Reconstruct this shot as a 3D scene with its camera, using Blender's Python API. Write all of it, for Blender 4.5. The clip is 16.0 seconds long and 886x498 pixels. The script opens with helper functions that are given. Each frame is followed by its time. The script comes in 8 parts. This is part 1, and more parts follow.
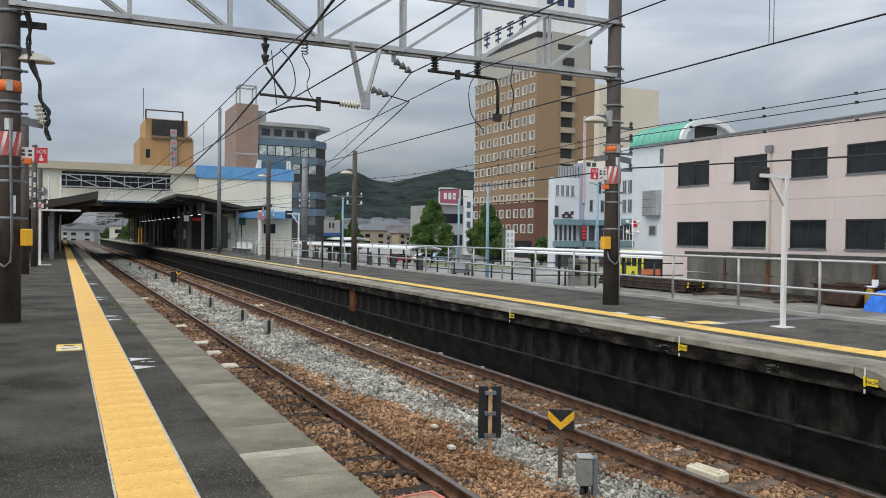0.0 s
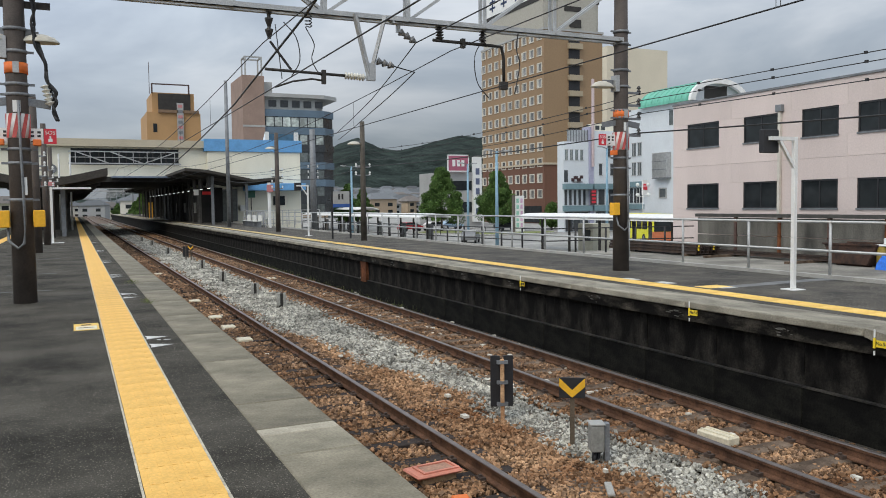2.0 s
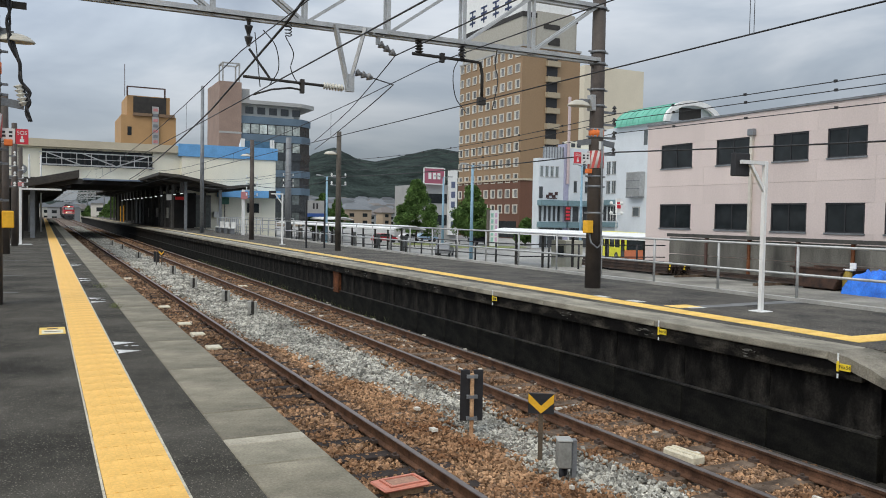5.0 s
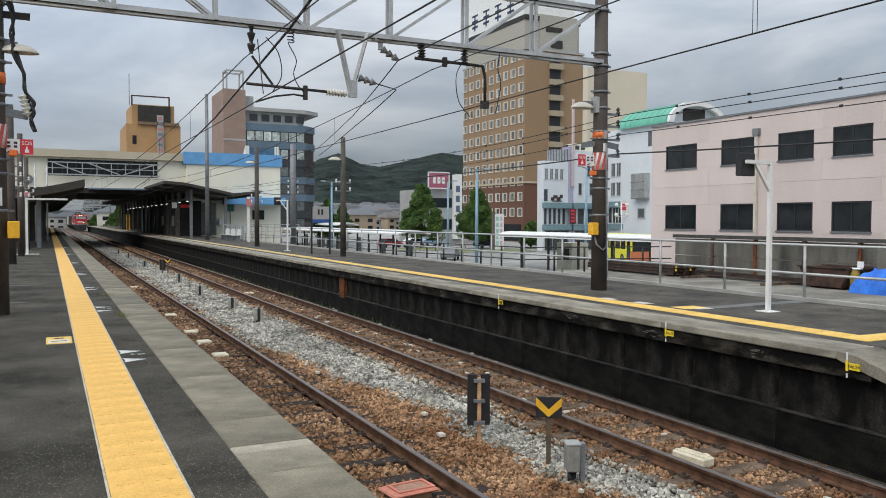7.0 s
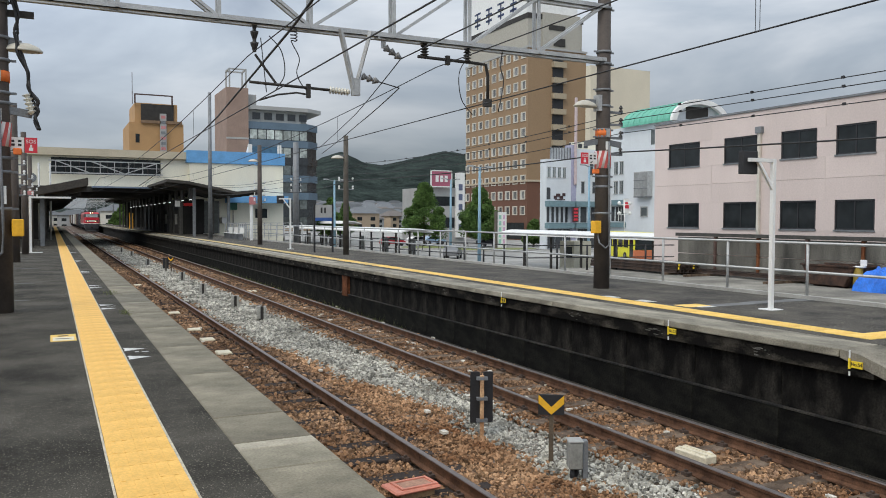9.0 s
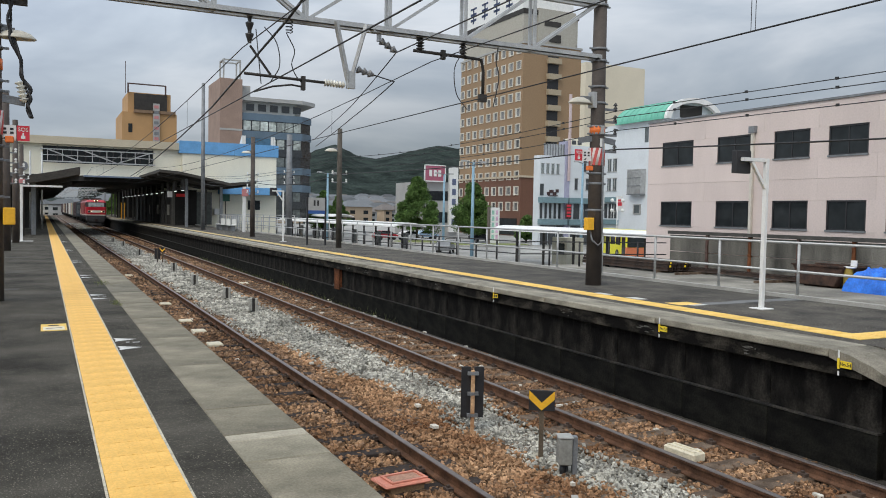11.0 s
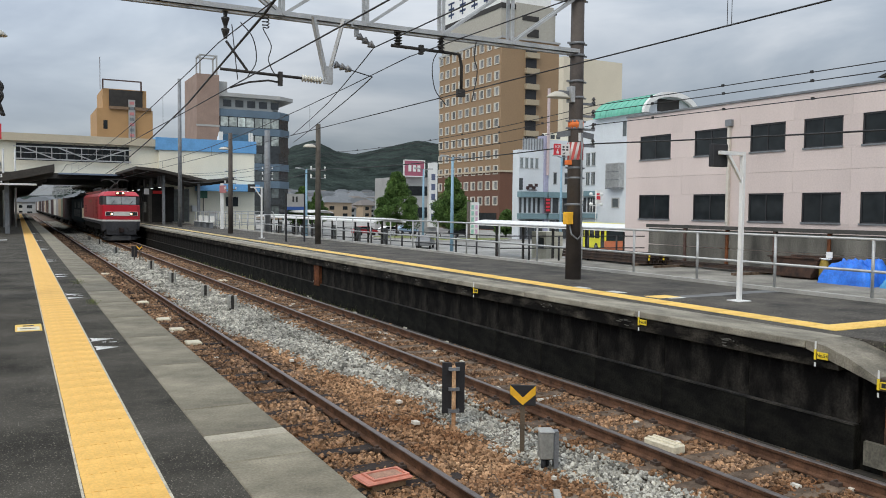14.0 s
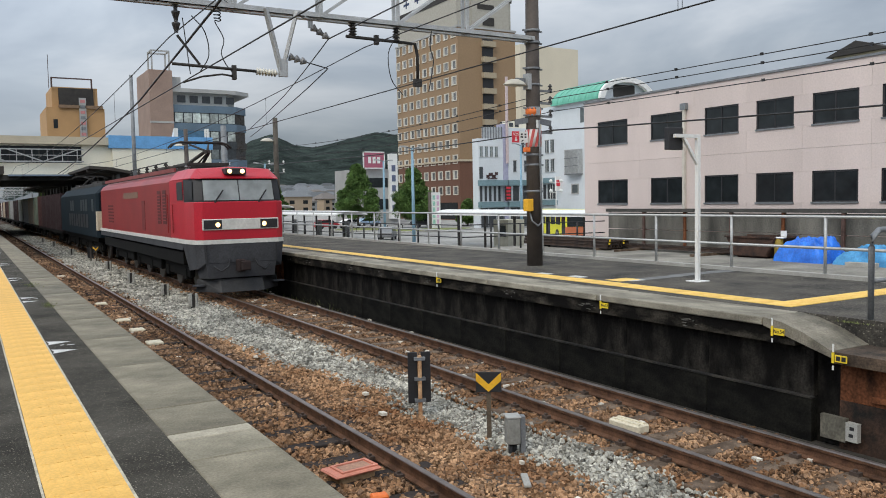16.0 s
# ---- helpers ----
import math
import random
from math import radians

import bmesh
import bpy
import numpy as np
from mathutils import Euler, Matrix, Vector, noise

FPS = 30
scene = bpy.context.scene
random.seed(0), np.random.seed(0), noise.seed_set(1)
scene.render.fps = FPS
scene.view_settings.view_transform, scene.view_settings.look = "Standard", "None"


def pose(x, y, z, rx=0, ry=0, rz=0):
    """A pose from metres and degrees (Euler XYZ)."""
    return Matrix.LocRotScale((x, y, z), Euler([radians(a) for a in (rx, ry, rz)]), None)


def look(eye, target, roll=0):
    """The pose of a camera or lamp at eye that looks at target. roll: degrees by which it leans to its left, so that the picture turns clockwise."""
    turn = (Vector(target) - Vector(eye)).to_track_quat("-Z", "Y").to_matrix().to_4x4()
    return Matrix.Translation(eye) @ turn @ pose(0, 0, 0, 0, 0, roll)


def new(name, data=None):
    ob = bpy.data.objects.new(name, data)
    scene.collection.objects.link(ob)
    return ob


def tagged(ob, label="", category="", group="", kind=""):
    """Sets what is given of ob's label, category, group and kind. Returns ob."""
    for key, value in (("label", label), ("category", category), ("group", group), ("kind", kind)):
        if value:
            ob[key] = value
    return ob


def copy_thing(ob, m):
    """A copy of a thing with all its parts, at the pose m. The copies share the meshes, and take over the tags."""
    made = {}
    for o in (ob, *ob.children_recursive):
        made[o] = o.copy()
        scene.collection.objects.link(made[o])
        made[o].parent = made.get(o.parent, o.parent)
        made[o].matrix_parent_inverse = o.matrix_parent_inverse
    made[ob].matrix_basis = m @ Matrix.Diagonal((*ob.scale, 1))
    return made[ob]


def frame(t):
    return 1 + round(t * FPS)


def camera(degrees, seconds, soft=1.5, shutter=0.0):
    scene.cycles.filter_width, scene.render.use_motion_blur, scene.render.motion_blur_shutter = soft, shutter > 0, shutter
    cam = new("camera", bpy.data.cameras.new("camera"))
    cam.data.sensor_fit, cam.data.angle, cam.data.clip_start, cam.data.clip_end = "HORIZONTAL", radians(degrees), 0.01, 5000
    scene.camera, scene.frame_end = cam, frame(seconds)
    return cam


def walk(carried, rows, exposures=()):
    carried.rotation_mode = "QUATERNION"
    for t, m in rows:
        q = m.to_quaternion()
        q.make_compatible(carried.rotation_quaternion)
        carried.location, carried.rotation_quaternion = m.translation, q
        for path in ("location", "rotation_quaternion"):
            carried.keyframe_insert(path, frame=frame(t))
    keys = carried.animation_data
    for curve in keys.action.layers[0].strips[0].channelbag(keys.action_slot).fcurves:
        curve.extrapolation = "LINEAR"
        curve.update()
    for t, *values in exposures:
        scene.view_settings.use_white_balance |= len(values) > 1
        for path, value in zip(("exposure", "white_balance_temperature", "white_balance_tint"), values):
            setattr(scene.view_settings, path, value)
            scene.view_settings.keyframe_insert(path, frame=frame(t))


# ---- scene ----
cam = camera(58.0, 16.0, soft=0.95)
PATH = [
    (0, (0.003, 0.048, 1.439), (0.865, 1.852, 1.408), 0.7),
    (0.5, (0.0, 0.029, 1.464), (0.846, 1.841, 1.417), 0.5),
    (1, (-0.013, -0.01, 1.498), (0.83, 1.802, 1.407), 0.1),
    (1.5, (-0.002, 0.012, 1.493), (0.824, 1.831, 1.389), -0.6),
    (2, (-0.007, -0.004, 1.502), (0.831, 1.809, 1.389), -0.7),
    (2.5, (-0.011, -0.019, 1.508), (0.855, 1.78, 1.397), -0.1),
    (3, (-0.012, -0.025, 1.509), (0.873, 1.766, 1.418), 0.2),
    (3.5, (-0.01, -0.022, 1.504), (0.887, 1.764, 1.421), 0.6),
    (4, (-0.016, -0.027, 1.509), (0.883, 1.758, 1.427), 1.0),
    (6.5, (-0.013, -0.022, 1.512), (0.876, 1.769, 1.437), 0.7),
    (7, (-0.002, -0.012, 1.512), (0.883, 1.78, 1.441), 0.2),
    (7.5, (-0.007, -0.025, 1.509), (0.88, 1.766, 1.427), 0.2),
    (8, (-0.007, -0.028, 1.516), (0.88, 1.763, 1.434), -0.3),
    (8.5, (-0.007, -0.023, 1.515), (0.873, 1.772, 1.452), -0.2),
    (9, (-0.013, -0.03, 1.507), (0.866, 1.765, 1.432), 0.2),
    (11.5, (-0.02, -0.029, 1.509), (0.877, 1.756, 1.421), 1.1),
    (12, (-0.002, 0.003, 1.507), (0.9, 1.785, 1.419), 1.0),
    (12.5, (-0.018, -0.026, 1.51), (0.893, 1.752, 1.422), 1.0),
    (13, (-0.016, -0.022, 1.507), (0.903, 1.752, 1.42), 0.9),
    (13.5, (-0.015, -0.024, 1.51), (0.914, 1.745, 1.417), 0.7),
    (14, (-0.007, -0.009, 1.516), (0.933, 1.753, 1.416), 0.6),
    (14.5, (-0.017, -0.026, 1.513), (0.941, 1.727, 1.413), 0.2),
    (15, (-0.001, -0.016, 1.509), (0.983, 1.723, 1.403), -0.4),
    (15.5, (-0.01, -0.012, 1.508), (1.008, 1.705, 1.395), -0.7),
    (16, (0.003, -0.019, 1.505), (1.024, 1.697, 1.381), -1.1),
]
walk(cam, [(t, look(eye, target, roll)) for t, eye, target, roll in PATH], exposures=[(0.0, -0.02), (16.0, 0.0)])

# ---- light: an overcast summer sky ----
world = bpy.data.worlds.new("sky")
scene.world = world
world.use_nodes = True
wn, wl = world.node_tree.nodes, world.node_tree.links
wn.clear()
w_out, w_mix = wn.new("ShaderNodeOutputWorld"), wn.new("ShaderNodeMixShader")
w_sky, w_bg, w_cloud = wn.new("ShaderNodeTexSky"), wn.new("ShaderNodeBackground"), wn.new("ShaderNodeBackground")
w_sky.sky_type, w_sky.sun_disc, w_sky.sun_elevation, w_sky.sun_rotation = "NISHITA", False, radians(48), radians(234)
w_bg.inputs[1].default_value = 0.12
wl.new(w_sky.outputs[0], w_bg.inputs[0])
w_co, w_map = wn.new("ShaderNodeTexCoord"), wn.new("ShaderNodeMapping")
w_map.inputs["Scale"].default_value = (1.0, 1.0, 3.2)
w_map.inputs["Rotation"].default_value = (0.0, 0.0, 0.6)
w_n, w_r = wn.new("ShaderNodeTexNoise"), wn.new("ShaderNodeValToRGB")
w_n.inputs["Scale"].default_value, w_n.inputs["Detail"].default_value, w_n.inputs["Roughness"].default_value = 2.1, 6.0, 0.52
w_n.inputs["Distortion"].default_value = 0.35
w_r.color_ramp.elements[0].position, w_r.color_ramp.elements[0].color = 0.34, (0.335, 0.388, 0.47, 1)
w_r.color_ramp.elements[1].position, w_r.color_ramp.elements[1].color = 0.66, (0.83, 0.87, 0.92, 1)
w_mid = w_r.color_ramp.elements.new(0.5)
w_mid.color = (0.525, 0.588, 0.665, 1)
wl.new(w_co.outputs["Generated"], w_map.inputs[0])
wl.new(w_map.outputs[0], w_n.inputs[0])
wl.new(w_n.outputs[0], w_r.inputs[0])
w_sep, w_up, w_mul = wn.new("ShaderNodeSeparateXYZ"), wn.new("ShaderNodeMapRange"), wn.new("ShaderNodeMix")
wl.new(w_co.outputs["Generated"], w_sep.inputs[0])
wl.new(w_sep.outputs[2], w_up.inputs[0])
w_up.inputs[1].default_value, w_up.inputs[2].default_value = 0.08, 0.42
w_up.inputs[3].default_value, w_up.inputs[4].default_value = 0.52, 1.5
w_mul.data_type, w_mul.blend_type = "RGBA", "MULTIPLY"
w_mul.inputs[0].default_value = 1.0
wl.new(w_r.outputs[0], w_mul.inputs[6])
wl.new(w_up.outputs[0], w_mul.inputs[7])
w_side, w_mul2 = wn.new("ShaderNodeMapRange"), wn.new("ShaderNodeMix")
wl.new(w_sep.outputs[0], w_side.inputs[0])
w_side.inputs[1].default_value, w_side.inputs[2].default_value = -0.10, 0.34
w_side.inputs[3].default_value, w_side.inputs[4].default_value = 1.58, 1.0
w_mul2.data_type, w_mul2.blend_type = "RGBA", "MULTIPLY"
w_mul2.inputs[0].default_value = 1.0
wl.new(w_mul.outputs[2], w_mul2.inputs[6])
wl.new(w_side.outputs[0], w_mul2.inputs[7])
wl.new(w_mul2.outputs[2], w_cloud.inputs[0])
w_cloud.inputs[1].default_value = 1.0
w_mix.inputs[0].default_value = 0.9
wl.new(w_bg.outputs[0], w_mix.inputs[1])
wl.new(w_cloud.outputs[0], w_mix.inputs[2])
wl.new(w_mix.outputs[0], w_out.inputs[0])

sun = new("sun", bpy.data.lights.new("sun", "SUN"))
sun.data.energy, sun.data.angle, sun.data.color = 1.3, radians(30), (1.0, 0.89, 0.72)
sun.matrix_world = look((-70, -50, 95), (0, 0, 0))


# ---- materials ----
MATS = {}


def mat(name, col, rough=0.8, var=0.2, scale=3.0, fine=40.0, bump=0.15, metal=0.0, col2=None, isl=0.0, rnd=0.0, stretch=(1, 1, 1), ratio=0.5, emit=0.0, speck=None):
    """A worn surface: two noises vary the colour, the fine one gives relief. col2: a second colour in patches."""
    if name in MATS:
        return MATS[name]
    m = bpy.data.materials.new(name)
    m.use_nodes = True
    n, l = m.node_tree.nodes, m.node_tree.links
    b = n["Principled BSDF"]
    b.inputs["Roughness"].default_value, b.inputs["Metallic"].default_value = rough, metal
    co, mp = n.new("ShaderNodeTexCoord"), n.new("ShaderNodeMapping")
    mp.inputs["Scale"].default_value = stretch
    l.new(co.outputs["Object"], mp.inputs[0])
    big, small = n.new("ShaderNodeTexNoise"), n.new("ShaderNodeTexNoise")
    big.inputs["Scale"].default_value, big.inputs["Detail"].default_value, big.inputs["Roughness"].default_value = scale, 5.0, 0.6
    small.inputs["Scale"].default_value, small.inputs["Detail"].default_value = fine, 3.0
    l.new(mp.outputs[0], big.inputs[0])
    l.new(co.outputs["Object"], small.inputs[0])
    ramp = n.new("ShaderNodeValToRGB")
    lo, hi = [c * (1 - var) for c in col], [min(1.0, c * (1 + var)) for c in (col2 or col)]
    ramp.color_ramp.elements[0].position, ramp.color_ramp.elements[1].position = ratio - 0.17, ratio + 0.17
    ramp.color_ramp.elements[0].color, ramp.color_ramp.elements[1].color = (*lo, 1), (*hi, 1)
    l.new(big.outputs[0], ramp.inputs[0])
    mix = n.new("ShaderNodeMix")
    mix.data_type, mix.blend_type = "RGBA", "MULTIPLY"
    mix.inputs[0].default_value = 1.0
    mr = n.new("ShaderNodeMapRange")
    mr.inputs[1].default_value, mr.inputs[2].default_value = 0.3, 0.7
    mr.inputs[3].default_value, mr.inputs[4].default_value = 1 - var * 0.8, 1 + var * 0.8
    l.new(small.outputs[0], mr.inputs[0])
    l.new(ramp.outputs[0], mix.inputs[6])
    l.new(mr.outputs[0], mix.inputs[7])
    last = mix.outputs[2]
    for amount, node, socket in ((isl, "ShaderNodeNewGeometry", "Random Per Island"), (rnd, "ShaderNodeObjectInfo", "Random")):
        if amount:
            g, r2, m2 = n.new(node), n.new("ShaderNodeMapRange"), n.new("ShaderNodeMix")
            r2.inputs[3].default_value, r2.inputs[4].default_value = 1 - amount, 1 + amount
            m2.data_type, m2.blend_type = "RGBA", "MULTIPLY"
            m2.inputs[0].default_value = 1.0
            l.new(g.outputs[socket], r2.inputs[0])
            l.new(last, m2.inputs[6])
            l.new(r2.outputs[0], m2.inputs[7])
            last = m2.outputs[2]
    if speck:
        sn, sr, sm = n.new("ShaderNodeTexVoronoi"), n.new("ShaderNodeMapRange"), n.new("ShaderNodeMix")
        sn.inputs["Scale"].default_value = speck[0]
        l.new(co.outputs["Object"], sn.inputs["Vector"])
        sr.inputs[1].default_value, sr.inputs[2].default_value = 0.22, 0.36
        sr.inputs[3].default_value, sr.inputs[4].default_value = 1.0, 0.0
        l.new(sn.outputs["Distance"], sr.inputs[0])
        gate, both = n.new("ShaderNodeMapRange"), n.new("ShaderNodeMath")
        gate.inputs[1].default_value, gate.inputs[2].default_value = 0.36, 0.85
        l.new(sn.outputs["Color"], gate.inputs[0])
        both.operation = "MULTIPLY"
        l.new(sr.outputs[0], both.inputs[0])
        l.new(gate.outputs[0], both.inputs[1])
        sm.data_type = "RGBA"
        l.new(both.outputs[0], sm.inputs[0])
        l.new(last, sm.inputs[6])
        sm.inputs[7].default_value = (*speck[1], 1)
        last = sm.outputs[2]
    l.new(last, b.inputs["Base Color"])
    if bump:
        bp = n.new("ShaderNodeBump")
        bp.inputs["Strength"].default_value, bp.inputs["Distance"].default_value = bump, 0.01
        l.new(small.outputs[0], bp.inputs["Height"])
        l.new(bp.outputs[0], b.inputs["Normal"])
    if emit:
        b.inputs["Emission Color"].default_value = (*col, 1)
        b.inputs["Emission Strength"].default_value = emit
    MATS[name] = m
    return m


def glass_mat(name, col, rough=0.08):
    return mat(name, col, rough=rough, var=0.3, scale=0.6, fine=2.0, bump=0.0)


ASPHALT = mat("asphalt", (0.034, 0.0305, 0.0235), 0.88, 0.34, 1.0, 80, 1.6, col2=(0.070, 0.064, 0.052), speck=(70, (0.27, 0.245, 0.195)))
ASPHALT_FAR = mat("asphalt_far", (0.025, 0.022, 0.0175), 0.9, 0.5, 1.1, 26, 1.6, col2=(0.066, 0.058, 0.046), speck=(34, (0.22, 0.20, 0.16)))
CONC = mat("concrete_coping", (0.112, 0.098, 0.066), 0.9, 0.24, 1.8, 60, 0.5, col2=(0.225, 0.200, 0.145), rnd=0.16, stretch=(0.7, 0.9, 1), speck=(70, (0.20, 0.180, 0.135)))
CONC_P = mat("pale_concrete", (0.36, 0.35, 0.32), 0.9, 0.2, 1.5, 60, 0.3)
YELLOW = mat("tactile_yellow", (0.74, 0.42, 0.090), 0.75, 0.13, 1.6, 60, 0.3, col2=(0.84, 0.52, 0.140), rnd=0.03)
YELLOW_F = mat("tactile_yellow_far", (0.80, 0.50, 0.09), 0.75, 0.13, 2.0, 90, 0.2, col2=(0.85, 0.60, 0.2), rnd=0.07)
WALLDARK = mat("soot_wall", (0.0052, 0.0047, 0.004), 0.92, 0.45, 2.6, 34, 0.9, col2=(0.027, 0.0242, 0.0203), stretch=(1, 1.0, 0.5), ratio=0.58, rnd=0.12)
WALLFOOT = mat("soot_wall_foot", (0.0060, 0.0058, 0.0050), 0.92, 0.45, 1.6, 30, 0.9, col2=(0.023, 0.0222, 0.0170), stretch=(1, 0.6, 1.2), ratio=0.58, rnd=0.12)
LEDGE = mat("wall_ledge", (0.010, 0.009, 0.0075), 0.92, 0.4, 2.5, 40, 0.6, col2=(0.050, 0.044, 0.035), ratio=0.62)
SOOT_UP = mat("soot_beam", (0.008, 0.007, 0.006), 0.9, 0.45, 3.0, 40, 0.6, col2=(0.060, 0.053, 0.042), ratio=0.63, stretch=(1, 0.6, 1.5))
RUSTWALL = mat("rusty_wall", (0.020, 0.013, 0.009), 0.9, 0.5, 2.6, 30, 0.6, col2=(0.14, 0.052, 0.023), stretch=(1, 1, 0.5))
WORNLINE = mat("worn_line", (0.46, 0.42, 0.33), 0.8, 0.25, 9, 60, 0.1)
BALLAST_B = mat("ballast_bed", (0.050, 0.034, 0.023), 0.95, 0.5, 2.2, 18, 1.0, col2=(0.125, 0.090, 0.064), speck=(14, (0.19, 0.15, 0.115)))
STONE_B = mat("brown_stone", (0.225, 0.113, 0.056), 0.92, 0.25, 1.2, 60, 0.4, col2=(0.32, 0.200, 0.115), isl=0.68)
STONE_D = mat("dull_brown_stone", (0.130, 0.076, 0.046), 0.92, 0.3, 1.2, 60, 0.4, col2=(0.22, 0.140, 0.088), isl=0.65)
STONE_G = mat("grey_stone", (0.25, 0.240, 0.205), 0.9, 0.25, 1.2, 60, 0.4, col2=(0.39, 0.375, 0.325), isl=0.65)
RAILSIDE = mat("rail_rust", (0.075, 0.040, 0.025), 0.8, 0.3, 5, 60, 0.3, col2=(0.115, 0.060, 0.036))
RAILTOP = mat("rail_head", (0.24, 0.205, 0.185), 0.46, 0.15, 6, 60, 0.05, metal=1.0)
TIE = mat("sleeper", (0.080, 0.056, 0.040), 0.9, 0.35, 4, 60, 0.5, col2=(0.150, 0.110, 0.080), rnd=0.2)
TIE_DARK = mat("sleeper_dark", (0.035, 0.028, 0.025), 0.9, 0.35, 4, 60, 0.5, rnd=0.25)
POLE = mat("brown_pole", (0.060, 0.048, 0.042), 0.75, 0.2, 1.5, 40, 0.2, col2=(0.085, 0.070, 0.060))
GALV = mat("galvanised", (0.45, 0.455, 0.45), 0.55, 0.15, 3, 40, 0.1, metal=0.55)
GALV_D = mat("galvanised_dull", (0.20, 0.21, 0.22), 0.6, 0.2, 3, 40, 0.1, metal=0.4)
WHITE = mat("white_paint", (0.74, 0.74, 0.72), 0.55, 0.06, 2, 30, 0.05)
BLACK = mat("black_paint", (0.016, 0.016, 0.018), 0.55, 0.3, 4, 40, 0.1)
WIRE = mat("wire", (0.02, 0.02, 0.021), 0.6, 0.2, 3, 30, 0.0)
PLAZA = mat("plaza_paving", (0.22, 0.218, 0.205), 0.9, 0.2, 0.12, 3, 0.1, col2=(0.32, 0.315, 0.295))
YARD = mat("yard_concrete", (0.165, 0.155, 0.132), 0.92, 0.25, 0.6, 12, 0.3, col2=(0.25, 0.238, 0.205))
CREAM = mat("cream_wall", (0.78, 0.745, 0.615), 0.8, 0.07, 0.4, 10, 0.05, stretch=(1, 1, 0.3))
BLUE_T = mat("blue_trim", (0.13, 0.34, 0.62), 0.6, 0.1, 1, 10, 0.05)
PINK = mat("pink_panel", (0.62, 0.525, 0.49), 0.8, 0.07, 0.35, 14, 0.06, stretch=(1, 1, 0.3), rnd=0.035)
DARKGLASS = glass_mat("dark_glass", (0.020, 0.024, 0.026), 0.06)
STEELDARK = mat("dark_steel", (0.030, 0.027, 0.024), 0.75, 0.3, 1, 20, 0.2)
TAN = mat("tan_tile", (0.43, 0.255, 0.115), 0.8, 0.08, 0.3, 8, 0.05)
HOTEL = mat("hotel_tile", (0.275, 0.182, 0.103), 0.8, 0.06, 0.1, 3, 0.04)
HOTEL_R = mat("hotel_brick", (0.135, 0.062, 0.038), 0.8, 0.08, 0.1, 3, 0.04)
GREYWALL = mat("grey_wall", (0.36, 0.36, 0.35), 0.85, 0.1, 0.3, 6, 0.1)
WHITEWALL = mat("white_wall", (0.62, 0.655, 0.685), 0.8, 0.06, 0.3, 6, 0.05)
REDP = mat("loco_red", (0.47, 0.010, 0.026), 0.38, 0.10, 0.8, 20, 0.03)
REDS = mat("loco_red_side", (0.26, 0.020, 0.020), 0.45, 0.14, 0.7, 20, 0.03)
GREYP = mat("loco_grey", (0.060, 0.061, 0.066), 0.6, 0.2, 1.5, 20, 0.06)
SILVER = mat("loco_stripe", (0.62, 0.60, 0.56), 0.5, 0.1, 2, 20, 0.03)
BLUEP = mat("loco_blue", (0.006, 0.014, 0.020), 0.75, 0.2, 0.8, 20, 0.04)
UNDER = mat("underframe", (0.006, 0.0055, 0.005), 0.85, 0.4, 2, 20, 0.2)
LAMP_ON = mat("headlight_on", (1.0, 0.80, 0.50), 0.3, 0.0, 1, 1, 0.0, emit=14.0)
# reflector ring emits by itself, as the warm halo round each lamp
LAMP_RING = mat("headlight_halo", (1.0, 0.62, 0.25), 0.3, 0.0, 1, 1, 0.0, emit=1.7)
DARKGLASS.node_tree.nodes["Principled BSDF"].inputs["Specular IOR Level"].default_value = 0.22
for m in (BLUEP, GREYP, UNDER, WALLDARK, WALLFOOT, STONE_D, SOOT_UP, ASPHALT, TIE_DARK, TIE, RAILSIDE, STONE_B, RUSTWALL):
    m.node_tree.nodes["Principled BSDF"].inputs["Specular IOR Level"].default_value = 0.15
SIGNRED = mat("sign_red", (0.62, 0.03, 0.05), 0.5, 0.06, 3, 20, 0.02)
ORANGE = mat("orange_band", (0.75, 0.17, 0.03), 0.6, 0.1, 3, 20, 0.02)
YBOX = mat("yellow_box", (0.80, 0.42, 0.02), 0.55, 0.1, 3, 20, 0.03)
SIGNY = mat("sign_yellow", (0.82, 0.60, 0.03), 0.5, 0.06, 3, 20, 0.02)
LEAF = mat("leaf", (0.052, 0.105, 0.028), 0.75, 0.25, 0.9, 10, 0.0, col2=(0.105, 0.175, 0.048), isl=0.45)
LEAF.node_tree.nodes["Principled BSDF"].inputs["Specular IOR Level"].default_value = 0.15
BARK = mat("bark", (0.07, 0.055, 0.04), 0.95, 0.3, 4, 30, 0.5)
GRASS = mat("weeds", (0.10, 0.14, 0.04), 0.8, 0.3, 3, 10, 0.0, col2=(0.14, 0.15, 0.05), isl=0.4)
HILL = mat("forest_hill", (0.012, 0.019, 0.0175), 0.95, 0.55, 0.05, 0.45, 0.0, col2=(0.024, 0.034, 0.029))
HILL.node_tree.nodes["Principled BSDF"].inputs["Specular IOR Level"].default_value = 0.05
TARP = mat("blue_tarp", (0.010, 0.115, 0.56), 0.5, 0.2, 2, 20, 0.1, col2=(0.02, 0.18, 0.70))
TARP2 = mat("pale_tarp", (0.025, 0.20, 0.45), 0.5, 0.2, 2, 20, 0.1, col2=(0.07, 0.30, 0.54))
SLATE = mat("slate_roof", (0.13, 0.135, 0.14), 0.8, 0.25, 0.5, 5, 0.1, isl=0.5)


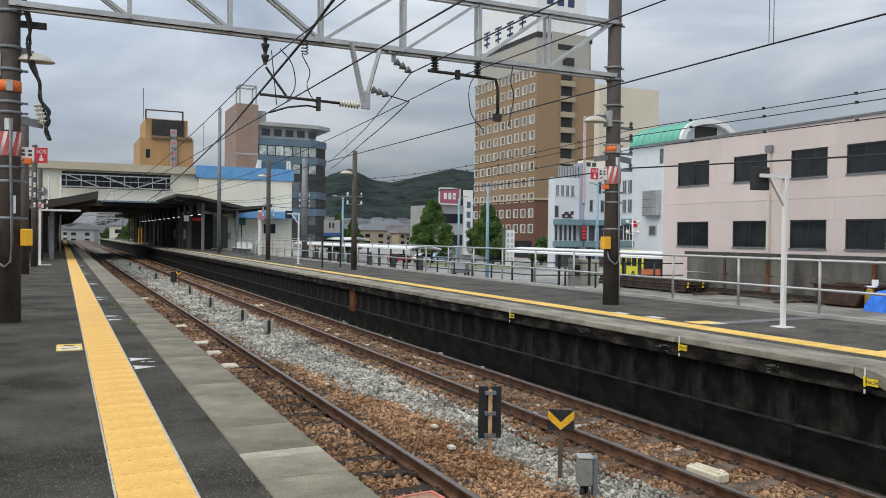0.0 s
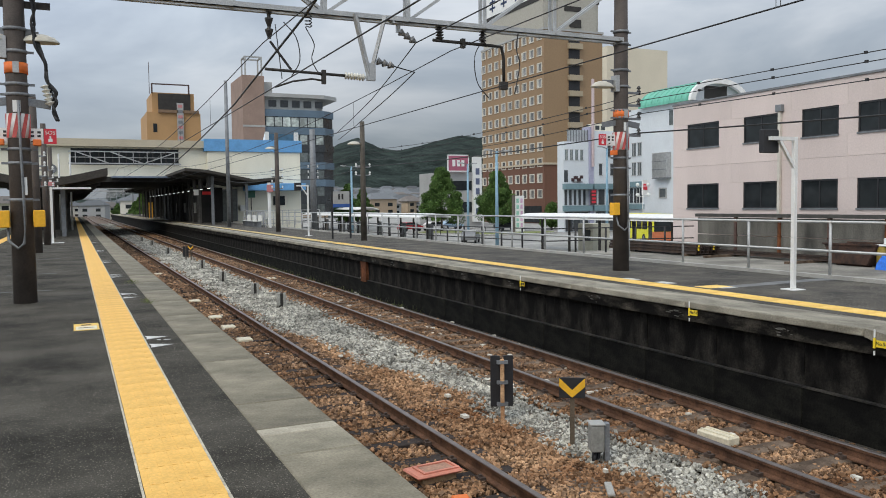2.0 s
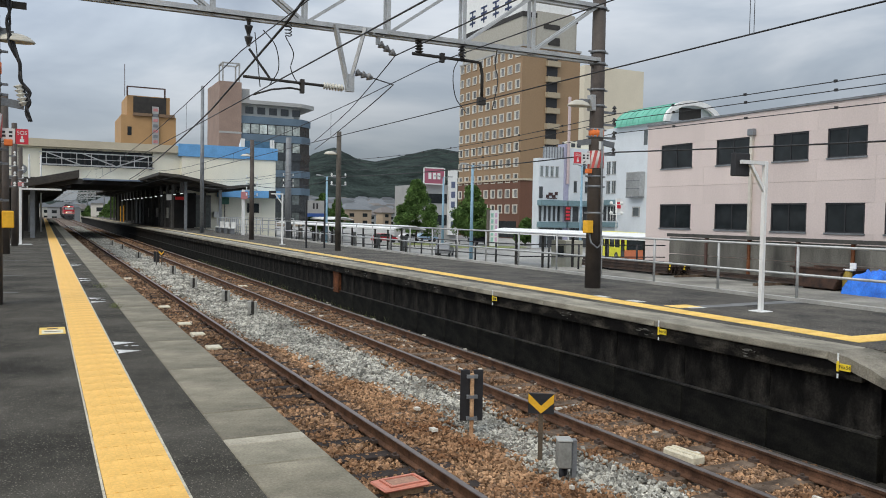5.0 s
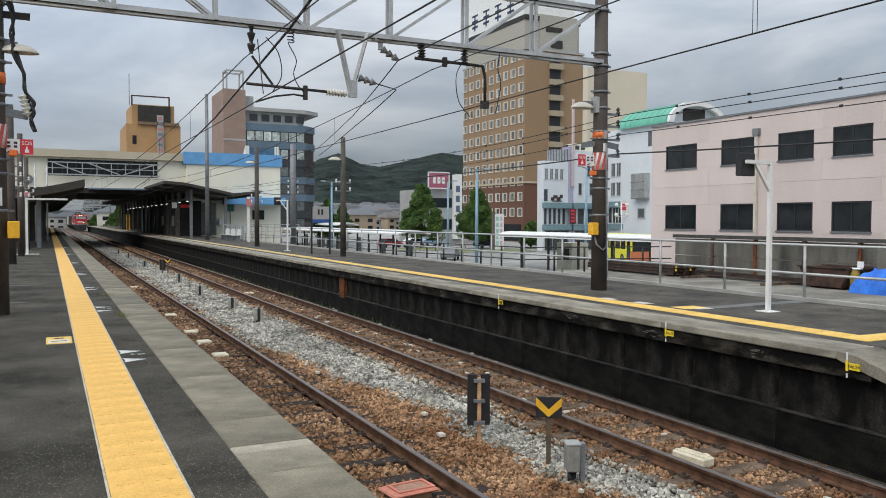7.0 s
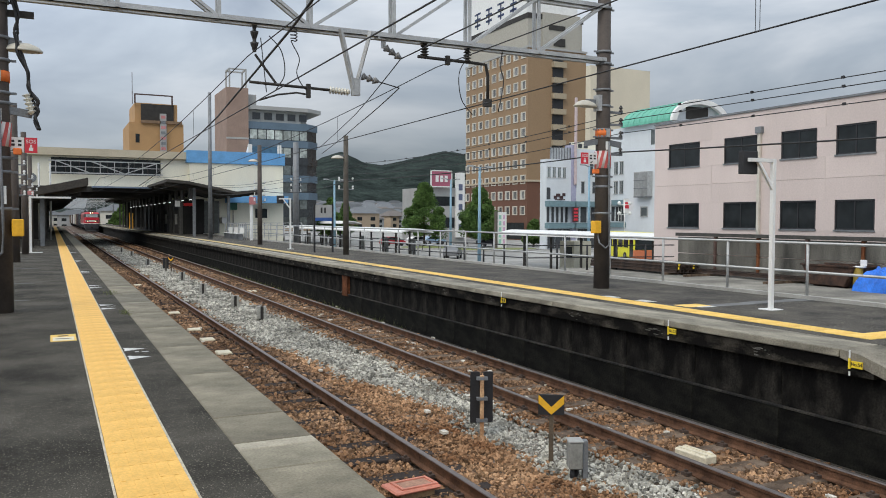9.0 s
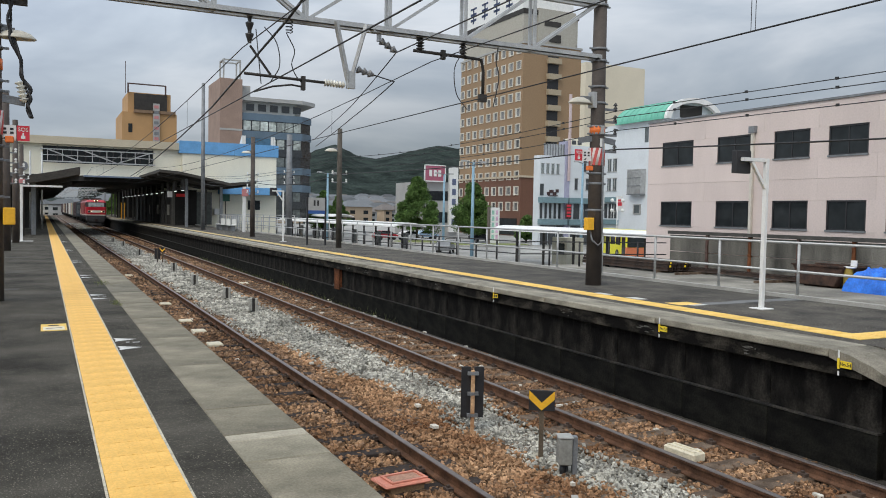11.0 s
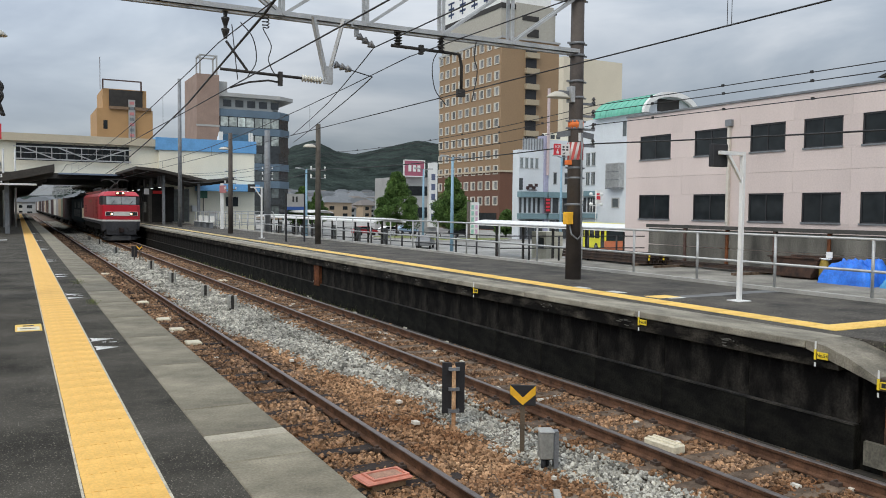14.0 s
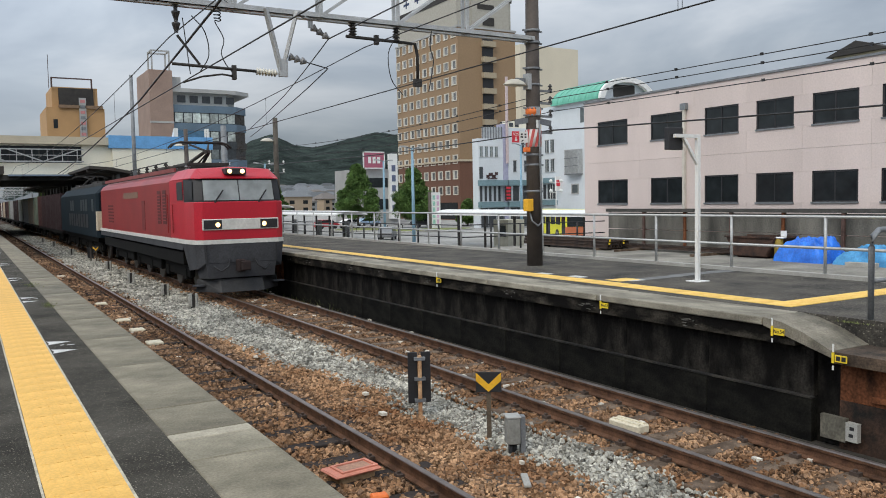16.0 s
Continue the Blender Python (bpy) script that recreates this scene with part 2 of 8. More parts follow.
# ---- builders ----
def box(bm, x0, y0, z0, x1, y1, z1):
    v = [bm.verts.new((x, y, z)) for z in (z0, z1) for y in (y0, y1) for x in (x0, x1)]
    for f in ((0, 2, 3, 1), (4, 5, 7, 6), (0, 1, 5, 4), (2, 6, 7, 3), (0, 4, 6, 2), (1, 3, 7, 5)):
        bm.faces.new([v[i] for i in f])
    return v


def bar(bm, a, b, w, h=None, up=(0, 0, 1)):
    """A rectangular bar from a to b."""
    a, b = Vector(a), Vector(b)
    h = h or w
    d = (b - a).normalized()
    s = d.cross(Vector(up))
    s = s.normalized() if s.length > 1e-4 else Vector((1, 0, 0))
    u = s.cross(d).normalized()
    v = [bm.verts.new(p + s * i * w / 2 + u * j * h / 2) for p in (a, b) for j in (-1, 1) for i in (-1, 1)]
    for f in ((0, 1, 3, 2), (4, 6, 7, 5), (0, 4, 5, 1), (2, 3, 7, 6), (0, 2, 6, 4), (1, 5, 7, 3)):
        bm.faces.new([v[i] for i in f])


def cyl(bm, a, b, r, r2=None, n=10):
    a, b = Vector(a), Vector(b)
    r2 = r if r2 is None else r2
    d = (b - a).normalized()
    s = d.orthogonal().normalized()
    u = d.cross(s)
    ring = [[bm.verts.new(p + (s * math.cos(t) + u * math.sin(t)) * q) for t in [2 * math.pi * i / n for i in range(n)]] for p, q in ((a, r), (b, r2))]
    for i in range(n):
        f = bm.faces.new([ring[0][i], ring[0][(i + 1) % n], ring[1][(i + 1) % n], ring[1][i]])
        f.smooth = n > 6
    bm.faces.new(ring[0][::-1])
    bm.faces.new(ring[1])


def tube(bm, pts, r, n=5):
    """A round tube along points."""
    pts = [Vector(p) for p in pts]
    rings = []
    for i, p in enumerate(pts):
        d = (pts[min(i + 1, len(pts) - 1)] - pts[max(i - 1, 0)]).normalized()
        s = d.cross(Vector((0.12, 0.05, 1))).normalized()
        u = s.cross(d)
        rings.append([bm.verts.new(p + (s * math.cos(t) + u * math.sin(t)) * r) for t in [2 * math.pi * k / n for k in range(n)]])
    for a, b in zip(rings, rings[1:]):
        for k in range(n):
            bm.faces.new([a[k], a[(k + 1) % n], b[(k + 1) % n], b[k]]).smooth = True
    bm.faces.new(rings[0][::-1])
    bm.faces.new(rings[-1])


def smooth(pts, k=5):
    """A soft curve through the points."""
    p = [Vector(q) for q in pts]
    p = [2 * p[0] - p[1]] + p + [2 * p[-1] - p[-2]]
    out = []
    for a, b, c, d in zip(p, p[1:], p[2:], p[3:]):
        for i in range(k):
            t = i / k
            out.append(0.5 * (2 * b + (c - a) * t + (2 * a - 5 * b + 4 * c - d) * t * t + (3 * b - a - 3 * c + d) * t ** 3))
    return out + [p[-2]]


def extrude(bm, prof, axis, a, b):
    """A profile (list of 2D points) swept along x or y from a to b."""
    at = (lambda p, s: (s, p[0], p[1])) if axis == "x" else (lambda p, s: (p[0], s, p[1]))
    r0, r1 = [bm.verts.new(at(p, a)) for p in prof], [bm.verts.new(at(p, b)) for p in prof]
    k = len(prof)
    for i in range(k):
        bm.faces.new([r0[i], r0[(i + 1) % k], r1[(i + 1) % k], r1[i]])
    bm.faces.new(r0[::-1])
    bm.faces.new(r1)


def mesh(bm, material, bevel=0.0):
    if bevel:
        bmesh.ops.bevel(bm, geom=bm.edges[:], offset=bevel, segments=1, affect="EDGES", clamp_overlap=True)
    bmesh.ops.recalc_face_normals(bm, faces=bm.faces)
    me = bpy.data.meshes.new("m")
    bm.to_mesh(me)
    bm.free()
    me.materials.append(material)
    return me


def part(name, bm, material, parent=None, label="", bevel=0.0):
    ob = new(name, mesh(bm, material, bevel))
    ob.parent = parent
    return tagged(ob, label)


def boxes(name, dims, material, parent=None, label="", bevel=0.0):
    bm = bmesh.new()
    for d in dims:
        box(bm, *d)
    return part(name, bm, material, parent, label, bevel)


def thing(name, label, category, at=(0, 0, 0), group="", rz=0):
    e = new(name)
    e.matrix_basis = pose(*at, 0, 0, rz)
    e.empty_display_size = 0.2
    return tagged(e, label, category, group)


def setting(name, ob_label=""):
    return tagged(new(name), ob_label, "", "", "structure")


def piece(name, me, parent, at, rz=0):
    ob = new(name, me)
    ob.parent = parent
    ob.matrix_basis = pose(*at, 0, 0, rz)
    return ob


def text(name, words, size, material, parent, m):
    """Lettering standing in the local xz plane, facing -y."""
    cu = bpy.data.curves.new(name, "FONT")
    cu.body, cu.size, cu.extrude, cu.align_x, cu.align_y = words, size, 0.002, "CENTER", "CENTER"
    cu.materials.append(material)
    ob = new(name, cu)
    ob.parent = parent
    ob.matrix_basis = m
    return ob


def sag(a, b, drop, n=14):
    a, b = Vector(a), Vector(b)
    return [a.lerp(b, i / n) - Vector((0, 0, drop * 4 * (i / n) * (1 - i / n))) for i in range(n + 1)]


RNG = random.Random(5)

# ---- ground, platforms and track bed ----
RAIL_Z = -1.10
BED = -1.31
tagged(boxes("ground", [(-1500, -300, -3.4, 1500, 2500, -2.8)], PLAZA), "pale paved station square and town ground", "", "", "structure")
tagged(boxes("track_bed", [(-30, -40, -3.2, 7.72, 700, BED)], BALLAST_B), "brown ballast track bed", "", "", "structure")
tagged(boxes("yard", [(13.0, -40, -3.2, 29.4, 34, -1.0), (13.0, 34, -3.2, 21.2, 74, -1.0), (13.0, 74, -3.2, 15.5, 210, -1.0)], YARD), "pale concrete station yard beside the platform", "", "", "structure")

tagged(boxes("gutter", [(7.72, -40, -3.2, 8.5, 700, -1.42)], mat("gutter_soil", (0.035, 0.030, 0.022), 0.95, 0.4, 3, 30, 0.5)), "dark soil gutter at the foot of the platform wall", "", "", "structure")
near_pf = setting("platform_near", "dark asphalt island platform with a concrete edge")
boxes("slab", [(-4.6, -14, -1.6, 1.055, 150, 0.0)], ASPHALT, near_pf)
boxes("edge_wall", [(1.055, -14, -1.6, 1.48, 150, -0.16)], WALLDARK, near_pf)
boxes("edge_line", [(-3.3, -10, 0.0, -2.9, 150, 0.006)], YELLOW, near_pf)
far_pf = setting("platform_far", "asphalt platform with a soot-blackened retaining wall")
boxes("slab", [(9.0, -20, -1.6, 13.0, 210, 0.0)], ASPHALT_FAR, far_pf)
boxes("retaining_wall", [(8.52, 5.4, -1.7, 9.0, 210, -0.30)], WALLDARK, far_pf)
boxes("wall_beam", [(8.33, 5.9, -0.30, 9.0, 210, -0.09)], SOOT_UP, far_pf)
boxes("low_wall", [(8.46, -20, -0.86, 9.0, 5.4, -0.42)], RUSTWALL, far_pf)
boxes("low_wall", [(8.45, -20, -1.7, 9.0, 5.4, -0.864)], mat("rusty_soot", (0.010, 0.008, 0.006), 0.92, 0.5, 4.0, 34, 0.8, col2=(0.045, 0.022, 0.012)), far_pf)
boxes("low_ledge", [(8.30, -20, -0.42, 9.0, 5.4, -0.29)], mat("ledge_brown", (0.028, 0.019, 0.013), 0.9, 0.4, 3, 40, 0.5, col2=(0.085, 0.058, 0.038)), far_pf)
bm = bmesh.new()
extrude(bm, [(5.4, -0.36), (6.3, -0.10), (6.3, 0.0), (6.05, -0.03), (5.75, -0.12), (5.4, -0.28)], "x", 8.28, 9.0)
part("end_ramp", bm, mat("ramp_concrete", (0.115, 0.103, 0.078), 0.9, 0.32, 2.2, 50, 0.5, col2=(0.20, 0.18, 0.14)), far_pf)
boxes("kerb", [(12.86, -20, 0.0, 13.02, 210, 0.07)], CONC_P, far_pf)
boxes("patch", [(10.05, 10.32, 0.0, 11.3, 10.62, 0.004), (11.3, 10.38, 0.0, 12.85, 10.70, 0.004)], mat("pale_patch", (0.15, 0.152, 0.15), 0.9, 0.2, 2, 60, 0.2), far_pf)
boxes("cable_cover", [(8.40, -10, -0.80, 8.46, 5.0, -0.74)], RUSTWALL, far_pf)


def rail_mesh(length):
    bm = bmesh.new()
    prof = [(-0.062, -0.145), (0.062, -0.145), (0.062, -0.130), (0.012, -0.112), (0.010, -0.045), (0.032, -0.034), (0.033, -0.006), (-0.033, -0.006), (-0.032, -0.034), (-0.010, -0.045), (-0.012, -0.112), (-0.062, -0.130)]
    extrude(bm, prof, "y", 0, length)
    return mesh(bm, RAILSIDE)


def track(name, x0, x1, label):
    t = setting(name, label)
    me = rail_mesh(720)
    for x in (x0, x1):
        piece("rail", me, t, (x, -30, RAIL_Z))
        b = bmesh.new()
        extrude(b, [(-0.034, -0.008), (0.034, -0.008), (0.032, 0.0), (0.026, 0.004), (-0.026, 0.004), (-0.032, 0.0)], "y", 0, 720)
        part("running_surface", b, RAILTOP, t).location = (x, -30, RAIL_Z)
    return t


near_track = track("track_near", 2.48, 3.67, "rusty rails on dark wooden sleepers in brown ballast")
far_track = track("track_far", 6.19, 7.38, "worn rails on weathered sleepers in brown ballast")


# ---- poles, portal and overhead line ----
def lamp_head(parent, x, z, side):
    """A bracket arm with a shallow bowl lamp; side +1 points to +x."""
    bm = bmesh.new()
    bar(bm, (x, 0, z + 0.10), (x + side * 0.34, 0, z + 0.10), 0.06, 0.09)
    part("lamp_arm", bm, GALV_D, parent)
    bm = bmesh.new()
    rings = []
    for k, (r, h) in enumerate(((0.26, -0.02), (0.26, 0.0), (0.19, 0.07), (0.09, 0.11))):
        rings.append([bm.verts.new((x + side * 0.36 + r * 1.1 * math.cos(a), 0.62 * r * math.sin(a), z + h)) for a in [2 * math.pi * i / 14 for i in range(14)]])
    for a, b in zip(rings, rings[1:]):
        for i in range(14):
            bm.faces.new([a[i], a[(i + 1) % 14], b[(i + 1) % 14], b[i]]).smooth = True
    bm.faces.new(rings[0][::-1])
    bm.faces.new(rings[-1])
    part("lamp_bowl", bm, mat("lamp_cream", (0.55, 0.52, 0.44), 0.5, 0.08, 4, 20, 0.02), parent, "cream enamel lamp bowl")


def clamps(parent, zs, r):
    for z in zs:
        bm = bmesh.new()
        cyl(bm, (0, 0, z), (0, 0, z + 0.05), r + 0.012, n=14)
        bar(bm, (-r - 0.10, 0, z + 0.025), (r + 0.10, 0, z + 0.025), 0.035)
        part("clamp", bm, GALV_D, parent)


def insulator(bm, a, b, r, k):
    """A rod with ribbed discs, turned in one piece."""
    a, b = Vector(a), Vector(b)
    d = (b - a).normalized()
    s = d.orthogonal().normalized()
    u = d.cross(s)
    prof = [(0.0, r * 0.45)]
    for i in range(k):
        prof += [((i + 0.12) / k, r * 0.45), ((i + 0.15) / k, r), ((i + 0.30) / k, r * 0.96), ((i + 0.75) / k, r * 0.55), ((i + 0.90) / k, r * 0.45)]
    prof.append((1.0, r * 0.45))
    rings = [[bm.verts.new(a.lerp(b, t) + (s * math.cos(q) + u * math.sin(q)) * w) for q in [math.pi * j / 5 for j in range(10)]] for t, w in prof]
    for p, q in zip(rings, rings[1:]):
        for j in range(10):
            bm.faces.new([p[j], p[(j + 1) % 10], q[(j + 1) % 10], q[j]]).smooth = True
    bm.faces.new(rings[0][::-1])
    bm.faces.new(rings[-1])


PORC_W = mat("porcelain", (0.66, 0.64, 0.56), 0.3, 0.08, 8, 30, 0.0)
PORC_G = mat("porcelain_grey", (0.20, 0.20, 0.20), 0.35, 0.4, 8, 30, 0.0)
PORC_D = mat("porcelain_dark", (0.03, 0.028, 0.027), 0.3, 0.2, 8, 30, 0.0)


def platform_pole(x, y, label, side, orange):
    e = thing("catenary_pole", label, "pole", (x, y, 0), "catenary poles of the portal")
    bm = bmesh.new()
    cyl(bm, (0, 0, 0), (0, 0, 7.6), 0.175, 0.135, n=20)
    part("shaft", bm, POLE, e)
    clamps(e, (1.62, 2.2, 2.42, 3.28, 3.44, 3.95, 4.3, 4.86, 5.12, 6.05), 0.16)
    bm = bmesh.new()
    cyl(bm, (0, 0, 2.62), (0, 0, 3.0), 0.174, n=24)
    part("stripe_sleeve", bm, mat("sleeve_white", (0.62, 0.58, 0.56), 0.6, 0.1, 3, 20, 0.02), e)
    red = mat("sleeve_red", (0.50, 0.09, 0.08), 0.6, 0.15, 3, 20, 0.02)
    for k in range(9):
        bm = bmesh.new()
        for s in range(8):
            a = 2 * math.pi * (k / 9) + s * 0.06
            b = a + 0.06
            lo0, lo1 = 2.62 + s * 0.0475, 2.62 + (s + 1) * 0.0475
            r = 0.178
            vs = [bm.verts.new((r * math.cos(q), r * math.sin(q), z)) for q, z in ((a, lo0), (a + 0.36, lo0), (b + 0.36, lo1), (b, lo1))]
            bm.faces.new(vs)
        part("red_stripe", bm, red, e)
    bm = bmesh.new()
    cyl(bm, (0, 0, orange), (0, 0, orange + 0.17), 0.170, n=20)
    part("orange_band", bm, ORANGE, e)
    boxes("band_plate", [(-0.04, -0.185, orange, 0.05, -0.16, orange + 0.17)], GALV, e)
    for sx in ((-1, 1) if side > 0 else (-1,)):
        boxes("switch_box", [(sx * 0.25 - 0.085, -0.20, 1.21, sx * 0.25 + 0.085, -0.04, 1.48)], YBOX, e, "yellow switch box", 0.012)
        boxes("warning_lamp", [(sx * 0.26 - 0.06, -0.16, 2.50, sx * 0.26 + 0.06, -0.04, 2.60)], ORANGE, e, "orange warning lamp", 0.01)
    bm = bmesh.new()
    tube(bm, [(-0.20, -0.10, 1.22), (-0.19, -0.16, 1.0), (-0.06, -0.21, 0.88), (0.03, -0.21, 0.96), (0.05, -0.20, 1.3), (0.03, -0.19, 2.4), (0.02, -0.19, 3.2)], 0.022, 6)
    part("conduit", bm, GALV_D, e)
    for i in range(3 if side > 0 else 0):
        bm = bmesh.new()
        wob = [(0.04 * math.sin(2.3 * q + i), 0.03 * math.cos(3.1 * q + 2 * i)) for q in range(14)]
        run = [(0.15 + 0.02 * i, 6.4), (0.16, 5.8), (0.18, 5.2), (0.24 + 0.02 * i, 4.7), (0.28, 4.4), (0.31, 4.1), (0.38 + 0.02 * i, 3.8), (0.46, 3.55), (0.51 + 0.01 * i, 3.35), (0.53, 3.2), (0.54, 3.05), (0.55, 2.9)]
        tube(bm, smooth([(side * (a + w0), -0.12 + w1, z) for (a, z), (w0, w1) in zip(run, wob)]), 0.021, 6)
        part("taped_cable", bm, WIRE, e, "black taped cable")
    if side > 0:
        bm = bmesh.new()
        insulator(bm, (0.40, -0.1, 3.46), (0.48, -0.1, 3.14), 0.075, 5)
        part("insulator", bm, PORC_W, e, "pale ribbed cable insulator")
    bm = bmesh.new()
    bar(bm, (0, 0, 3.22), (0.48 * side, 0, 3.15), 0.06, 0.12)
    bar(bm, (0, 0, 3.22), (-0.48 * side, 0, 3.15), 0.06, 0.12)
    part("bracket", bm, GALV_D, e)
    if side > 0:
        bm = bmesh.new()
        bar(bm, (-0.6, 0, 4.72), (0.52, 0, 4.72), 0.07, 0.10)
        part("crossarm", bm, STEELDARK, e)
    if side > 0:
        lamp_head(e, 0.0, 4.16, 1)
        lamp_head(e, 0.0, 4.16, -1)
    else:
        lamp_head(e, -0.12, 3.96, -1)
        for z in (3.92, 3.65, 3.36, 3.0):
            bm = bmesh.new()
            bar(bm, (0, 0, z - 0.06), (0.52, 0, z - 0.06), 0.04, 0.05)
            part("side_arm", bm, GALV_D, e)
            bm = bmesh.new()
            insulator(bm, (0.48, 0, z - 0.04), (0.48, 0, z + 0.10), 0.05, 2)
            part("insulator", bm, PORC_D, e)
    boxes("lamp_box", [(-0.22, -0.12, 3.86, -0.12, 0.06, 4.2)], GALV, e)
    boxes("paper_notice", [(-0.06, -0.186, 3.02 - 0.0, 0.05, -0.178, 3.2)], WHITE, e)
    boxes("paper_notice", [(0.03, -0.186, 1.72, 0.10, -0.178, 2.0)], WHITE, e)
    # emergency signs on both sides of the sleeve
    so, po, pw, dz = (0.45, 0.24, 0.11, -0.17) if side > 0 else (0.50, 0.29, 0.12, 0.0)
    for sx in ((-1, 1) if side > 0 else (-1,)):
        boxes("sign_plate", [(sx * po - pw, -0.03, 2.71 + dz, sx * po + pw, -0.01, 2.95 + dz)], WHITE, e, "white emergency button sign with arrow")
        boxes("sos_plate", [(sx * so - 0.09, -0.034, 2.71 + dz, sx * so + 0.09, -0.01, 2.95 + dz)], SIGNRED, e, "red SOS sign")
        text("sos_lettering", "SOS", 0.085, WHITE, e, pose(sx * so, -0.037, 2.885 + dz, 90))
        boxes("pictogram", [(sx * so - 0.03, -0.038, 2.74 + dz, sx * so + 0.03, -0.034, 2.79 + dz), (sx * so - 0.012, -0.038, 2.79 + dz, sx * so + 0.012, -0.034, 2.835 + dz)], WHITE, e)
        for i, (bx, bz, bw) in enumerate(((-0.05, 2.89 + dz, 0.05), (0.05, 2.89 + dz, 0.05), (-0.05, 2.83 + dz, 0.06), (0.05, 2.83 + dz, 0.05))):
            boxes("writing_bar", [(sx * po + bx - bw / 2, -0.033, bz - 0.018, sx * po + bx + bw / 2, -0.029, bz + 0.018)], BLACK, e)
        bm = bmesh.new()
        bm.faces.new([bm.verts.new((sx * po + px, -0.033, pz)) for px, pz in ((-0.09, 2.73 + dz), (-0.02, 2.735 + dz), (0.0, 2.775 + dz), (-0.03, 2.765 + dz))])
        part("arrow", bm, BLACK, e)
    return e


pole_a = platform_pole(-0.74, 14.4, "brown steel catenary pole with SOS sign and striped sleeve", 1, 3.63)
pole_b = platform_pole(10.84, 14.2, "brown steel catenary pole with yellow switch box on the platform", -1, 3.30)


def portal(y, x0, x1, z, depth, label):
    e = thing("catenary_portal", label, "gantry", (0, y, 0))
    n = 7
    nodes = [x0 + 0.12 + (x1 - x0 - 0.24) * i / n for i in range(n + 1)]
    for k, (dy, dz) in enumerate(((-0.10, 0), (0.10, 0), (-0.10, depth), (0.10, depth))):
        bm = bmesh.new()
        box(bm, x0, dy - 0.045, z + dz - 0.05, x1, dy + 0.045, z + dz - 0.035)
        box(bm, x0, dy - 0.045 if dy < 0 else dy + 0.033, z + dz - 0.05, x1, dy - 0.033 if dy < 0 else dy + 0.045, z + dz + 0.05)
        part("chord", bm, GALV, e)
    for dy in (-0.09, 0.09):
        for i, x in enumerate(nodes[1:-1]):
            bm = bmesh.new()
            bar(bm, (x, dy, z), (x, dy, z + depth), 0.06, 0.05)
            part("upright", bm, GALV, e)
        for i in range(n):
            a, b = nodes[i], nodes[i + 1]
            bm = bmesh.new()
            if i < 3:
                bar(bm, (a, dy, z + depth), (b, dy, z), 0.07, 0.05)
            else:
                bar(bm, (a, dy, z), (b, dy, z + depth), 0.07, 0.05)
            part("diagonal", bm, GALV, e)
    bm = bmesh.new()
    for x in nodes:
        bar(bm, (x, -0.16, z), (x, 0.16, z), 0.05)
        bar(bm, (x, -0.16, z + depth), (x, 0.16, z + depth), 0.05)
    part("tie_bar", bm, GALV, e)
    return e


gantry = portal(14.2, -0.74, 10.84, 4.955, 1.14, "galvanised steel truss portal carrying the overhead line")
# near-track hanger
bm = bmesh.new()
bar(bm, (4.77, -0.16, 4.98), (5.07, -0.04, 3.9), 0.085, 0.06)
bar(bm, (5.36, -0.16, 4.98), (5.15, -0.04, 4.1), 0.085, 0.06)
box(bm, 5.03, -0.08, 3.80, 5.19, 0.0, 4.12)
part("drop_bracket", bm, GALV, gantry)
bm = bmesh.new()
cyl(bm, (3.15, 0, 3.91), (4.70, 0, 3.87), 0.026, n=8)
box(bm, 4.18, -0.04, 3.70, 4.25, 0.04, 3.95)
tube(bm, [(4.20, 0, 3.76), (4.0, 0, 3.78), (3.65, 0, 3.72), (3.32, 0, 3.60)], 0.018, 6)
bar(bm, (3.25, 0, 4.40), (3.62, 0, 3.92), 0.035)
part("cantilever_arm", bm, STEELDARK, gantry)
bm = bmesh.new()
insulator(bm, (4.62, 0, 3.875), (5.01, 0, 3.86), 0.07, 7)
part("insulator", bm, PORC_W, gantry, "cream ribbed porcelain insulator")
bm = bmesh.new()
insulator(bm, (3.24, 0, 5.02), (3.24, 0, 4.44), 0.075, 3)
part("insulator", bm, PORC_D, gantry, "dark porcelain disc insulator")
# far-track hanger
bm = bmesh.new()
insulator(bm, (6.54, 0, 4.93), (6.54, 0, 4.66), 0.085, 5)
part("insulator", bm, PORC_D, gantry)
bm = bmesh.new()
tube(bm, [(6.40, 0, 4.65), (7.1, 0, 4.64), (7.72, 0, 4.63), (7.90, 0, 4.62), (7.95, 0, 4.4), (7.95, 0, 3.9)], 0.032, 8)
box(bm, 7.0, -0.04, 4.54, 7.08, 0.04, 4.72)
box(bm, 7.86, -0.05, 3.78, 8.02, 0.05, 3.93)
part("pipe_arm", bm, STEELDARK, gantry)
bm = bmesh.new()
insulator(bm, (7.48, 0, 4.64), (7.48, 0, 4.93), 0.08, 5)
part("insulator", bm, PORC_D, gantry)
for a, b in (((5.70, 0.0, 4.76), (6.04, 0.0, 4.58)), ((5.24, 0.0, 4.18), (5.58, 0.0, 4.10))):
    bm = bmesh.new()
    insulator(bm, a, b, 0.075, 3)
    part("strain_insulator", bm, PORC_G, gantry, "grey porcelain strain insulator")
bm = bmesh.new()
bar(bm, (5.50, -0.1, 4.90), (5.74, 0, 4.90), 0.12, 0.05)
bar(bm, (5.68, 0, 4.95), (5.68, 0, 4.74), 0.07)
part("bracket", bm, GALV, gantry)
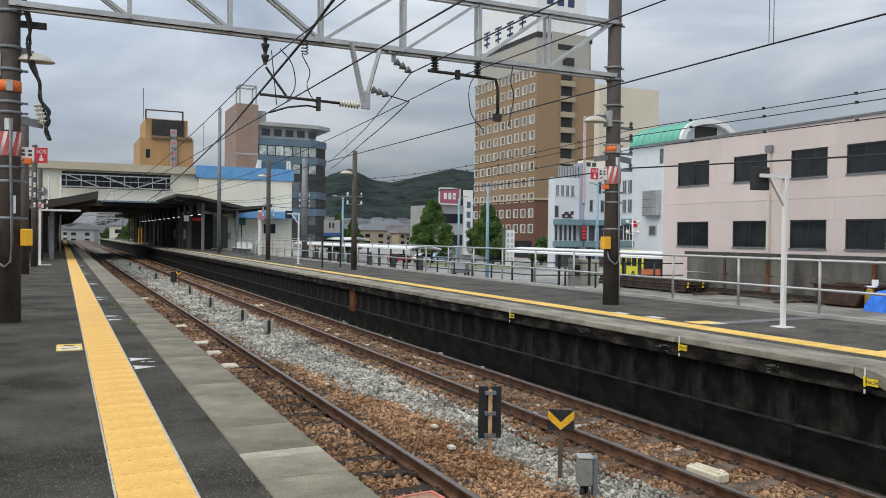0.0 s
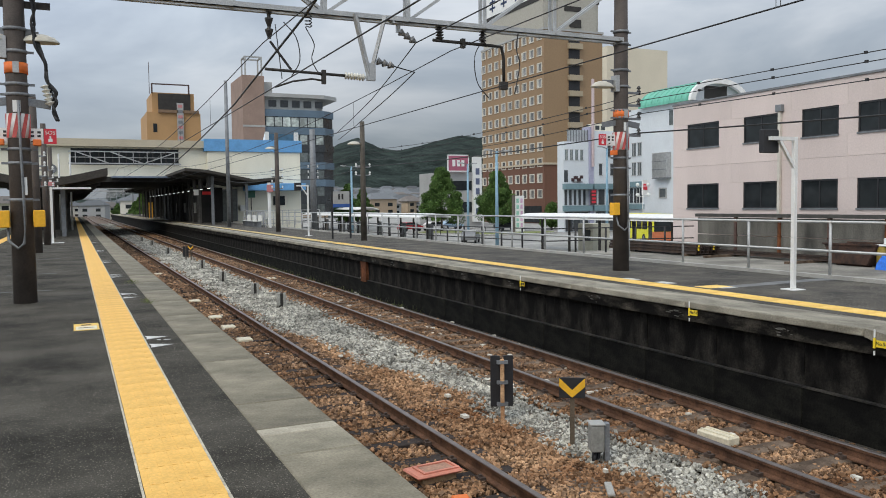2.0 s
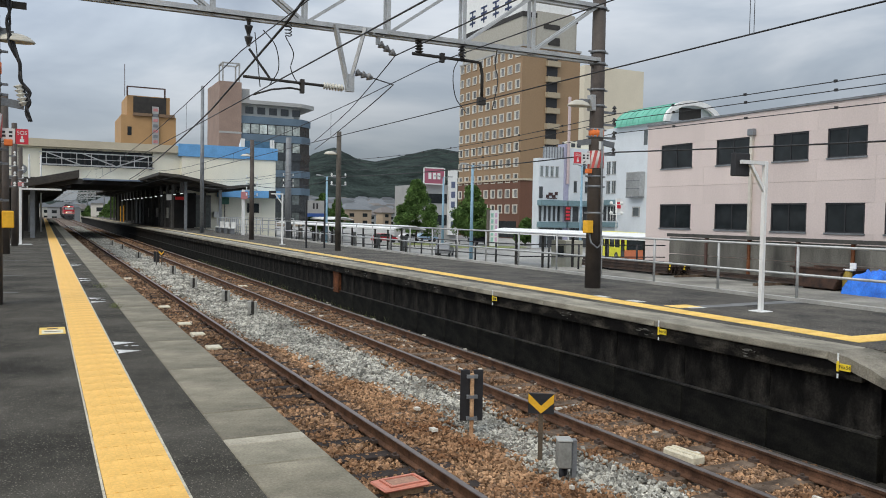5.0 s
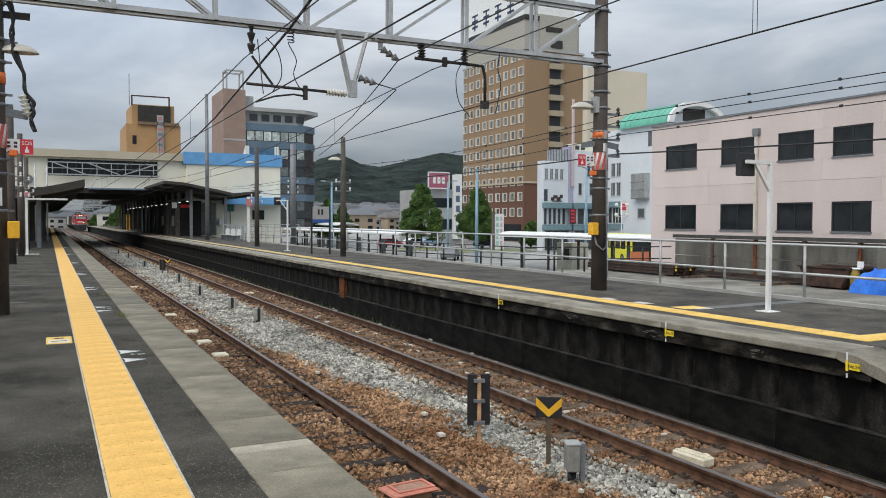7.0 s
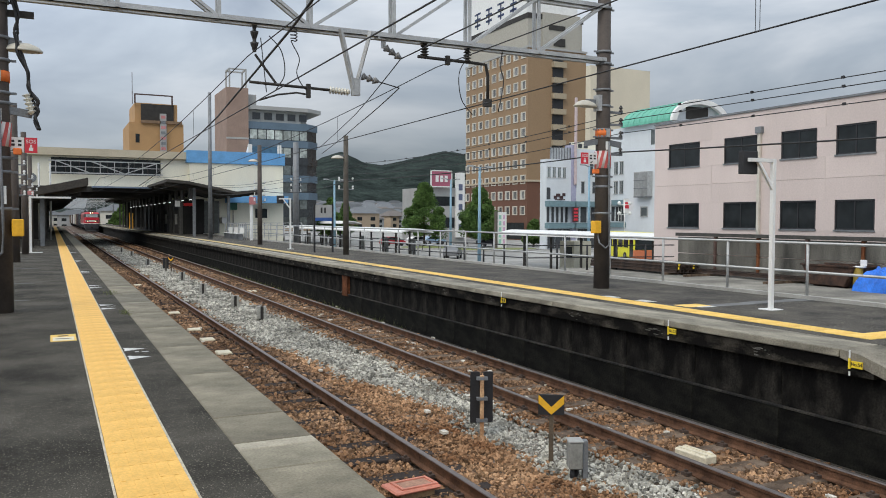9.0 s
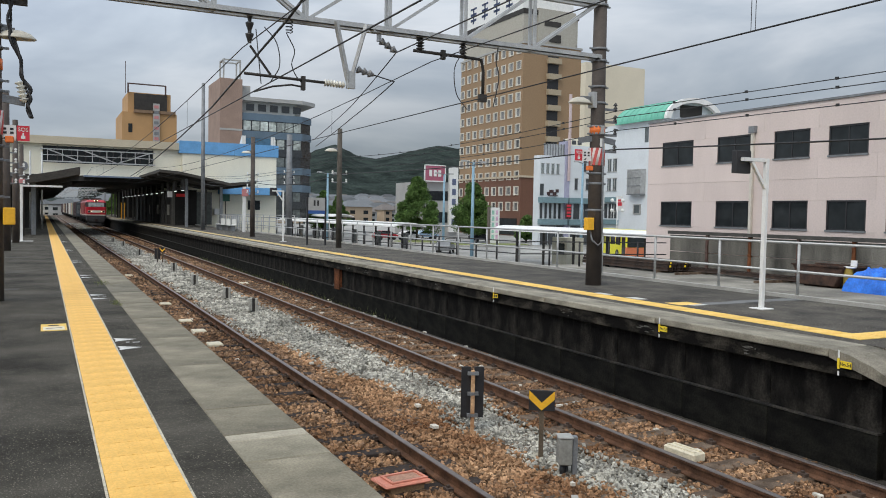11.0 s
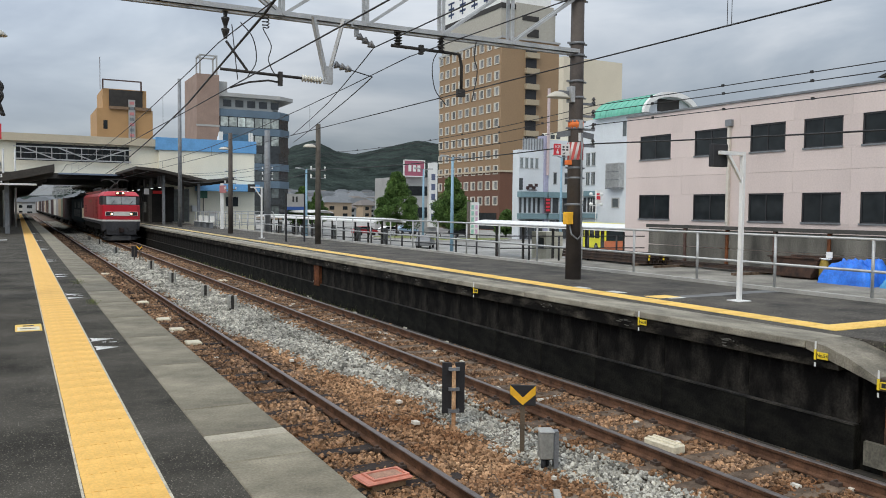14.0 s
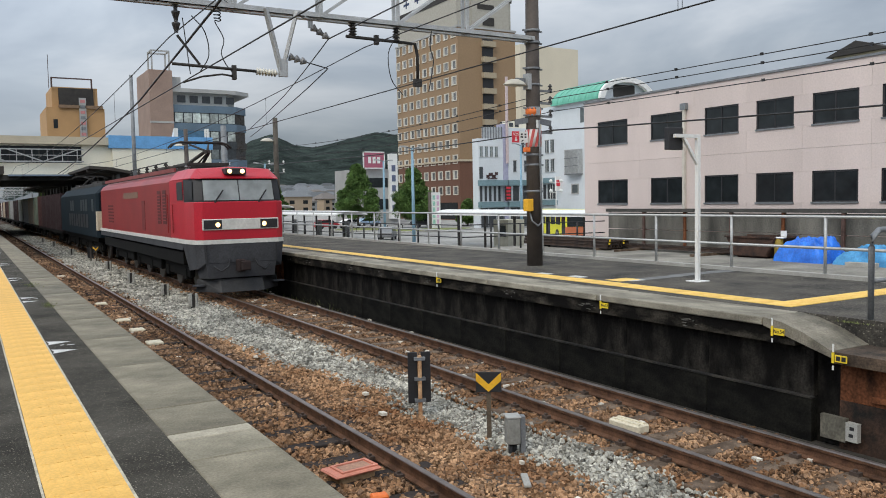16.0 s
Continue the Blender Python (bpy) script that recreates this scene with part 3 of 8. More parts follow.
for path, r in (
    ([(3.95 + 0.06 * math.cos(i * 1.3), 0.06 * math.sin(i * 1.3), 4.95 - 0.012 * i) for i in range(22)] + [(4.05, 0, 4.4), (4.0, 0, 4.15), (4.08, 0, 3.95), (4.2, 0, 3.82)], 0.010),
    (sag((3.35, 0, 4.70), (3.45, 0, 3.75), 0.0), 0.009),
    ([(3.5, 0, 4.75), (3.72, 0, 4.5), (3.78, 0, 4.1), (3.62, 0, 3.8)], 0.010),
    ([(7.5, 0, 4.75), (7.3, 0, 4.4), (7.35, 0, 3.9), (7.6, 0, 3.6)], 0.010),
    ([(8.3, 0, 5.0), (8.25, 0, 4.6), (8.32, 0, 4.3), (8.2, 0, 3.7)], 0.012),
):
    bm = bmesh.new()
    tube(bm, path if len(path) > 12 and r == 0.009 else smooth(path), r, 5)
    part("jumper_cable", bm, WIRE, gantry)


def line(name, label, spans, r, hangers=(), clips=0):
    e = thing(name, label, "overhead line", (0, 0, 0), "overhead wires")
    bm = bmesh.new()
    pts = []
    for a, b, drop in spans:
        s = sag(a, b, drop)
        pts += s if not pts else s[1:]
    tube(bm, pts, r, 5)
    part("wire", bm, WIRE, e)
    if clips:
        for a, b, drop in spans[:2]:
            for p in sag(a, b, drop, int((Vector(b) - Vector(a)).length / clips)):
                if -2 < p.y < 31:
                    boxes("clip", [(p.x - 0.016, p.y - 0.025, p.z - 0.014, p.x + 0.016, p.y + 0.025, p.z + 0.030)], WIRE, e)
    for a, b in hangers:
        bm = bmesh.new()
        cyl(bm, a, b, 0.004, n=5)
        part("hanger", bm, WIRE, e)
    return e


def catenary(x, zc, zm, d):
    line("contact_wire", "taut black contact wire above the track", [((x, -30, zc), (x, 14.2, zc), 0.0), ((x, 14.2, zc), (x, 260, zc), 0.0)], 0.010)
    spans, hang = [], []
    for a, b in ((-30, 14.2), (14.2, 62), (62, 110), (110, 160), (160, 260)):
        spans.append(((x, a, zm), (x, b, zm), d if b > 15 else 0.10))
        for t in ([i / 8 for i in range(1, 8)] if b > 15 else [(36.2 - 5.0 * k) / 44.2 for k in range(3)] + [(36.26 - 5.0 * k) / 44.2 for k in range(3)]):
            hang.append(((x, a + (b - a) * t, zc), (x, a + (b - a) * t, zm - (d if b > 15 else 0.10) * 4 * t * (1 - t))))
    line("messenger_wire", "black messenger wire with hangers", spans, 0.010, hang)


catenary(3.12, 3.48, 4.35, 0.50)
catenary(6.78, 3.52, 4.47, 0.64)
line("feeder_cable", "thick black feeder cable", [((0.4, -12, 3.7), (3.73, 12.2, 4.97), 0.0), ((3.73, 12.2, 4.97), (3.91, 14.2, 4.92), 0.0), ((3.91, 14.2, 4.92), (4.72, 25.7, 4.70), 0.0), ((4.72, 25.7, 4.70), (6.4, 70, 4.1), 0.2)], 0.026)
for x, z in ((11.32, 3.84), (11.34, 3.70), (11.36, 3.42)):
    line("feeder_wire", "black feeder wire along the platform poles", [((x, -30, z - 0.1), (x, 14.2, z), 0.12), ((x, 14.2, z), (11.2, 31.8, z - 0.05), 0.2), ((11.2, 31.8, z - 0.05), (10.8, 60.7, z + 0.1), 0.3)], 0.009, (), 1.8)
line("black_cable", "thick black cable slung between platform poles", [((11.4, -20, 2.7), (11.32, 14.2, 3.0), 0.30), ((11.32, 14.2, 3.0), (11.1, 31.8, 3.1), 0.10), ((11.1, 31.8, 3.1), (10.75, 45.7, 3.1), 0.3), ((10.75, 45.7, 3.1), (10.5, 60.7, 3.4), 0.2)], 0.016)
line("strain_wire", "black strain wire to the portal", [((5.4, -10, 4.65), (6.04, 14.2, 4.57), 0.05), ((6.04, 14.2, 4.57), (7.52, 20.8, 4.38), 0.02), ((7.52, 20.8, 4.38), (9.66, 31.0, 4.35), 0.02)], 0.012)
line("strain_wire", "black strain wire to the portal", [((5.58, 14.2, 4.10), (6.05, 14.3, 4.03), 0.0), ((6.05, 14.3, 4.03), (7.29, 20.0, 4.0), 0.02), ((7.29, 20.0, 4.0), (9.35, 29.7, 4.0), 0.02)], 0.012)


def plain_pole(x, y, h, r, label, lamp=0, arms=0, material=None):
    e = thing("utility_pole", label, "pole", (x, y, 0), "poles along the far platform")
    bm = bmesh.new()
    cyl(bm, (0, 0, 0), (0, 0, h), r, r * 0.8, n=14)
    part("shaft", bm, material or POLE, e)
    if lamp:
        lamp_head(e, 0, lamp, -1)
    for i in range(arms):
        z = h * 0.62 - i * 0.34
        bm = bmesh.new()
        bar(bm, (-0.32, 0, z), (0.32, 0, z), 0.05)
        part("crossarm", bm, GALV_D, e)
        for sx in (-0.3, 0.3):
            bm = bmesh.new()
            insulator(bm, (sx, 0, z), (sx, 0, z + 0.16), 0.05, 2)
            part("insulator", bm, WHITE, e)
    return e


plain_pole(11.05, 31.8, 4.96, 0.125, "brown concrete pole with a bowl lamp", lamp=4.02, arms=2, material=mat("concrete_pole", (0.060, 0.052, 0.042), 0.85, 0.2, 2.0, 40, 0.3, col2=(0.095, 0.083, 0.068)))
plain_pole(10.70, 45.7, 5.67, 0.14, "brown pole with crossarms and insulators", lamp=4.75, arms=4)
plain_pole(10.55, 60.7, 10.75, 0.15, "tall slender grey pole at the platform roof", material=GALV_D)
plain_pole(13.6, 48.5, 6.2, 0.21, "stout grey concrete pole behind the fence", arms=3, material=GALV_D)
plain_pole(-1.12, 30.5, 5.3, 0.15, "brown pole with crossarms on the island platform", arms=4)
plain_pole(-1.0, 37.0, 5.0, 0.13, "brown pole with cables on the island platform", arms=3)
plain_pole(-0.95, 45.0, 4.6, 0.12, "brown pole beside the platform roof", arms=2)


def signal_post(x, y, h, arm, box_at):
    e = thing("platform_light_post", "white steel post with a braced arm and black panel", "post", (x, y, 0), "white light posts")
    bm = bmesh.new()
    box(bm, -0.036, -0.036, 0.012, 0.036, 0.036, h)
    part("post", bm, WHITE, e, bevel=0.006)
    bm = bmesh.new()
    bar(bm, (0, 0, h - 0.03), (-arm, 0, h - 0.03), 0.06, 0.06)
    bar(bm, (0, 0, h - 0.52), (-arm * 0.62, 0, h - 0.06), 0.05, 0.05)
    part("arm", bm, WHITE, e)
    boxes("panel", [(-arm - 0.08, 0.05, h - 0.26, -arm + 0.26, 0.16, h + 0.12)], BLACK, e, "black panel hung behind the arm", 0.01)
    boxes("base_plate", [(-0.14, -0.14, 0, 0.14, 0.14, 0.012)], WHITE, e)
    return e


signal_post(10.86, 9.6, 2.53, 0.56, 1)
signal_post(10.54, 38.6, 2.50, 0.56, 1)
e = thing("platform_light_post", "white T-shaped steel post with a long arm", "post", (-0.83, 38.7, 0), "white light posts")
boxes("post", [(-0.05, -0.05, 0.012, 0.05, 0.05, 2.72)], WHITE, e, bevel=0.006)
boxes("arm", [(-0.05, -0.04, 2.34, 1.6, 0.04, 2.42)], WHITE, e, bevel=0.006)
boxes("base_plate", [(-0.45, -0.2, 0, 0.45, 0.2, 0.012)], WHITE, e)
boxes("sign_plate", [(-0.35, -0.06, 2.45, 0.15, -0.05, 2.66)], mat("pale_red", (0.5, 0.2, 0.2), 0.6, 0.1), e)


def station_sign():
    e = thing("platform_sign", "two-legged platform sign with a blue lower band", "sign", (10.9, 34.4, 0))
    for sx in (-0.42, 0.42):
        boxes("leg", [(sx - 0.035, -0.035, 0, sx + 0.035, 0.035, 2.15)], BLACK, e)
    boxes("board", [(-0.385, -0.03, 1.55, 0.385, 0.03, 2.12)], GREYWALL, e)
    boxes("blue_band", [(-0.385, -0.036, 1.40, 0.385, 0.03, 1.55)], mat("band_blue", (0.03, 0.09, 0.30), 0.5, 0.1), e)
    for bx in (-0.1, 0.06):
        boxes("writing_bar", [(bx - 0.04, -0.036, 1.75, bx + 0.04, -0.03, 2.0)], BLACK, e)


station_sign()


# ---- fence along the far platform ----
fence = thing("platform_fence", "galvanised pipe fence along the platform's outer edge", "fence", (12.93, 0, 0.07))
post_bm = bmesh.new()
cyl(post_bm, (0, 0, -0.07), (0, 0, 1.0), 0.028, n=8)
post_me = mesh(post_bm, GALV)
for i in range(28):
    piece("post", post_me, fence, (0, 4.57 + 2.005 * i, 0))
for z in (1.0, 0.45):
    bm = bmesh.new()
    cyl(bm, (0, 4.6, z), (0, 59.2, z), 0.026, n=8)
    part("rail", bm, GALV, fence)
dark_fence = thing("street_fence", "dark steel railing between the yard and the square", "fence", (0, 0, -1.0))
pm = bmesh.new()
cyl(pm, (0, 0, 0), (0, 0, 1.25), 0.05, n=8)
pm = mesh(pm, BLACK)
for (ax, ay), (bx, by), k in (((18.0, 68.0), (18.7, 51.0), 9), ((18.7, 51.0), (20.8, 33.2), 10), ((20.8, 33.2), (28.6, 31.5), 5)):
    for i in range(k):
        piece("post", pm, dark_fence, (ax + (bx - ax) * i / k, ay + (by - ay) * i / k, 0))
    for z in (1.22, 0.62):
        bm = bmesh.new()
        cyl(bm, (ax, ay, z), (bx, by, z), 0.028, n=6)
        part("rail", bm, BLACK, dark_fence)
end_rail = thing("end_railing", "bent steel pipe railing at the platform end", "railing", (9.06, 5.42, 0))
bm = bmesh.new()
tube(bm, [(0, 0, 0), (0, 0, 0.85), (0.03, 0, 0.98), (0.14, 0, 1.05), (3.7, 0, 1.05), (3.82, 0, 1.0), (3.85, 0, 0.85), (3.85, 0, 0)], 0.035, 8)
part("loop", bm, GALV_D, end_rail)
bm = bmesh.new()
cyl(bm, (0.02, 0, 0.45), (3.84, 0, 0.45), 0.025, n=8)
part("middle_rail", bm, GALV_D, end_rail)


# ---- trackside things ----
def chevron_sign(x, y, face):
    e = thing("track_sign", "black track sign with a yellow chevron on a rusty post", "sign", (x, y, BED), "trackside signs", rz=-34 if face else 150)
    bm = bmesh.new()
    bar(bm, (0, 0, -0.05), (0, 0, 0.70), 0.055, 0.045)
    part("post", bm, mat("post_brown", (0.10, 0.075, 0.05), 0.85, 0.25, 5, 40, 0.2), e)
    boxes("board", [(-0.15, -0.045, 0.565, 0.15, -0.03, 0.805)], BLACK, e, bevel=0.006)
    bm = bmesh.new()
    for f in (((-0.147, 0.80), (-0.147, 0.70), (0, 0.57), (0, 0.66)), ((0.147, 0.80), (0.147, 0.70), (0, 0.57), (0, 0.66))):
        vs = [bm.verts.new((px, -0.049, pz)) for px, pz in f]
        bm.faces.new(vs)
    part("chevron", bm, mat("chevron_amber", (0.74, 0.40, 0.02), 0.55, 0.1, 5, 30, 0.02), e, "yellow chevron")
    return e


chevron_sign(5.15, 7.65, True)
chevron_sign(5.55, 43.5, True)
e = thing("track_sign", "back of a black track sign on an orange-brown post", "sign", (4.92, 8.9, BED), "trackside signs", rz=-20)
for sx in (-1, 1):
    boxes("board", [(sx * 0.085 - 0.062, 0.0, 0.20, sx * 0.085 + 0.062, 0.03, 0.86)], BLACK, e, bevel=0.006)
boxes("post", [(-0.024, -0.05, -0.05, 0.024, -0.005, 0.82)], mat("post_orange", (0.42, 0.20, 0.085), 0.8, 0.3, 6, 40, 0.2, col2=(0.5, 0.32, 0.18)), e, bevel=0.005)
for z in (0.24, 0.52, 0.78):
    boxes("strap", [(-0.07, -0.058, z - 0.02, 0.07, 0.0, z + 0.02)], GALV_D, e)
e = thing("track_sign", "back of a dark track sign beside a chevron sign", "sign", (5.3, 43.6, BED), "trackside signs")
boxes("board", [(-0.14, 0, 0.2, 0.14, 0.03, 0.75)], BLACK, e)
boxes("post", [(-0.03, -0.04, -0.05, 0.03, 0.0, 0.7)], POLE, e)
e = thing("junction_box", "grey metal junction box on a dark steel leg", "box", (5.07, 7.02, BED), rz=-25)
boxes("case", [(-0.105, -0.09, 0.13, 0.045, 0.09, 0.42)], mat("box_grey", (0.23, 0.23, 0.21), 0.7, 0.15, 5, 40, 0.1), e, bevel=0.012)
boxes("cover", [(-0.112, -0.097, 0.42, 0.052, 0.097, 0.44)], mat("box_lid", (0.36, 0.36, 0.34), 0.7, 0.12), e, bevel=0.006)
boxes("leg", [(0.054, -0.05, -0.05, 0.105, 0.05, 0.43)], GALV_D, e)
bm = bmesh.new()
cyl(bm, (-0.05, 0, -0.05), (-0.05, 0, 0.12), 0.03, n=8)
cyl(bm, (0.0, 0.02, -0.05), (0.0, 0.02, 0.12), 0.02, n=8)
part("cable_gland", bm, BLACK, e)


def marker_stub(x, y):
    e = thing("marker_stub", "short grey concrete marker with a dark steel strap", "post", (x, y, BED), "trackside marker stubs", rz=-15)
    grey = mat("stub_grey", (0.33, 0.325, 0.295), 0.85, 0.2, 6, 40, 0.2)
    for x0, x1, z0 in ((-0.13, -0.035, 0.06), (0.045, 0.11, -0.02)):
        boxes("flange", [(x0, -0.09, z0, x1, 0.09, 0.40)], grey, e, bevel=0.010)
    boxes("strap", [(-0.035, -0.06, -0.04, 0.045, 0.06, 0.39)], STEELDARK, e)
    boxes("foot", [(-0.08, -0.05, -0.05, 0.03, 0.05, 0.07)], STEELDARK, e)


for x, y in ((5.17, 21.9), (5.12, 25.2), (5.0, 30.4), (5.25, 37.4), (5.1, 50.2), (5.2, 62), (5.1, 70)):
    marker_stub(x, y)
CREAMBOX = mat("cream_plastic", (0.62, 0.56, 0.42), 0.6, 0.12, 5, 40, 0.05)


def pad(x, y, label, sx=0.13, sy=0.3, h=0.09, material=None, rz=0):
    e = thing("track_pad", label, "track device", (x, y, BED), "cream track devices", rz=rz)
    boxes("case", [(-sx, -sy, 0.04, sx, sy, 0.04 + h)], material or CREAMBOX, e, bevel=0.018)
    boxes("foot", [(-sx * 0.7, -sy * 0.8, -0.02, sx * 0.7, sy * 0.8, 0.04)], STEELDARK, e)
    return e


for x, y in ((3.10, 16.48), (3.11, 18.39), (3.1, 20.19), (3.13, 24.0), (3.1, 34.6), (6.72, 30.0)):
    pad(x, y, "small cream track device between the rails", 0.15, 0.17, 0.07)
p = pad(6.64, 6.90, "cream plastic train-stop beacon between the rails", 0.10, 0.235, 0.11, rz=4)
boxes("rib", [(-0.065, -0.21, 0.15, -0.03, 0.21, 0.162), (0.03, -0.21, 0.15, 0.065, 0.21, 0.162)], CREAMBOX, p)
SALMON = mat("salmon_plastic", (0.58, 0.22, 0.15), 0.65, 0.12, 4, 40, 0.08)
e = thing("track_box", "salmon-lidded box on a tan base between the rails", "track device", (3.19, 7.20, BED), rz=6)
boxes("base", [(-0.20, -0.12, -0.02, 0.20, 0.12, 0.13)], mat("tan_base", (0.30, 0.19, 0.10), 0.8, 0.2, 5, 40, 0.1), e, bevel=0.01)
boxes("lid", [(-0.27, -0.17, 0.13, 0.25, 0.17, 0.165)], SALMON, e, bevel=0.015)
boxes("lid_panel", [(-0.13, -0.095, 0.165, 0.185, 0.095, 0.169)], mat("lid_dusty", (0.36, 0.20, 0.135), 0.8, 0.25, 6, 40, 0.1), e)
boxes("lid_rim", [(-0.18, -0.13, 0.165, 0.23, -0.10, 0.18), (-0.18, 0.10, 0.165, 0.23, 0.13, 0.18), (-0.18, -0.10, 0.165, -0.15, 0.10, 0.18), (0.20, -0.10, 0.165, 0.23, 0.10, 0.18)], SALMON, e)
e = thing("orange_marker", "small orange plastic marker on the ballast", "track device", (3.10, 6.40, BED), rz=-12)
boxes("case", [(-0.08, -0.06, 0, 0.08, 0.06, 0.16)], ORANGE, e, bevel=0.015)
for x, y, rz in ((5.85, 6.35, 55), (7.0, 9.6, 20), (6.55, 8.5, 70), (4.6, 6.2, 60)):
    e = thing("loose_board", "pale broken board lying on the ballast", "board", (x, y, BED + 0.03), "loose boards", rz=rz)
    boxes("plank", [(-0.17, -0.035, 0, 0.17, 0.035, 0.03)], CONC_P, e, bevel=0.006)


# number plates of the platform wall: stop marks
def wall_plate(y, words):
    e = thing("wall_marker", "small yellow number plate on the platform wall", "sign", (8.272, y, 0), "wall number plates")
    boxes("plate", [(-0.012, -0.125, -0.192, 0.0, 0.015, -0.112)], SIGNY, e)
    boxes("edge_plate", [(-0.012, 0.028, -0.21, 0.0, 0.055, -0.09)], SIGNY, e)
    boxes("white_mark", [(-0.01, 0.032, -0.085, 0.0, 0.05, 0.006), (-0.01, 0.032, -0.29, 0.0, 0.05, -0.24)], WHITE, e)
    if words:
        text("lettering", words, 0.058, BLACK, e, Matrix.Translation((-0.0135, -0.055, -0.15)) @ pose(0, 0, 0, 0, 0, -90) @ pose(0, 0, 0, 90))
    else:
        boxes("writing_bar", [(-0.015, -0.115, -0.175, -0.012, -0.065, -0.125), (-0.015, -0.05, -0.175, -0.012, 0.0, -0.125)], BLACK, e)


wall_plate(6.12, "No.54")
wall_plate(9.15, "No.53")
wall_plate(14.1, "")
wall_plate(5.33, "")
for o in scene.objects:
    if o.name.startswith("wall_marker") and abs(o.location.y - 5.33) < 0.01:
        o.location.z = -0.20
e = thing("wall_cabinet", "weathered pale panel fixed low on the platform wall", "panel", (8.36, 5.42, -1.31))
boxes("door", [(0, -0.15, 0, 0.06, 0.16, 0.27)], mat("old_panel", (0.12, 0.11, 0.085), 0.85, 0.35, 4, 30, 0.2), e)
boxes("label_plate", [(-0.02, -0.30, 0.03, 0.05, -0.16, 0.24)], CONC_P, e)
boxes("writing_bar", [(-0.024, -0.26, 0.16, -0.02, -0.21, 0.20), (-0.024, -0.25, 0.08, -0.02, -0.20, 0.12)], BLACK, e)
e = thing("wall_number", "faded white number block on the platform wall", "sign", (8.47, 24.6, -1.0))
boxes("plate", [(-0.02, -0.16, -0.2, 0.0, 0.16, 0.16)], mat("faded_plate", (0.15, 0.15, 0.14), 0.8, 0.3), e)
for k in range(14):
    y = 6.8 + k * 2.3 + RNG.random()
    e = thing("paint_trace", "faded whitish painted trace on the sooty wall", "marking", (8.325, y, -0.2), "painted traces")
    bm = bmesh.new()
    for q in range(7):
        cy, cz, w, h = RNG.uniform(-0.16, 0.18), RNG.uniform(-0.07, 0.05), RNG.uniform(0.02, 0.09), RNG.uniform(0.004, 0.014)
        bm.faces.new([bm.verts.new((-0.001 - 0.0004 * q, cy + w * RNG.uniform(0.5, 1.2) * math.cos(a), cz + h * RNG.uniform(0.5, 1.2) * math.sin(a))) for a in [2 * math.pi * v / 7 for v in range(7)]])
    part("stroke", bm, mat("paint_trace", (0.10, 0.096, 0.084), 0.9, 0.45, 14, 60, 0.1), e)


# painted platform marks
def mark(x, y, dims, material, label):
    e = thing("platform_mark", label, "marking", (x, y, 0.004), "painted platform marks")
    boxes("paint", [(a, b, 0, c, d, 0.003) for a, b, c, d in dims], material, e)


WORN = mat("worn_white", (0.56, 0.56, 0.54), 0.8, 0.25, 9, 60, 0.1)
for y in (9.45, 14.6, 19.0, 24.2, 30.5, 38.0, 47.0):
    e = thing("platform_mark", "worn white painted boarding mark", "marking", (0.87, y, 0.003), "painted platform marks")
    for dy in (-0.30, 0.29):
        bm = bmesh.new()
        bm.faces.new([bm.verts.new(v) for v in ((-0.168, dy - 0.14, 0), (0.078, dy - 0.01, 0), (-0.168, dy + 0.13, 0), (-0.150, dy, 0))])
        part("triangle", bm, WORN, e)
    boxes("dash", [(0.01, 0.02, 0, 0.085, 0.055, 0.002), (-0.06, 0.05, 0, -0.02, 0.085, 0.002)], WORN, e)
e = thing("platform_mark", "yellow and white sticker on the asphalt", "marking", (0.10, 11.0, 0.003), "painted platform marks")
boxes("sticker", [(-0.146, -0.31, 0, 0.146, 0.31, 0.003)], mat("sticker_yellow", (0.72, 0.48, 0.09), 0.6, 0.12, 6, 40, 0.05), e)
boxes("white_field", [(-0.12, -0.25, 0.003, 0.12, 0.05, 0.005)], mat("sticker_cream", (0.66, 0.60, 0.46), 0.6, 0.1, 6, 40, 0.05), e)
boxes("writing_bar", [(-0.06, 0.12, 0.003, 0.06, 0.20, 0.005), (-0.09, -0.12, 0.005, 0.09, -0.08, 0.007)], STEELDARK, e)
for y in (16.3, 20.5, 26.5, 33):
    mark(-0.9, y, [(-0.5, -0.05, 0.5, 0.05)], mat("pale_seam", (0.11, 0.11, 0.108), 0.9, 0.2), "pale repair seam on the asphalt")
for x, y in ((9.85, 11.6), (9.75, 12.5)):
    mark(x, y, [(-0.12, -0.22, 0.10, 0.16)], WORN, "white painted mark on the far platform")
mark(10.1, 10.6, [(-0.28, -0.18, 0.24, 0.20)], YELLOW_F, "yellow painted mark on the far platform")
mark(10.1, 10.35, [(-0.1, -0.05, 0.24, 0.06)], WORN, "white painted mark on the far platform")


# ---- train ----
TRAIN = []


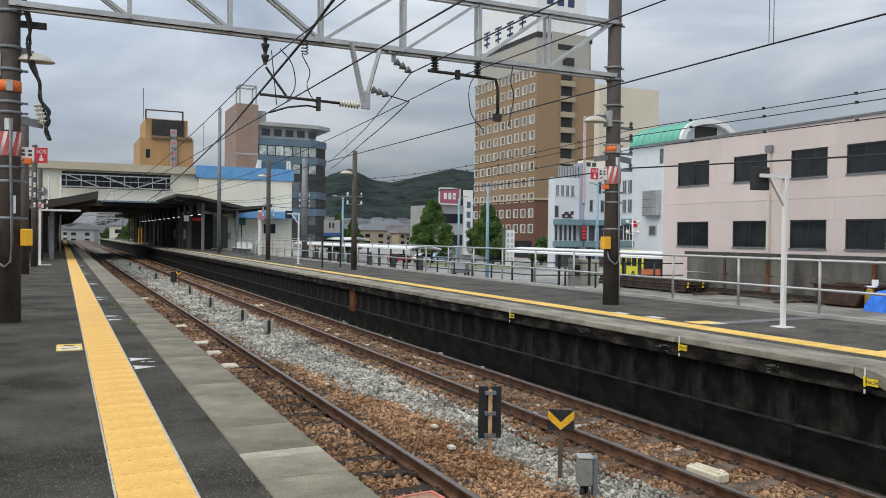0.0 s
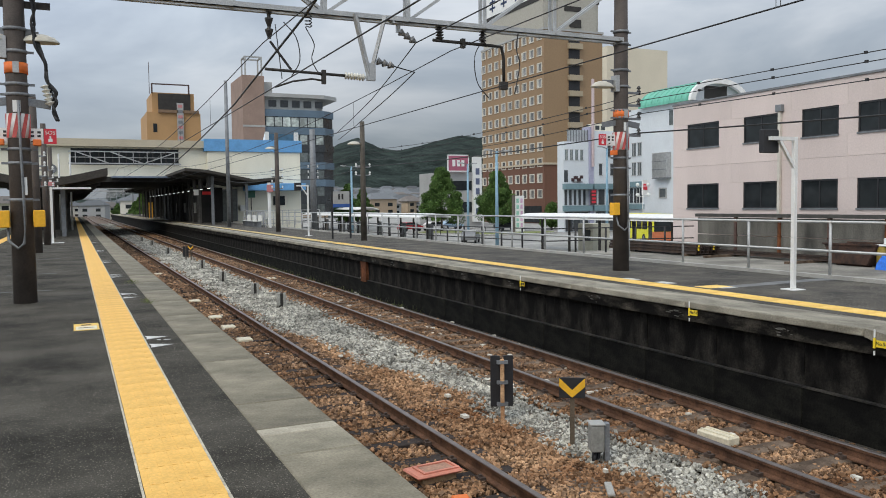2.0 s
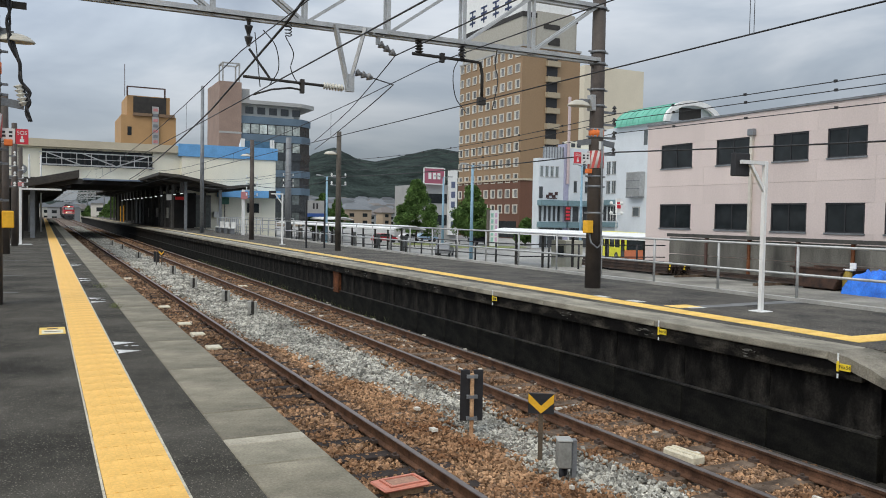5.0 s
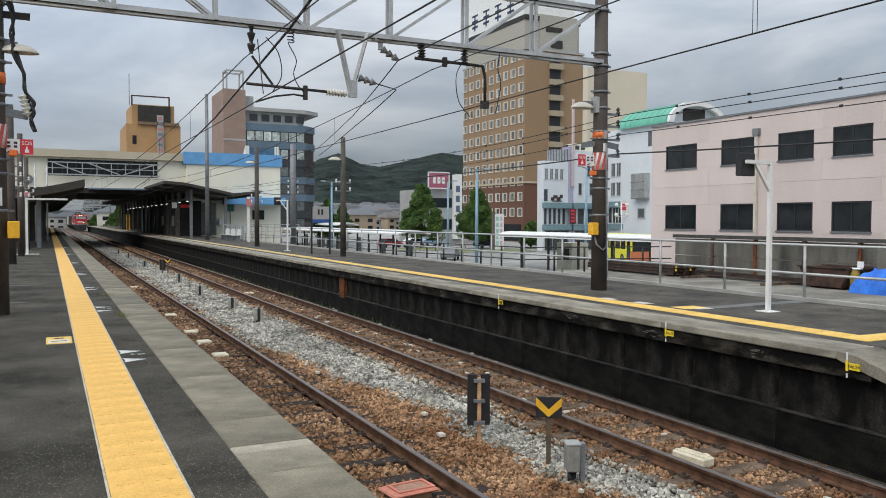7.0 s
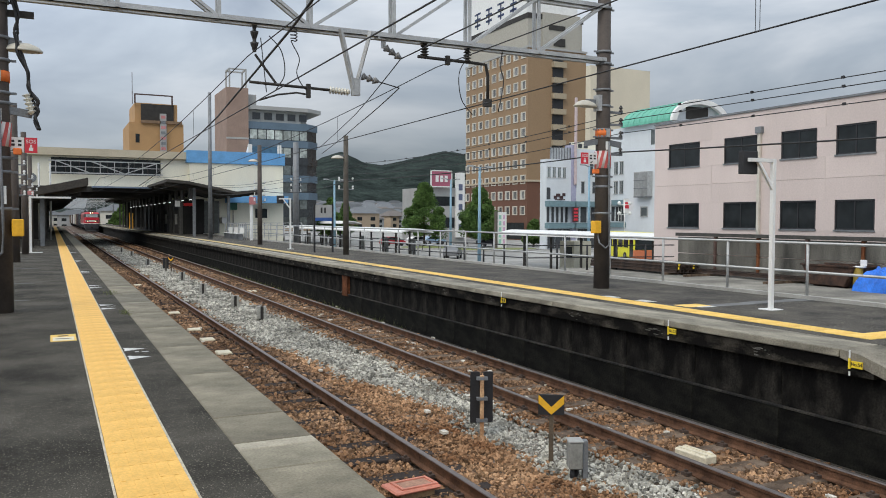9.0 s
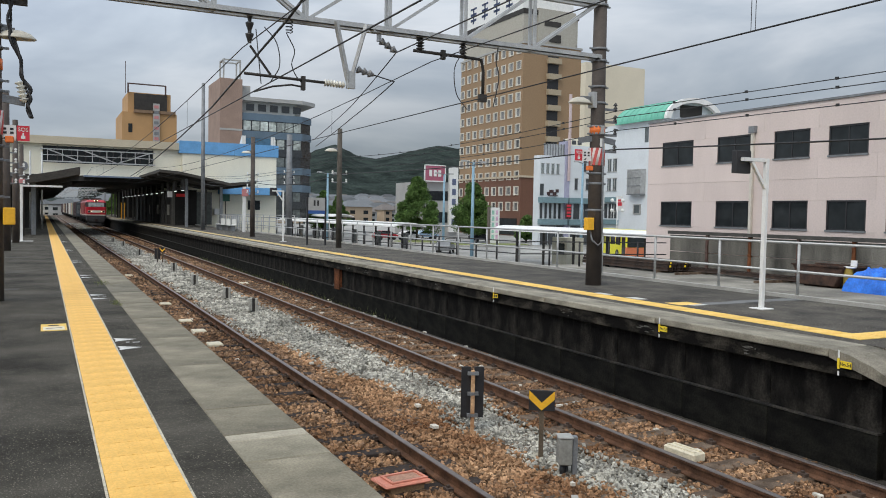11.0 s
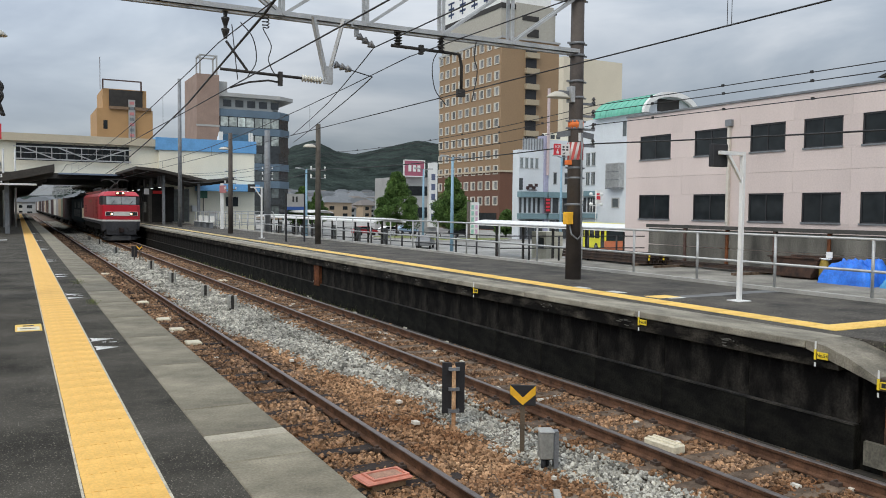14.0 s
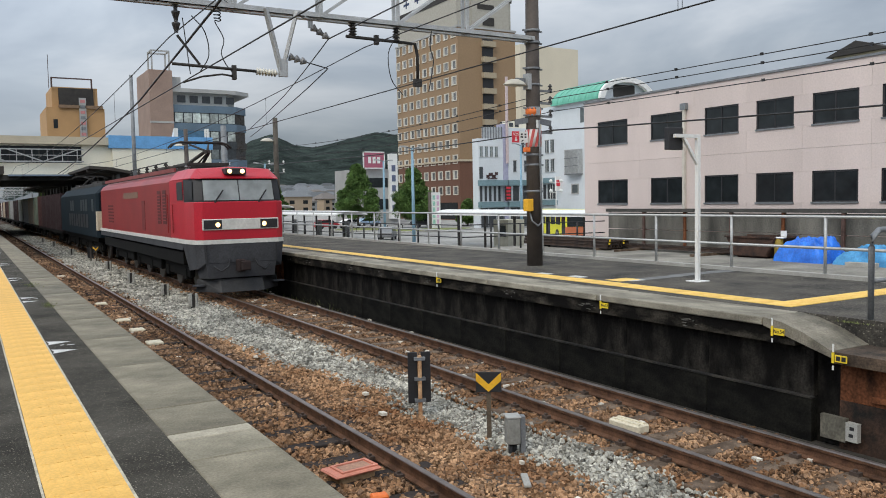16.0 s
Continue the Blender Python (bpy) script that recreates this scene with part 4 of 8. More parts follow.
def bogie(parent, y, wheels, x=0.62, r=0.50, base=2.4):
    b = boxes("bogie", [(-1.02, y - base / 2 - 0.5, 0.42, -0.86, y + base / 2 + 0.5, 0.78), (0.86, y - base / 2 - 0.5, 0.42, 1.02, y + base / 2 + 0.5, 0.78), (-0.9, y - 0.25, 0.45, 0.9, y + 0.25, 0.8)], UNDER, parent, "", 0.03)
    for i in range(wheels):
        wy = y - base / 2 + base * i / max(1, wheels - 1)
        bm = bmesh.new()
        for sx in (-1, 1):
            cyl(bm, (sx * 0.56, wy, r), (sx * 0.68, wy, r), r, n=22)
        cyl(bm, (-0.68, wy, r), (0.68, wy, r), 0.08, n=8)
        w = part("wheelset", bm, mat("wheel_steel", (0.10, 0.09, 0.085), 0.5, 0.2, 5, 30, 0.05, metal=0.6), b)
        for sx in (-1, 1):
            boxes("axle_box", [(sx * 0.96 - 0.1, wy - 0.18, r - 0.16, sx * 0.96 + 0.1, wy + 0.18, r + 0.16)], UNDER, b, "", 0.02)


def shell(name, stations, material, parent, bevel=0.0):
    """Lofts closed rings of points, capped at both ends."""
    bm = bmesh.new()
    rings = [[bm.verts.new(p) for p in ring] for ring in stations]
    k = len(rings[0])
    for a, b in zip(rings, rings[1:]):
        for i in range(k):
            bm.faces.new([a[i], a[(i + 1) % k], b[(i + 1) % k], b[i]])
    bm.faces.new(rings[0][::-1])
    bm.faces.new(rings[-1])
    return part(name, bm, material, parent, bevel=bevel)


def pantograph(parent, y, top):
    """A single-arm pantograph on its insulated base frame."""
    bm = bmesh.new()
    for sx in (-0.62, 0.62):
        bar(bm, (sx, y - 0.9, 3.86), (sx, y + 1.0, 3.86), 0.09)
    for dy in (-0.9, 0.05, 1.0):
        bar(bm, (-0.62, y + dy, 3.86), (0.62, y + dy, 3.86), 0.09)
    base = part("pantograph", bm, STEELDARK, parent, "dark steel pantograph")
    for sx in (-0.62, 0.62):
        for dy in (-0.8, 0.9):
            bm = bmesh.new()
            insulator(bm, (sx, y + dy, 3.58), (sx, y + dy, 3.84), 0.10, 3)
            part("insulator", bm, PORC_G, base)
    bm = bmesh.new()
    cyl(bm, (-0.25, y + 0.85, 3.92), (-0.06, y - 0.85, 4.26), 0.055, n=8)
    cyl(bm, (0.25, y + 0.85, 3.92), (0.06, y - 0.85, 4.26), 0.055, n=8)
    cyl(bm, (0.0, y + 0.55, 3.90), (0.0, y - 0.70, 4.18), 0.03, n=6)
    part("lower_arm", bm, STEELDARK, base)
    bm = bmesh.new()
    cyl(bm, (0, y - 0.85, 4.26), (-0.30, y + 0.15, top - 0.08), 0.035, n=8)
    cyl(bm, (0, y - 0.85, 4.26), (0.30, y + 0.15, top - 0.08), 0.035, n=8)
    part("upper_arm", bm, STEELDARK, base)
    for dy in (-0.12, 0.20):
        bm = bmesh.new()
        tube(bm, [(-0.98, y + dy, top - 0.20), (-0.86, y + dy, top - 0.08), (-0.65, y + dy, top - 0.02), (0.65, y + dy, top - 0.02), (0.86, y + dy, top - 0.08), (0.98, y + dy, top - 0.20)], 0.035, 6)
        part("contact_strip", bm, STEELDARK, base)
    bm = bmesh.new()
    for sx in (-0.5, 0.5):
        bar(bm, (sx, y - 0.12, top - 0.07), (sx, y + 0.20, top - 0.07), 0.05)
    part("head_bar", bm, STEELDARK, base)


def red_loco():
    e = thing("electric_locomotive", "red electric locomotive with a silver stripe and grey skirt", "locomotive")
    W, L = 1.34, 17.5
    def ring(y, w, lo, hi, tp, dy):
        return [(-w, y, lo), (-w, y, hi), (-w + 0.10, y + dy * 0.6, tp - 0.16), (-w + 0.34, y + dy, tp), (w - 0.34, y + dy, tp), (w - 0.10, y + dy * 0.6, tp - 0.16), (w, y, hi), (w, y, lo)]
    shell("body", [ring(2.75, W, 1.60, 3.28, 3.58, 0.0), ring(L - 0.5, W, 1.60, 3.28, 3.58, 0.0), ring(L, W - 0.2, 1.60, 3.28, 3.5, 0.0)], REDS, e)
    # cab: lower front stands out, windscreen leans back
    shell("cab", [[(-1.06, 0.0, 1.60), (-1.06, 0.0, 2.66), (1.06, 0.0, 2.66), (1.06, 0.0, 1.60)],
                  [(-1.26, 0.14, 1.60), (-1.26, 0.12, 2.66), (1.26, 0.12, 2.66), (1.26, 0.14, 1.60)],
                  [(-W - 0.005, 0.9, 1.60), (-W - 0.005, 0.9, 2.66), (W + 0.005, 0.9, 2.66), (W + 0.005, 0.9, 1.60)],
                  [(-W - 0.005, 2.74, 1.60), (-W - 0.005, 2.74, 2.66), (W + 0.005, 2.74, 2.66), (W + 0.005, 2.74, 1.60)]], REDP, e, 0.02)
    shell("cab_upper", [[(-1.02, 0.06, 2.66), (-0.98, 0.24, 3.30), (0.98, 0.24, 3.30), (1.02, 0.06, 2.66)],
                        [(-1.24, 0.2, 2.66), (-1.20, 0.36, 3.30), (1.20, 0.36, 3.30), (1.24, 0.2, 2.66)],
                        [(-W, 0.95, 2.66), (-W + 0.01, 1.0, 3.30), (W - 0.01, 1.0, 3.30), (W, 0.95, 2.66)]], BLACK, e)
    shell("cab_side", [[(-W, 0.95, 2.66), (-W + 0.01, 1.0, 3.30), (W - 0.01, 1.0, 3.30), (W, 0.95, 2.66)],
                        [(-W, 2.74, 2.66), (-W, 2.74, 3.30), (W, 2.74, 3.30), (W, 2.74, 2.66)]], REDP, e)
    roof = shell("cab_roof", [[(-1.10, 0.14, 3.30), (-0.95, 0.20, 3.36), (0, 0.20, 3.38), (0.95, 0.20, 3.36), (1.10, 0.14, 3.30)],
                              [(-1.30, 0.42, 3.30), (-1.05, 0.60, 3.60), (0, 0.60, 3.66), (1.05, 0.60, 3.60), (1.30, 0.42, 3.30)],
                              [(-W - 0.01, 1.1, 3.30), (-1.10, 1.3, 3.62), (0, 1.3, 3.68), (1.10, 1.3, 3.62), (W + 0.01, 1.1, 3.30)],
                              [(-W - 0.01, 2.74, 3.30), (-1.10, 2.74, 3.60), (0, 2.74, 3.64), (1.10, 2.74, 3.60), (W + 0.01, 2.74, 3.30)]], REDP, e, 0.03)
    # windscreens: the grey base colour stands in for reflected sky
    GLZ = glass_mat("cab_glass_sky_reflection", (0.27, 0.29, 0.29), 0.06)
    for a, b in ((-1.0, -0.015), (0.015, 1.0)):
        bm = bmesh.new()
        q = [(a, 0.072, 2.70), (b, 0.072, 2.70), (b * 0.985, 0.228, 3.26), (a * 0.985, 0.228, 3.26)]
        f0 = [bm.verts.new((x, y - 0.035, z)) for x, y, z in q]
        f1 = [bm.verts.new((x, y + 0.02, z)) for x, y, z in q]
        bm.faces.new(f0)
        bm.faces.new(f1[::-1])
        for i in range(4):
            bm.faces.new([f0[i], f0[(i + 1) % 4], f1[(i + 1) % 4], f1[i]])
        part("windscreen", bm, GLZ, e, "sloping windscreen with the sky's reflection in its grey colour")
    for sx in (-1, 1):
        bm = bmesh.new()
        vs = [bm.verts.new(p) for p in ((sx * 1.04, 0.055, 2.70), (sx * 1.245, 0.185, 2.70), (sx * 1.215, 0.345, 3.26), (sx * 1.0, 0.215, 3.26))]
        bm.faces.new(vs)
        part("corner_window", bm, BLACK, e, "dark wrap-round corner window")
        bm = bmesh.new()
        bm.faces.new([bm.verts.new(p) for p in ((sx * (W + 0.012), 1.0, 2.72), (sx * (W + 0.012), 1.75, 2.72), (sx * (W + 0.012), 1.75, 3.24), (sx * (W + 0.012), 1.05, 3.24))])
        part("side_window", bm, BLACK, e)
        bm = bmesh.new()
        bm.faces.new([bm.verts.new(p) for p in ((sx * 1.275, 0.22, 2.72), (sx * (W + 0.006), 0.9, 2.72), (sx * (W + 0.006), 0.94, 3.24), (sx * 1.24, 0.36, 3.24))])
        part("corner_window", bm, BLACK, e)
        bm = bmesh.new()
        bar(bm, (sx * 0.62 - 0.1, -0.02, 2.64), (sx * 0.62 + 0.16, 0.06, 2.98), 0.03)
        part("wiper", bm, BLACK, e)
    # headlight strip
    boxes("light_strip", [(-1.09, -0.03, 1.87, 1.09, 0.0, 2.18)], SILVER, e, "silver headlight surround", 0.012)
    for sx in (-1, 1):
        b = boxes("light_recess", [(sx * 0.80 - 0.25, -0.04, 1.90, sx * 0.80 + 0.25, -0.03, 2.15)], BLACK, e)
        bm = bmesh.new()
        cyl(bm, (sx * 0.66, -0.055, 2.02), (sx * 0.66, -0.035, 2.02), 0.040, n=14)
        part("headlight", bm, LAMP_ON, b, "lit headlight")
        bm = bmesh.new()
        cyl(bm, (sx * 0.66, -0.046, 2.02), (sx * 0.66, -0.032, 2.02), 0.068, n=16)
        part("reflector", bm, LAMP_RING, b, "headlight reflector ring with an emitted warm halo")
    b = boxes("top_light_box", [(-0.36, 0.12, 3.42, 0.24, 0.5, 3.60)], BLACK, e, "", 0.02)
    for dx in (-0.24, 0.12):
        bm = bmesh.new()
        cyl(bm, (dx, 0.085, 3.51), (dx, 0.11, 3.51), 0.040, n=14)
        part("headlight", bm, LAMP_ON, b, "lit roof headlight")
        bm = bmesh.new()
        cyl(bm, (dx, 0.095, 3.51), (dx, 0.115, 3.51), 0.066, n=16)
        part("reflector", bm, LAMP_RING, b, "headlight reflector ring with an emitted warm halo")
    # stripe, skirt and plough
    shell("stripe", [[(-1.08, -0.015, 1.48), (-1.08, -0.015, 1.60), (1.08, -0.015, 1.60), (1.08, -0.015, 1.48)],
                     [(-1.28, 0.13, 1.48), (-1.28, 0.13, 1.60), (1.28, 0.13, 1.60), (1.28, 0.13, 1.48)],
                     [(-W - 0.02, 0.9, 1.48), (-W - 0.02, 0.9, 1.60), (W + 0.02, 0.9, 1.60), (W + 0.02, 0.9, 1.48)],
                     [(-W - 0.02, L, 1.48), (-W - 0.02, L, 1.60), (W + 0.02, L, 1.60), (W + 0.02, L, 1.48)]], SILVER, e)
    shell("skirt", [[(-1.02, 0.02, 0.95), (-1.07, 0.0, 1.48), (1.07, 0.0, 1.48), (1.02, 0.02, 0.95)],
                    [(-1.20, 0.16, 0.80), (-1.27, 0.15, 1.48), (1.27, 0.15, 1.48), (1.20, 0.16, 0.80)],
                    [(-1.26, 0.9, 0.72), (-W, 0.9, 1.48), (W, 0.9, 1.48), (1.26, 0.9, 0.72)],
                    [(-1.26, 1.3, 1.1), (-W, 1.3, 1.48), (W, 1.3, 1.48), (1.26, 1.3, 1.1)]], GREYP, e)
    shell("underframe", [[(-W + 0.01, 1.3, 1.28), (-W + 0.01, 1.3, 1.48), (W - 0.01, 1.3, 1.48), (W - 0.01, 1.3, 1.28)], [(-W + 0.01, L, 1.28), (-W + 0.01, L, 1.48), (W - 0.01, L, 1.48), (W - 0.01, L, 1.28)]], GREYP, e)
    shell("lower_front", [[(-0.95, 0.05, 0.52), (-1.0, 0.03, 0.95), (1.0, 0.03, 0.95), (0.95, 0.05, 0.52)], [(-1.1, 0.5, 0.5), (-1.15, 0.5, 0.9), (1.15, 0.5, 0.9), (1.1, 0.5, 0.5)]], GREYP, e)
    shell("plough", [[(-0.62, -0.05, 0.12), (-0.60, 0.12, 0.48), (0.60, 0.12, 0.48), (0.62, -0.05, 0.12)], [(-1.2, 0.5, 0.14), (-1.15, 0.5, 0.5), (1.15, 0.5, 0.5), (1.2, 0.5, 0.14)]], mat("plough_dark", (0.028, 0.028, 0.029), 0.7, 0.3, 4, 30, 0.1), e)
    b = boxes("coupler", [(-0.13, -0.42, 0.74, 0.13, 0.1, 1.0), (-0.2, -0.3, 0.70, 0.0, -0.05, 1.04)], mat("coupler_rust", (0.022, 0.011, 0.010), 0.8, 0.3, 6, 30, 0.2), e, "dark rusty coupler", 0.02)
    for sx in (-1, 1):
        bm = bmesh.new()
        tube(bm, [(sx * 0.35, -0.02, 1.05), (sx * 0.42, -0.12, 0.85), (sx * 0.62, -0.12, 0.72), (sx * 0.8, -0.02, 0.85)], 0.025, 6)
        bar(bm, (sx * 1.0, -0.02, 1.45), (sx * 1.0, -0.06, 0.9), 0.025)
        part("brake_hose", bm, BLACK, e)
    for sx in (-1, 1):
        boxes("step", [(sx * 1.15 - 0.16, 0.25, 0.30, sx * 1.15 + 0.16, 0.5, 0.34)], GREYP, e)
    # side fittings
    for sx in (-1, 1):
        X = sx * (W + 0.012)
        for y0, y1, z0, z1 in ((3.25, 3.75, 2.0, 3.05), (4.05, 4.55, 2.0, 3.05)):
            w = boxes("side_louvre", [(min(X, X - sx * 0.03), y0, z0, max(X, X - sx * 0.03), y1, z1)], mat("louvre_dark", (0.10, 0.018, 0.018), 0.6, 0.2), e)
            boxes("slat", [(min(X, X + sx * 0.012), y0, z0 + 0.1 * i, max(X, X + sx * 0.012), y1, z0 + 0.1 * i + 0.03) for i in range(1, 10)], REDS, w)
        boxes("side_door", [(min(X, X - sx * 0.03), 6.7, 1.72, max(X, X - sx * 0.03), 7.25, 2.75)], mat("door_dark", (0.16, 0.02, 0.02), 0.5, 0.2), e)
        boxes("vent", [(min(X, X - sx * 0.03), 13.6, 1.9 + 0.13 * i, max(X, X - sx * 0.03), 14.9, 1.97 + 0.13 * i) for i in range(6)], mat("louvre_dark", (0.10, 0.018, 0.018)), e)
        boxes("writing_bar", [(min(X, X - sx * 0.02), 7.9, 2.86, max(X, X - sx * 0.02), 10.9, 3.08)], mat("side_writing", (0.20, 0.11, 0.07), 0.5, 0.2), e)
        bm = bmesh.new()
        bar(bm, (sx * (W + 0.05), 2.85, 1.75), (sx * (W + 0.05), 2.85, 2.9), 0.03)
        bar(bm, (sx * (W + 0.05), 2.2, 1.75), (sx * (W + 0.05), 2.2, 2.6), 0.03)
        part("handrail", bm, REDS, e)
    # roof gear
    boxes("roof_walk", [(-0.9, 3.0, 3.58, 0.9, L - 0.6, 3.66)], mat("roof_dark", (0.06, 0.045, 0.04), 0.8, 0.3), e)
    boxes("roof_rail", [(sx * 1.12 - 0.03, 2.9, 3.60, sx * 1.12 + 0.03, L - 0.5, 3.72) for sx in (-1, 1)], mat("roof_red", (0.22, 0.05, 0.045), 0.6, 0.2), e)
    boxes("roof_box", [(-0.7, 6.0, 3.62, 0.7, 8.6, 3.92), (-0.6, 9.4, 3.62, 0.6, 12.4, 3.85)], mat("roof_dark", (0.06, 0.045, 0.04)), e, "", 0.03)
    bm = bmesh.new()
    for y in (5.2, 6.8, 8.4, 10.0, 11.6):
        insulator(bm, (-0.9, y, 3.66), (-0.9, y, 3.98), 0.08, 3)
        insulator(bm, (0.9, y, 3.66), (0.9, y, 3.98), 0.08, 3)
    tube(bm, [(-0.9, 5.0, 3.99), (-0.9, 11.8, 3.99)], 0.02, 5)
    part("roof_busbar", bm, STEELDARK, e)
    pantograph(e, 4.2, 4.62)
    for y in (3.6, 8.75, 13.9):
        bogie(e, y, 2)
    boxes("tank", [(-1.1, 5.6, 0.45, 1.1, 6.9, 1.2), (-1.1, 10.6, 0.45, 1.1, 11.9, 1.2)], UNDER, e, "", 0.03)
    boxes("sill_gear", [(sx * 1.2 - 0.06, 1.6, 0.85, sx * 1.2 + 0.06, L - 0.5, 1.2) for sx in (-1, 1)], UNDER, e)
    return e


def blue_loco():
    e = thing("blue_locomotive", "dark blue electric locomotive with a cream front panel", "locomotive")
    W, L = 1.34, 16.6
    shell("body", [[(-W + 0.1, 0, 1.1), (-W + 0.1, 0.1, 3.2), (-W + 0.5, 0.3, 3.55), (W - 0.5, 0.3, 3.55), (W - 0.1, 0.1, 3.2), (W - 0.1, 0, 1.1)],
                   [(-W, 0.4, 1.1), (-W, 0.4, 3.2), (-W + 0.4, 0.6, 3.6), (W - 0.4, 0.6, 3.6), (W, 0.4, 3.2), (W, 0.4, 1.1)],
                   [(-W, L, 1.1), (-W, L, 3.2), (-W + 0.4, L, 3.6), (W - 0.4, L, 3.6), (W, L, 3.2), (W, L, 1.1)]], BLUEP, e)
    boxes("front_panel", [(-W - 0.015, -0.04, 1.45, W + 0.015, 0.45, 2.35)], mat("cream_panel", (0.55, 0.47, 0.34), 0.6, 0.15), e, "cream lower front panel")
    for sx in (-1, 1):
        X = sx * (W + 0.01)
        for y0 in (1.2, 3.6, 4.6, 5.6, 9.4, 10.4):
            boxes("side_window", [(min(X, X - sx * 0.03), y0, 2.35, max(X, X - sx * 0.03), y0 + 0.7, 2.95)], mat("vent_grey", (0.030, 0.038, 0.042), 0.5, 0.2), e)
        boxes("side_vent", [(min(X, X - sx * 0.02), 3.4 + i * 1.1, 1.5, max(X, X - sx * 0.02), 4.2 + i * 1.1, 2.2) for i in range(8)], BLACK, e)
    boxes("roof_gear", [(-0.8, 2.0, 3.6, 0.8, L - 1, 3.78), (-0.5, 6, 3.78, 0.5, 8, 3.95)], STEELDARK, e, "", 0.02)
    pantograph(e, 13.0, 4.45)
    for y in (2.8, 8.3, 13.8):
        bogie(e, y, 2)
    boxes("underframe", [(-1.2, 1.0, 0.85, 1.2, L - 0.6, 1.12), (-1.05, 4.5, 0.4, 1.05, 6.2, 0.9), (-1.05, 10.4, 0.4, 1.05, 12.0, 0.9)], UNDER, e)
    return e


CONT = [mat("container_maroon", (0.022, 0.0065, 0.008), 0.8, 0.25, 1, 20, 0.08), mat("container_brown", (0.055, 0.017, 0.015), 0.8, 0.25, 1, 20, 0.08), mat("container_white", (0.55, 0.54, 0.50), 0.6, 0.15, 1, 20, 0.08),
        mat("container_green", (0.14, 0.17, 0.13), 0.6, 0.2, 1, 20, 0.08), mat("container_grey", (0.30, 0.30, 0.30), 0.6, 0.2, 1, 20, 0.08), mat("container_tan", (0.34, 0.26, 0.18), 0.6, 0.2, 1, 20, 0.08)]
CONT_N = ["maroon", "brown-red", "white", "dull green", "grey", "tan"]


def container_mesh(material):
    bm = bmesh.new()
    side = [(1.24, 0.0), (1.24, 0.12)]
    for i in range(9):
        y = 0.2 + i * 0.37
        side += [(1.19, y), (1.19, y + 0.14), (1.23, y + 0.18), (1.23, y + 0.32)]
    side += [(1.24, 3.58), (1.24, 3.7)]
    ring = side + [(-x, y) for x, y in side[::-1]]
    lo, hi = [bm.verts.new((x, y, 0)) for x, y in ring], [bm.verts.new((x, y, 2.5)) for x, y in ring]
    for i in range(len(ring)):
        j = (i + 1) % len(ring)
        bm.faces.new([lo[i], lo[j], hi[j], hi[i]])
    bm.faces.new(lo[::-1])
    bm.faces.new(hi)
    return mesh(bm, material)


CMESH = [container_mesh(m) for m in CONT]


def wagon(order):
    e = thing("container_wagon", "flat freight wagon loaded with containers", "freight wagon", (0, 0, 0), "container wagons")
    boxes("frame", [(-1.2, 0.3, 0.78, 1.2, 20.1, 1.0), (-0.3, 0.0, 0.6, 0.3, 20.4, 0.95)], UNDER, e)
    for y in (3.0, 17.4):
        bogie(e, y, 2, r=0.42, base=1.9)
    for i, k in enumerate(order):
        if k is not None:
            c = piece("container", CMESH[k], e, (0, 0.5 + i * 3.9, 1.0))
            tagged(c, CONT_N[k] + " steel freight container")
    return e


TRAIN.append((red_loco(), 0.0))
TRAIN.append((blue_loco(), 18.4))
ORDERS = [(0, 0, 0, 0, 1), (3, 5, 5, 4, 4), (2, 2, 1, 0, 0), (4, 4, 3, 1, 1), (0, 5, 5, 0, 2), (1, 1, 0, 0, 4)]
back = 36.0
for i in range(11):
    TRAIN.append((wagon(ORDERS[i % 6]), back))
    back += 20.9


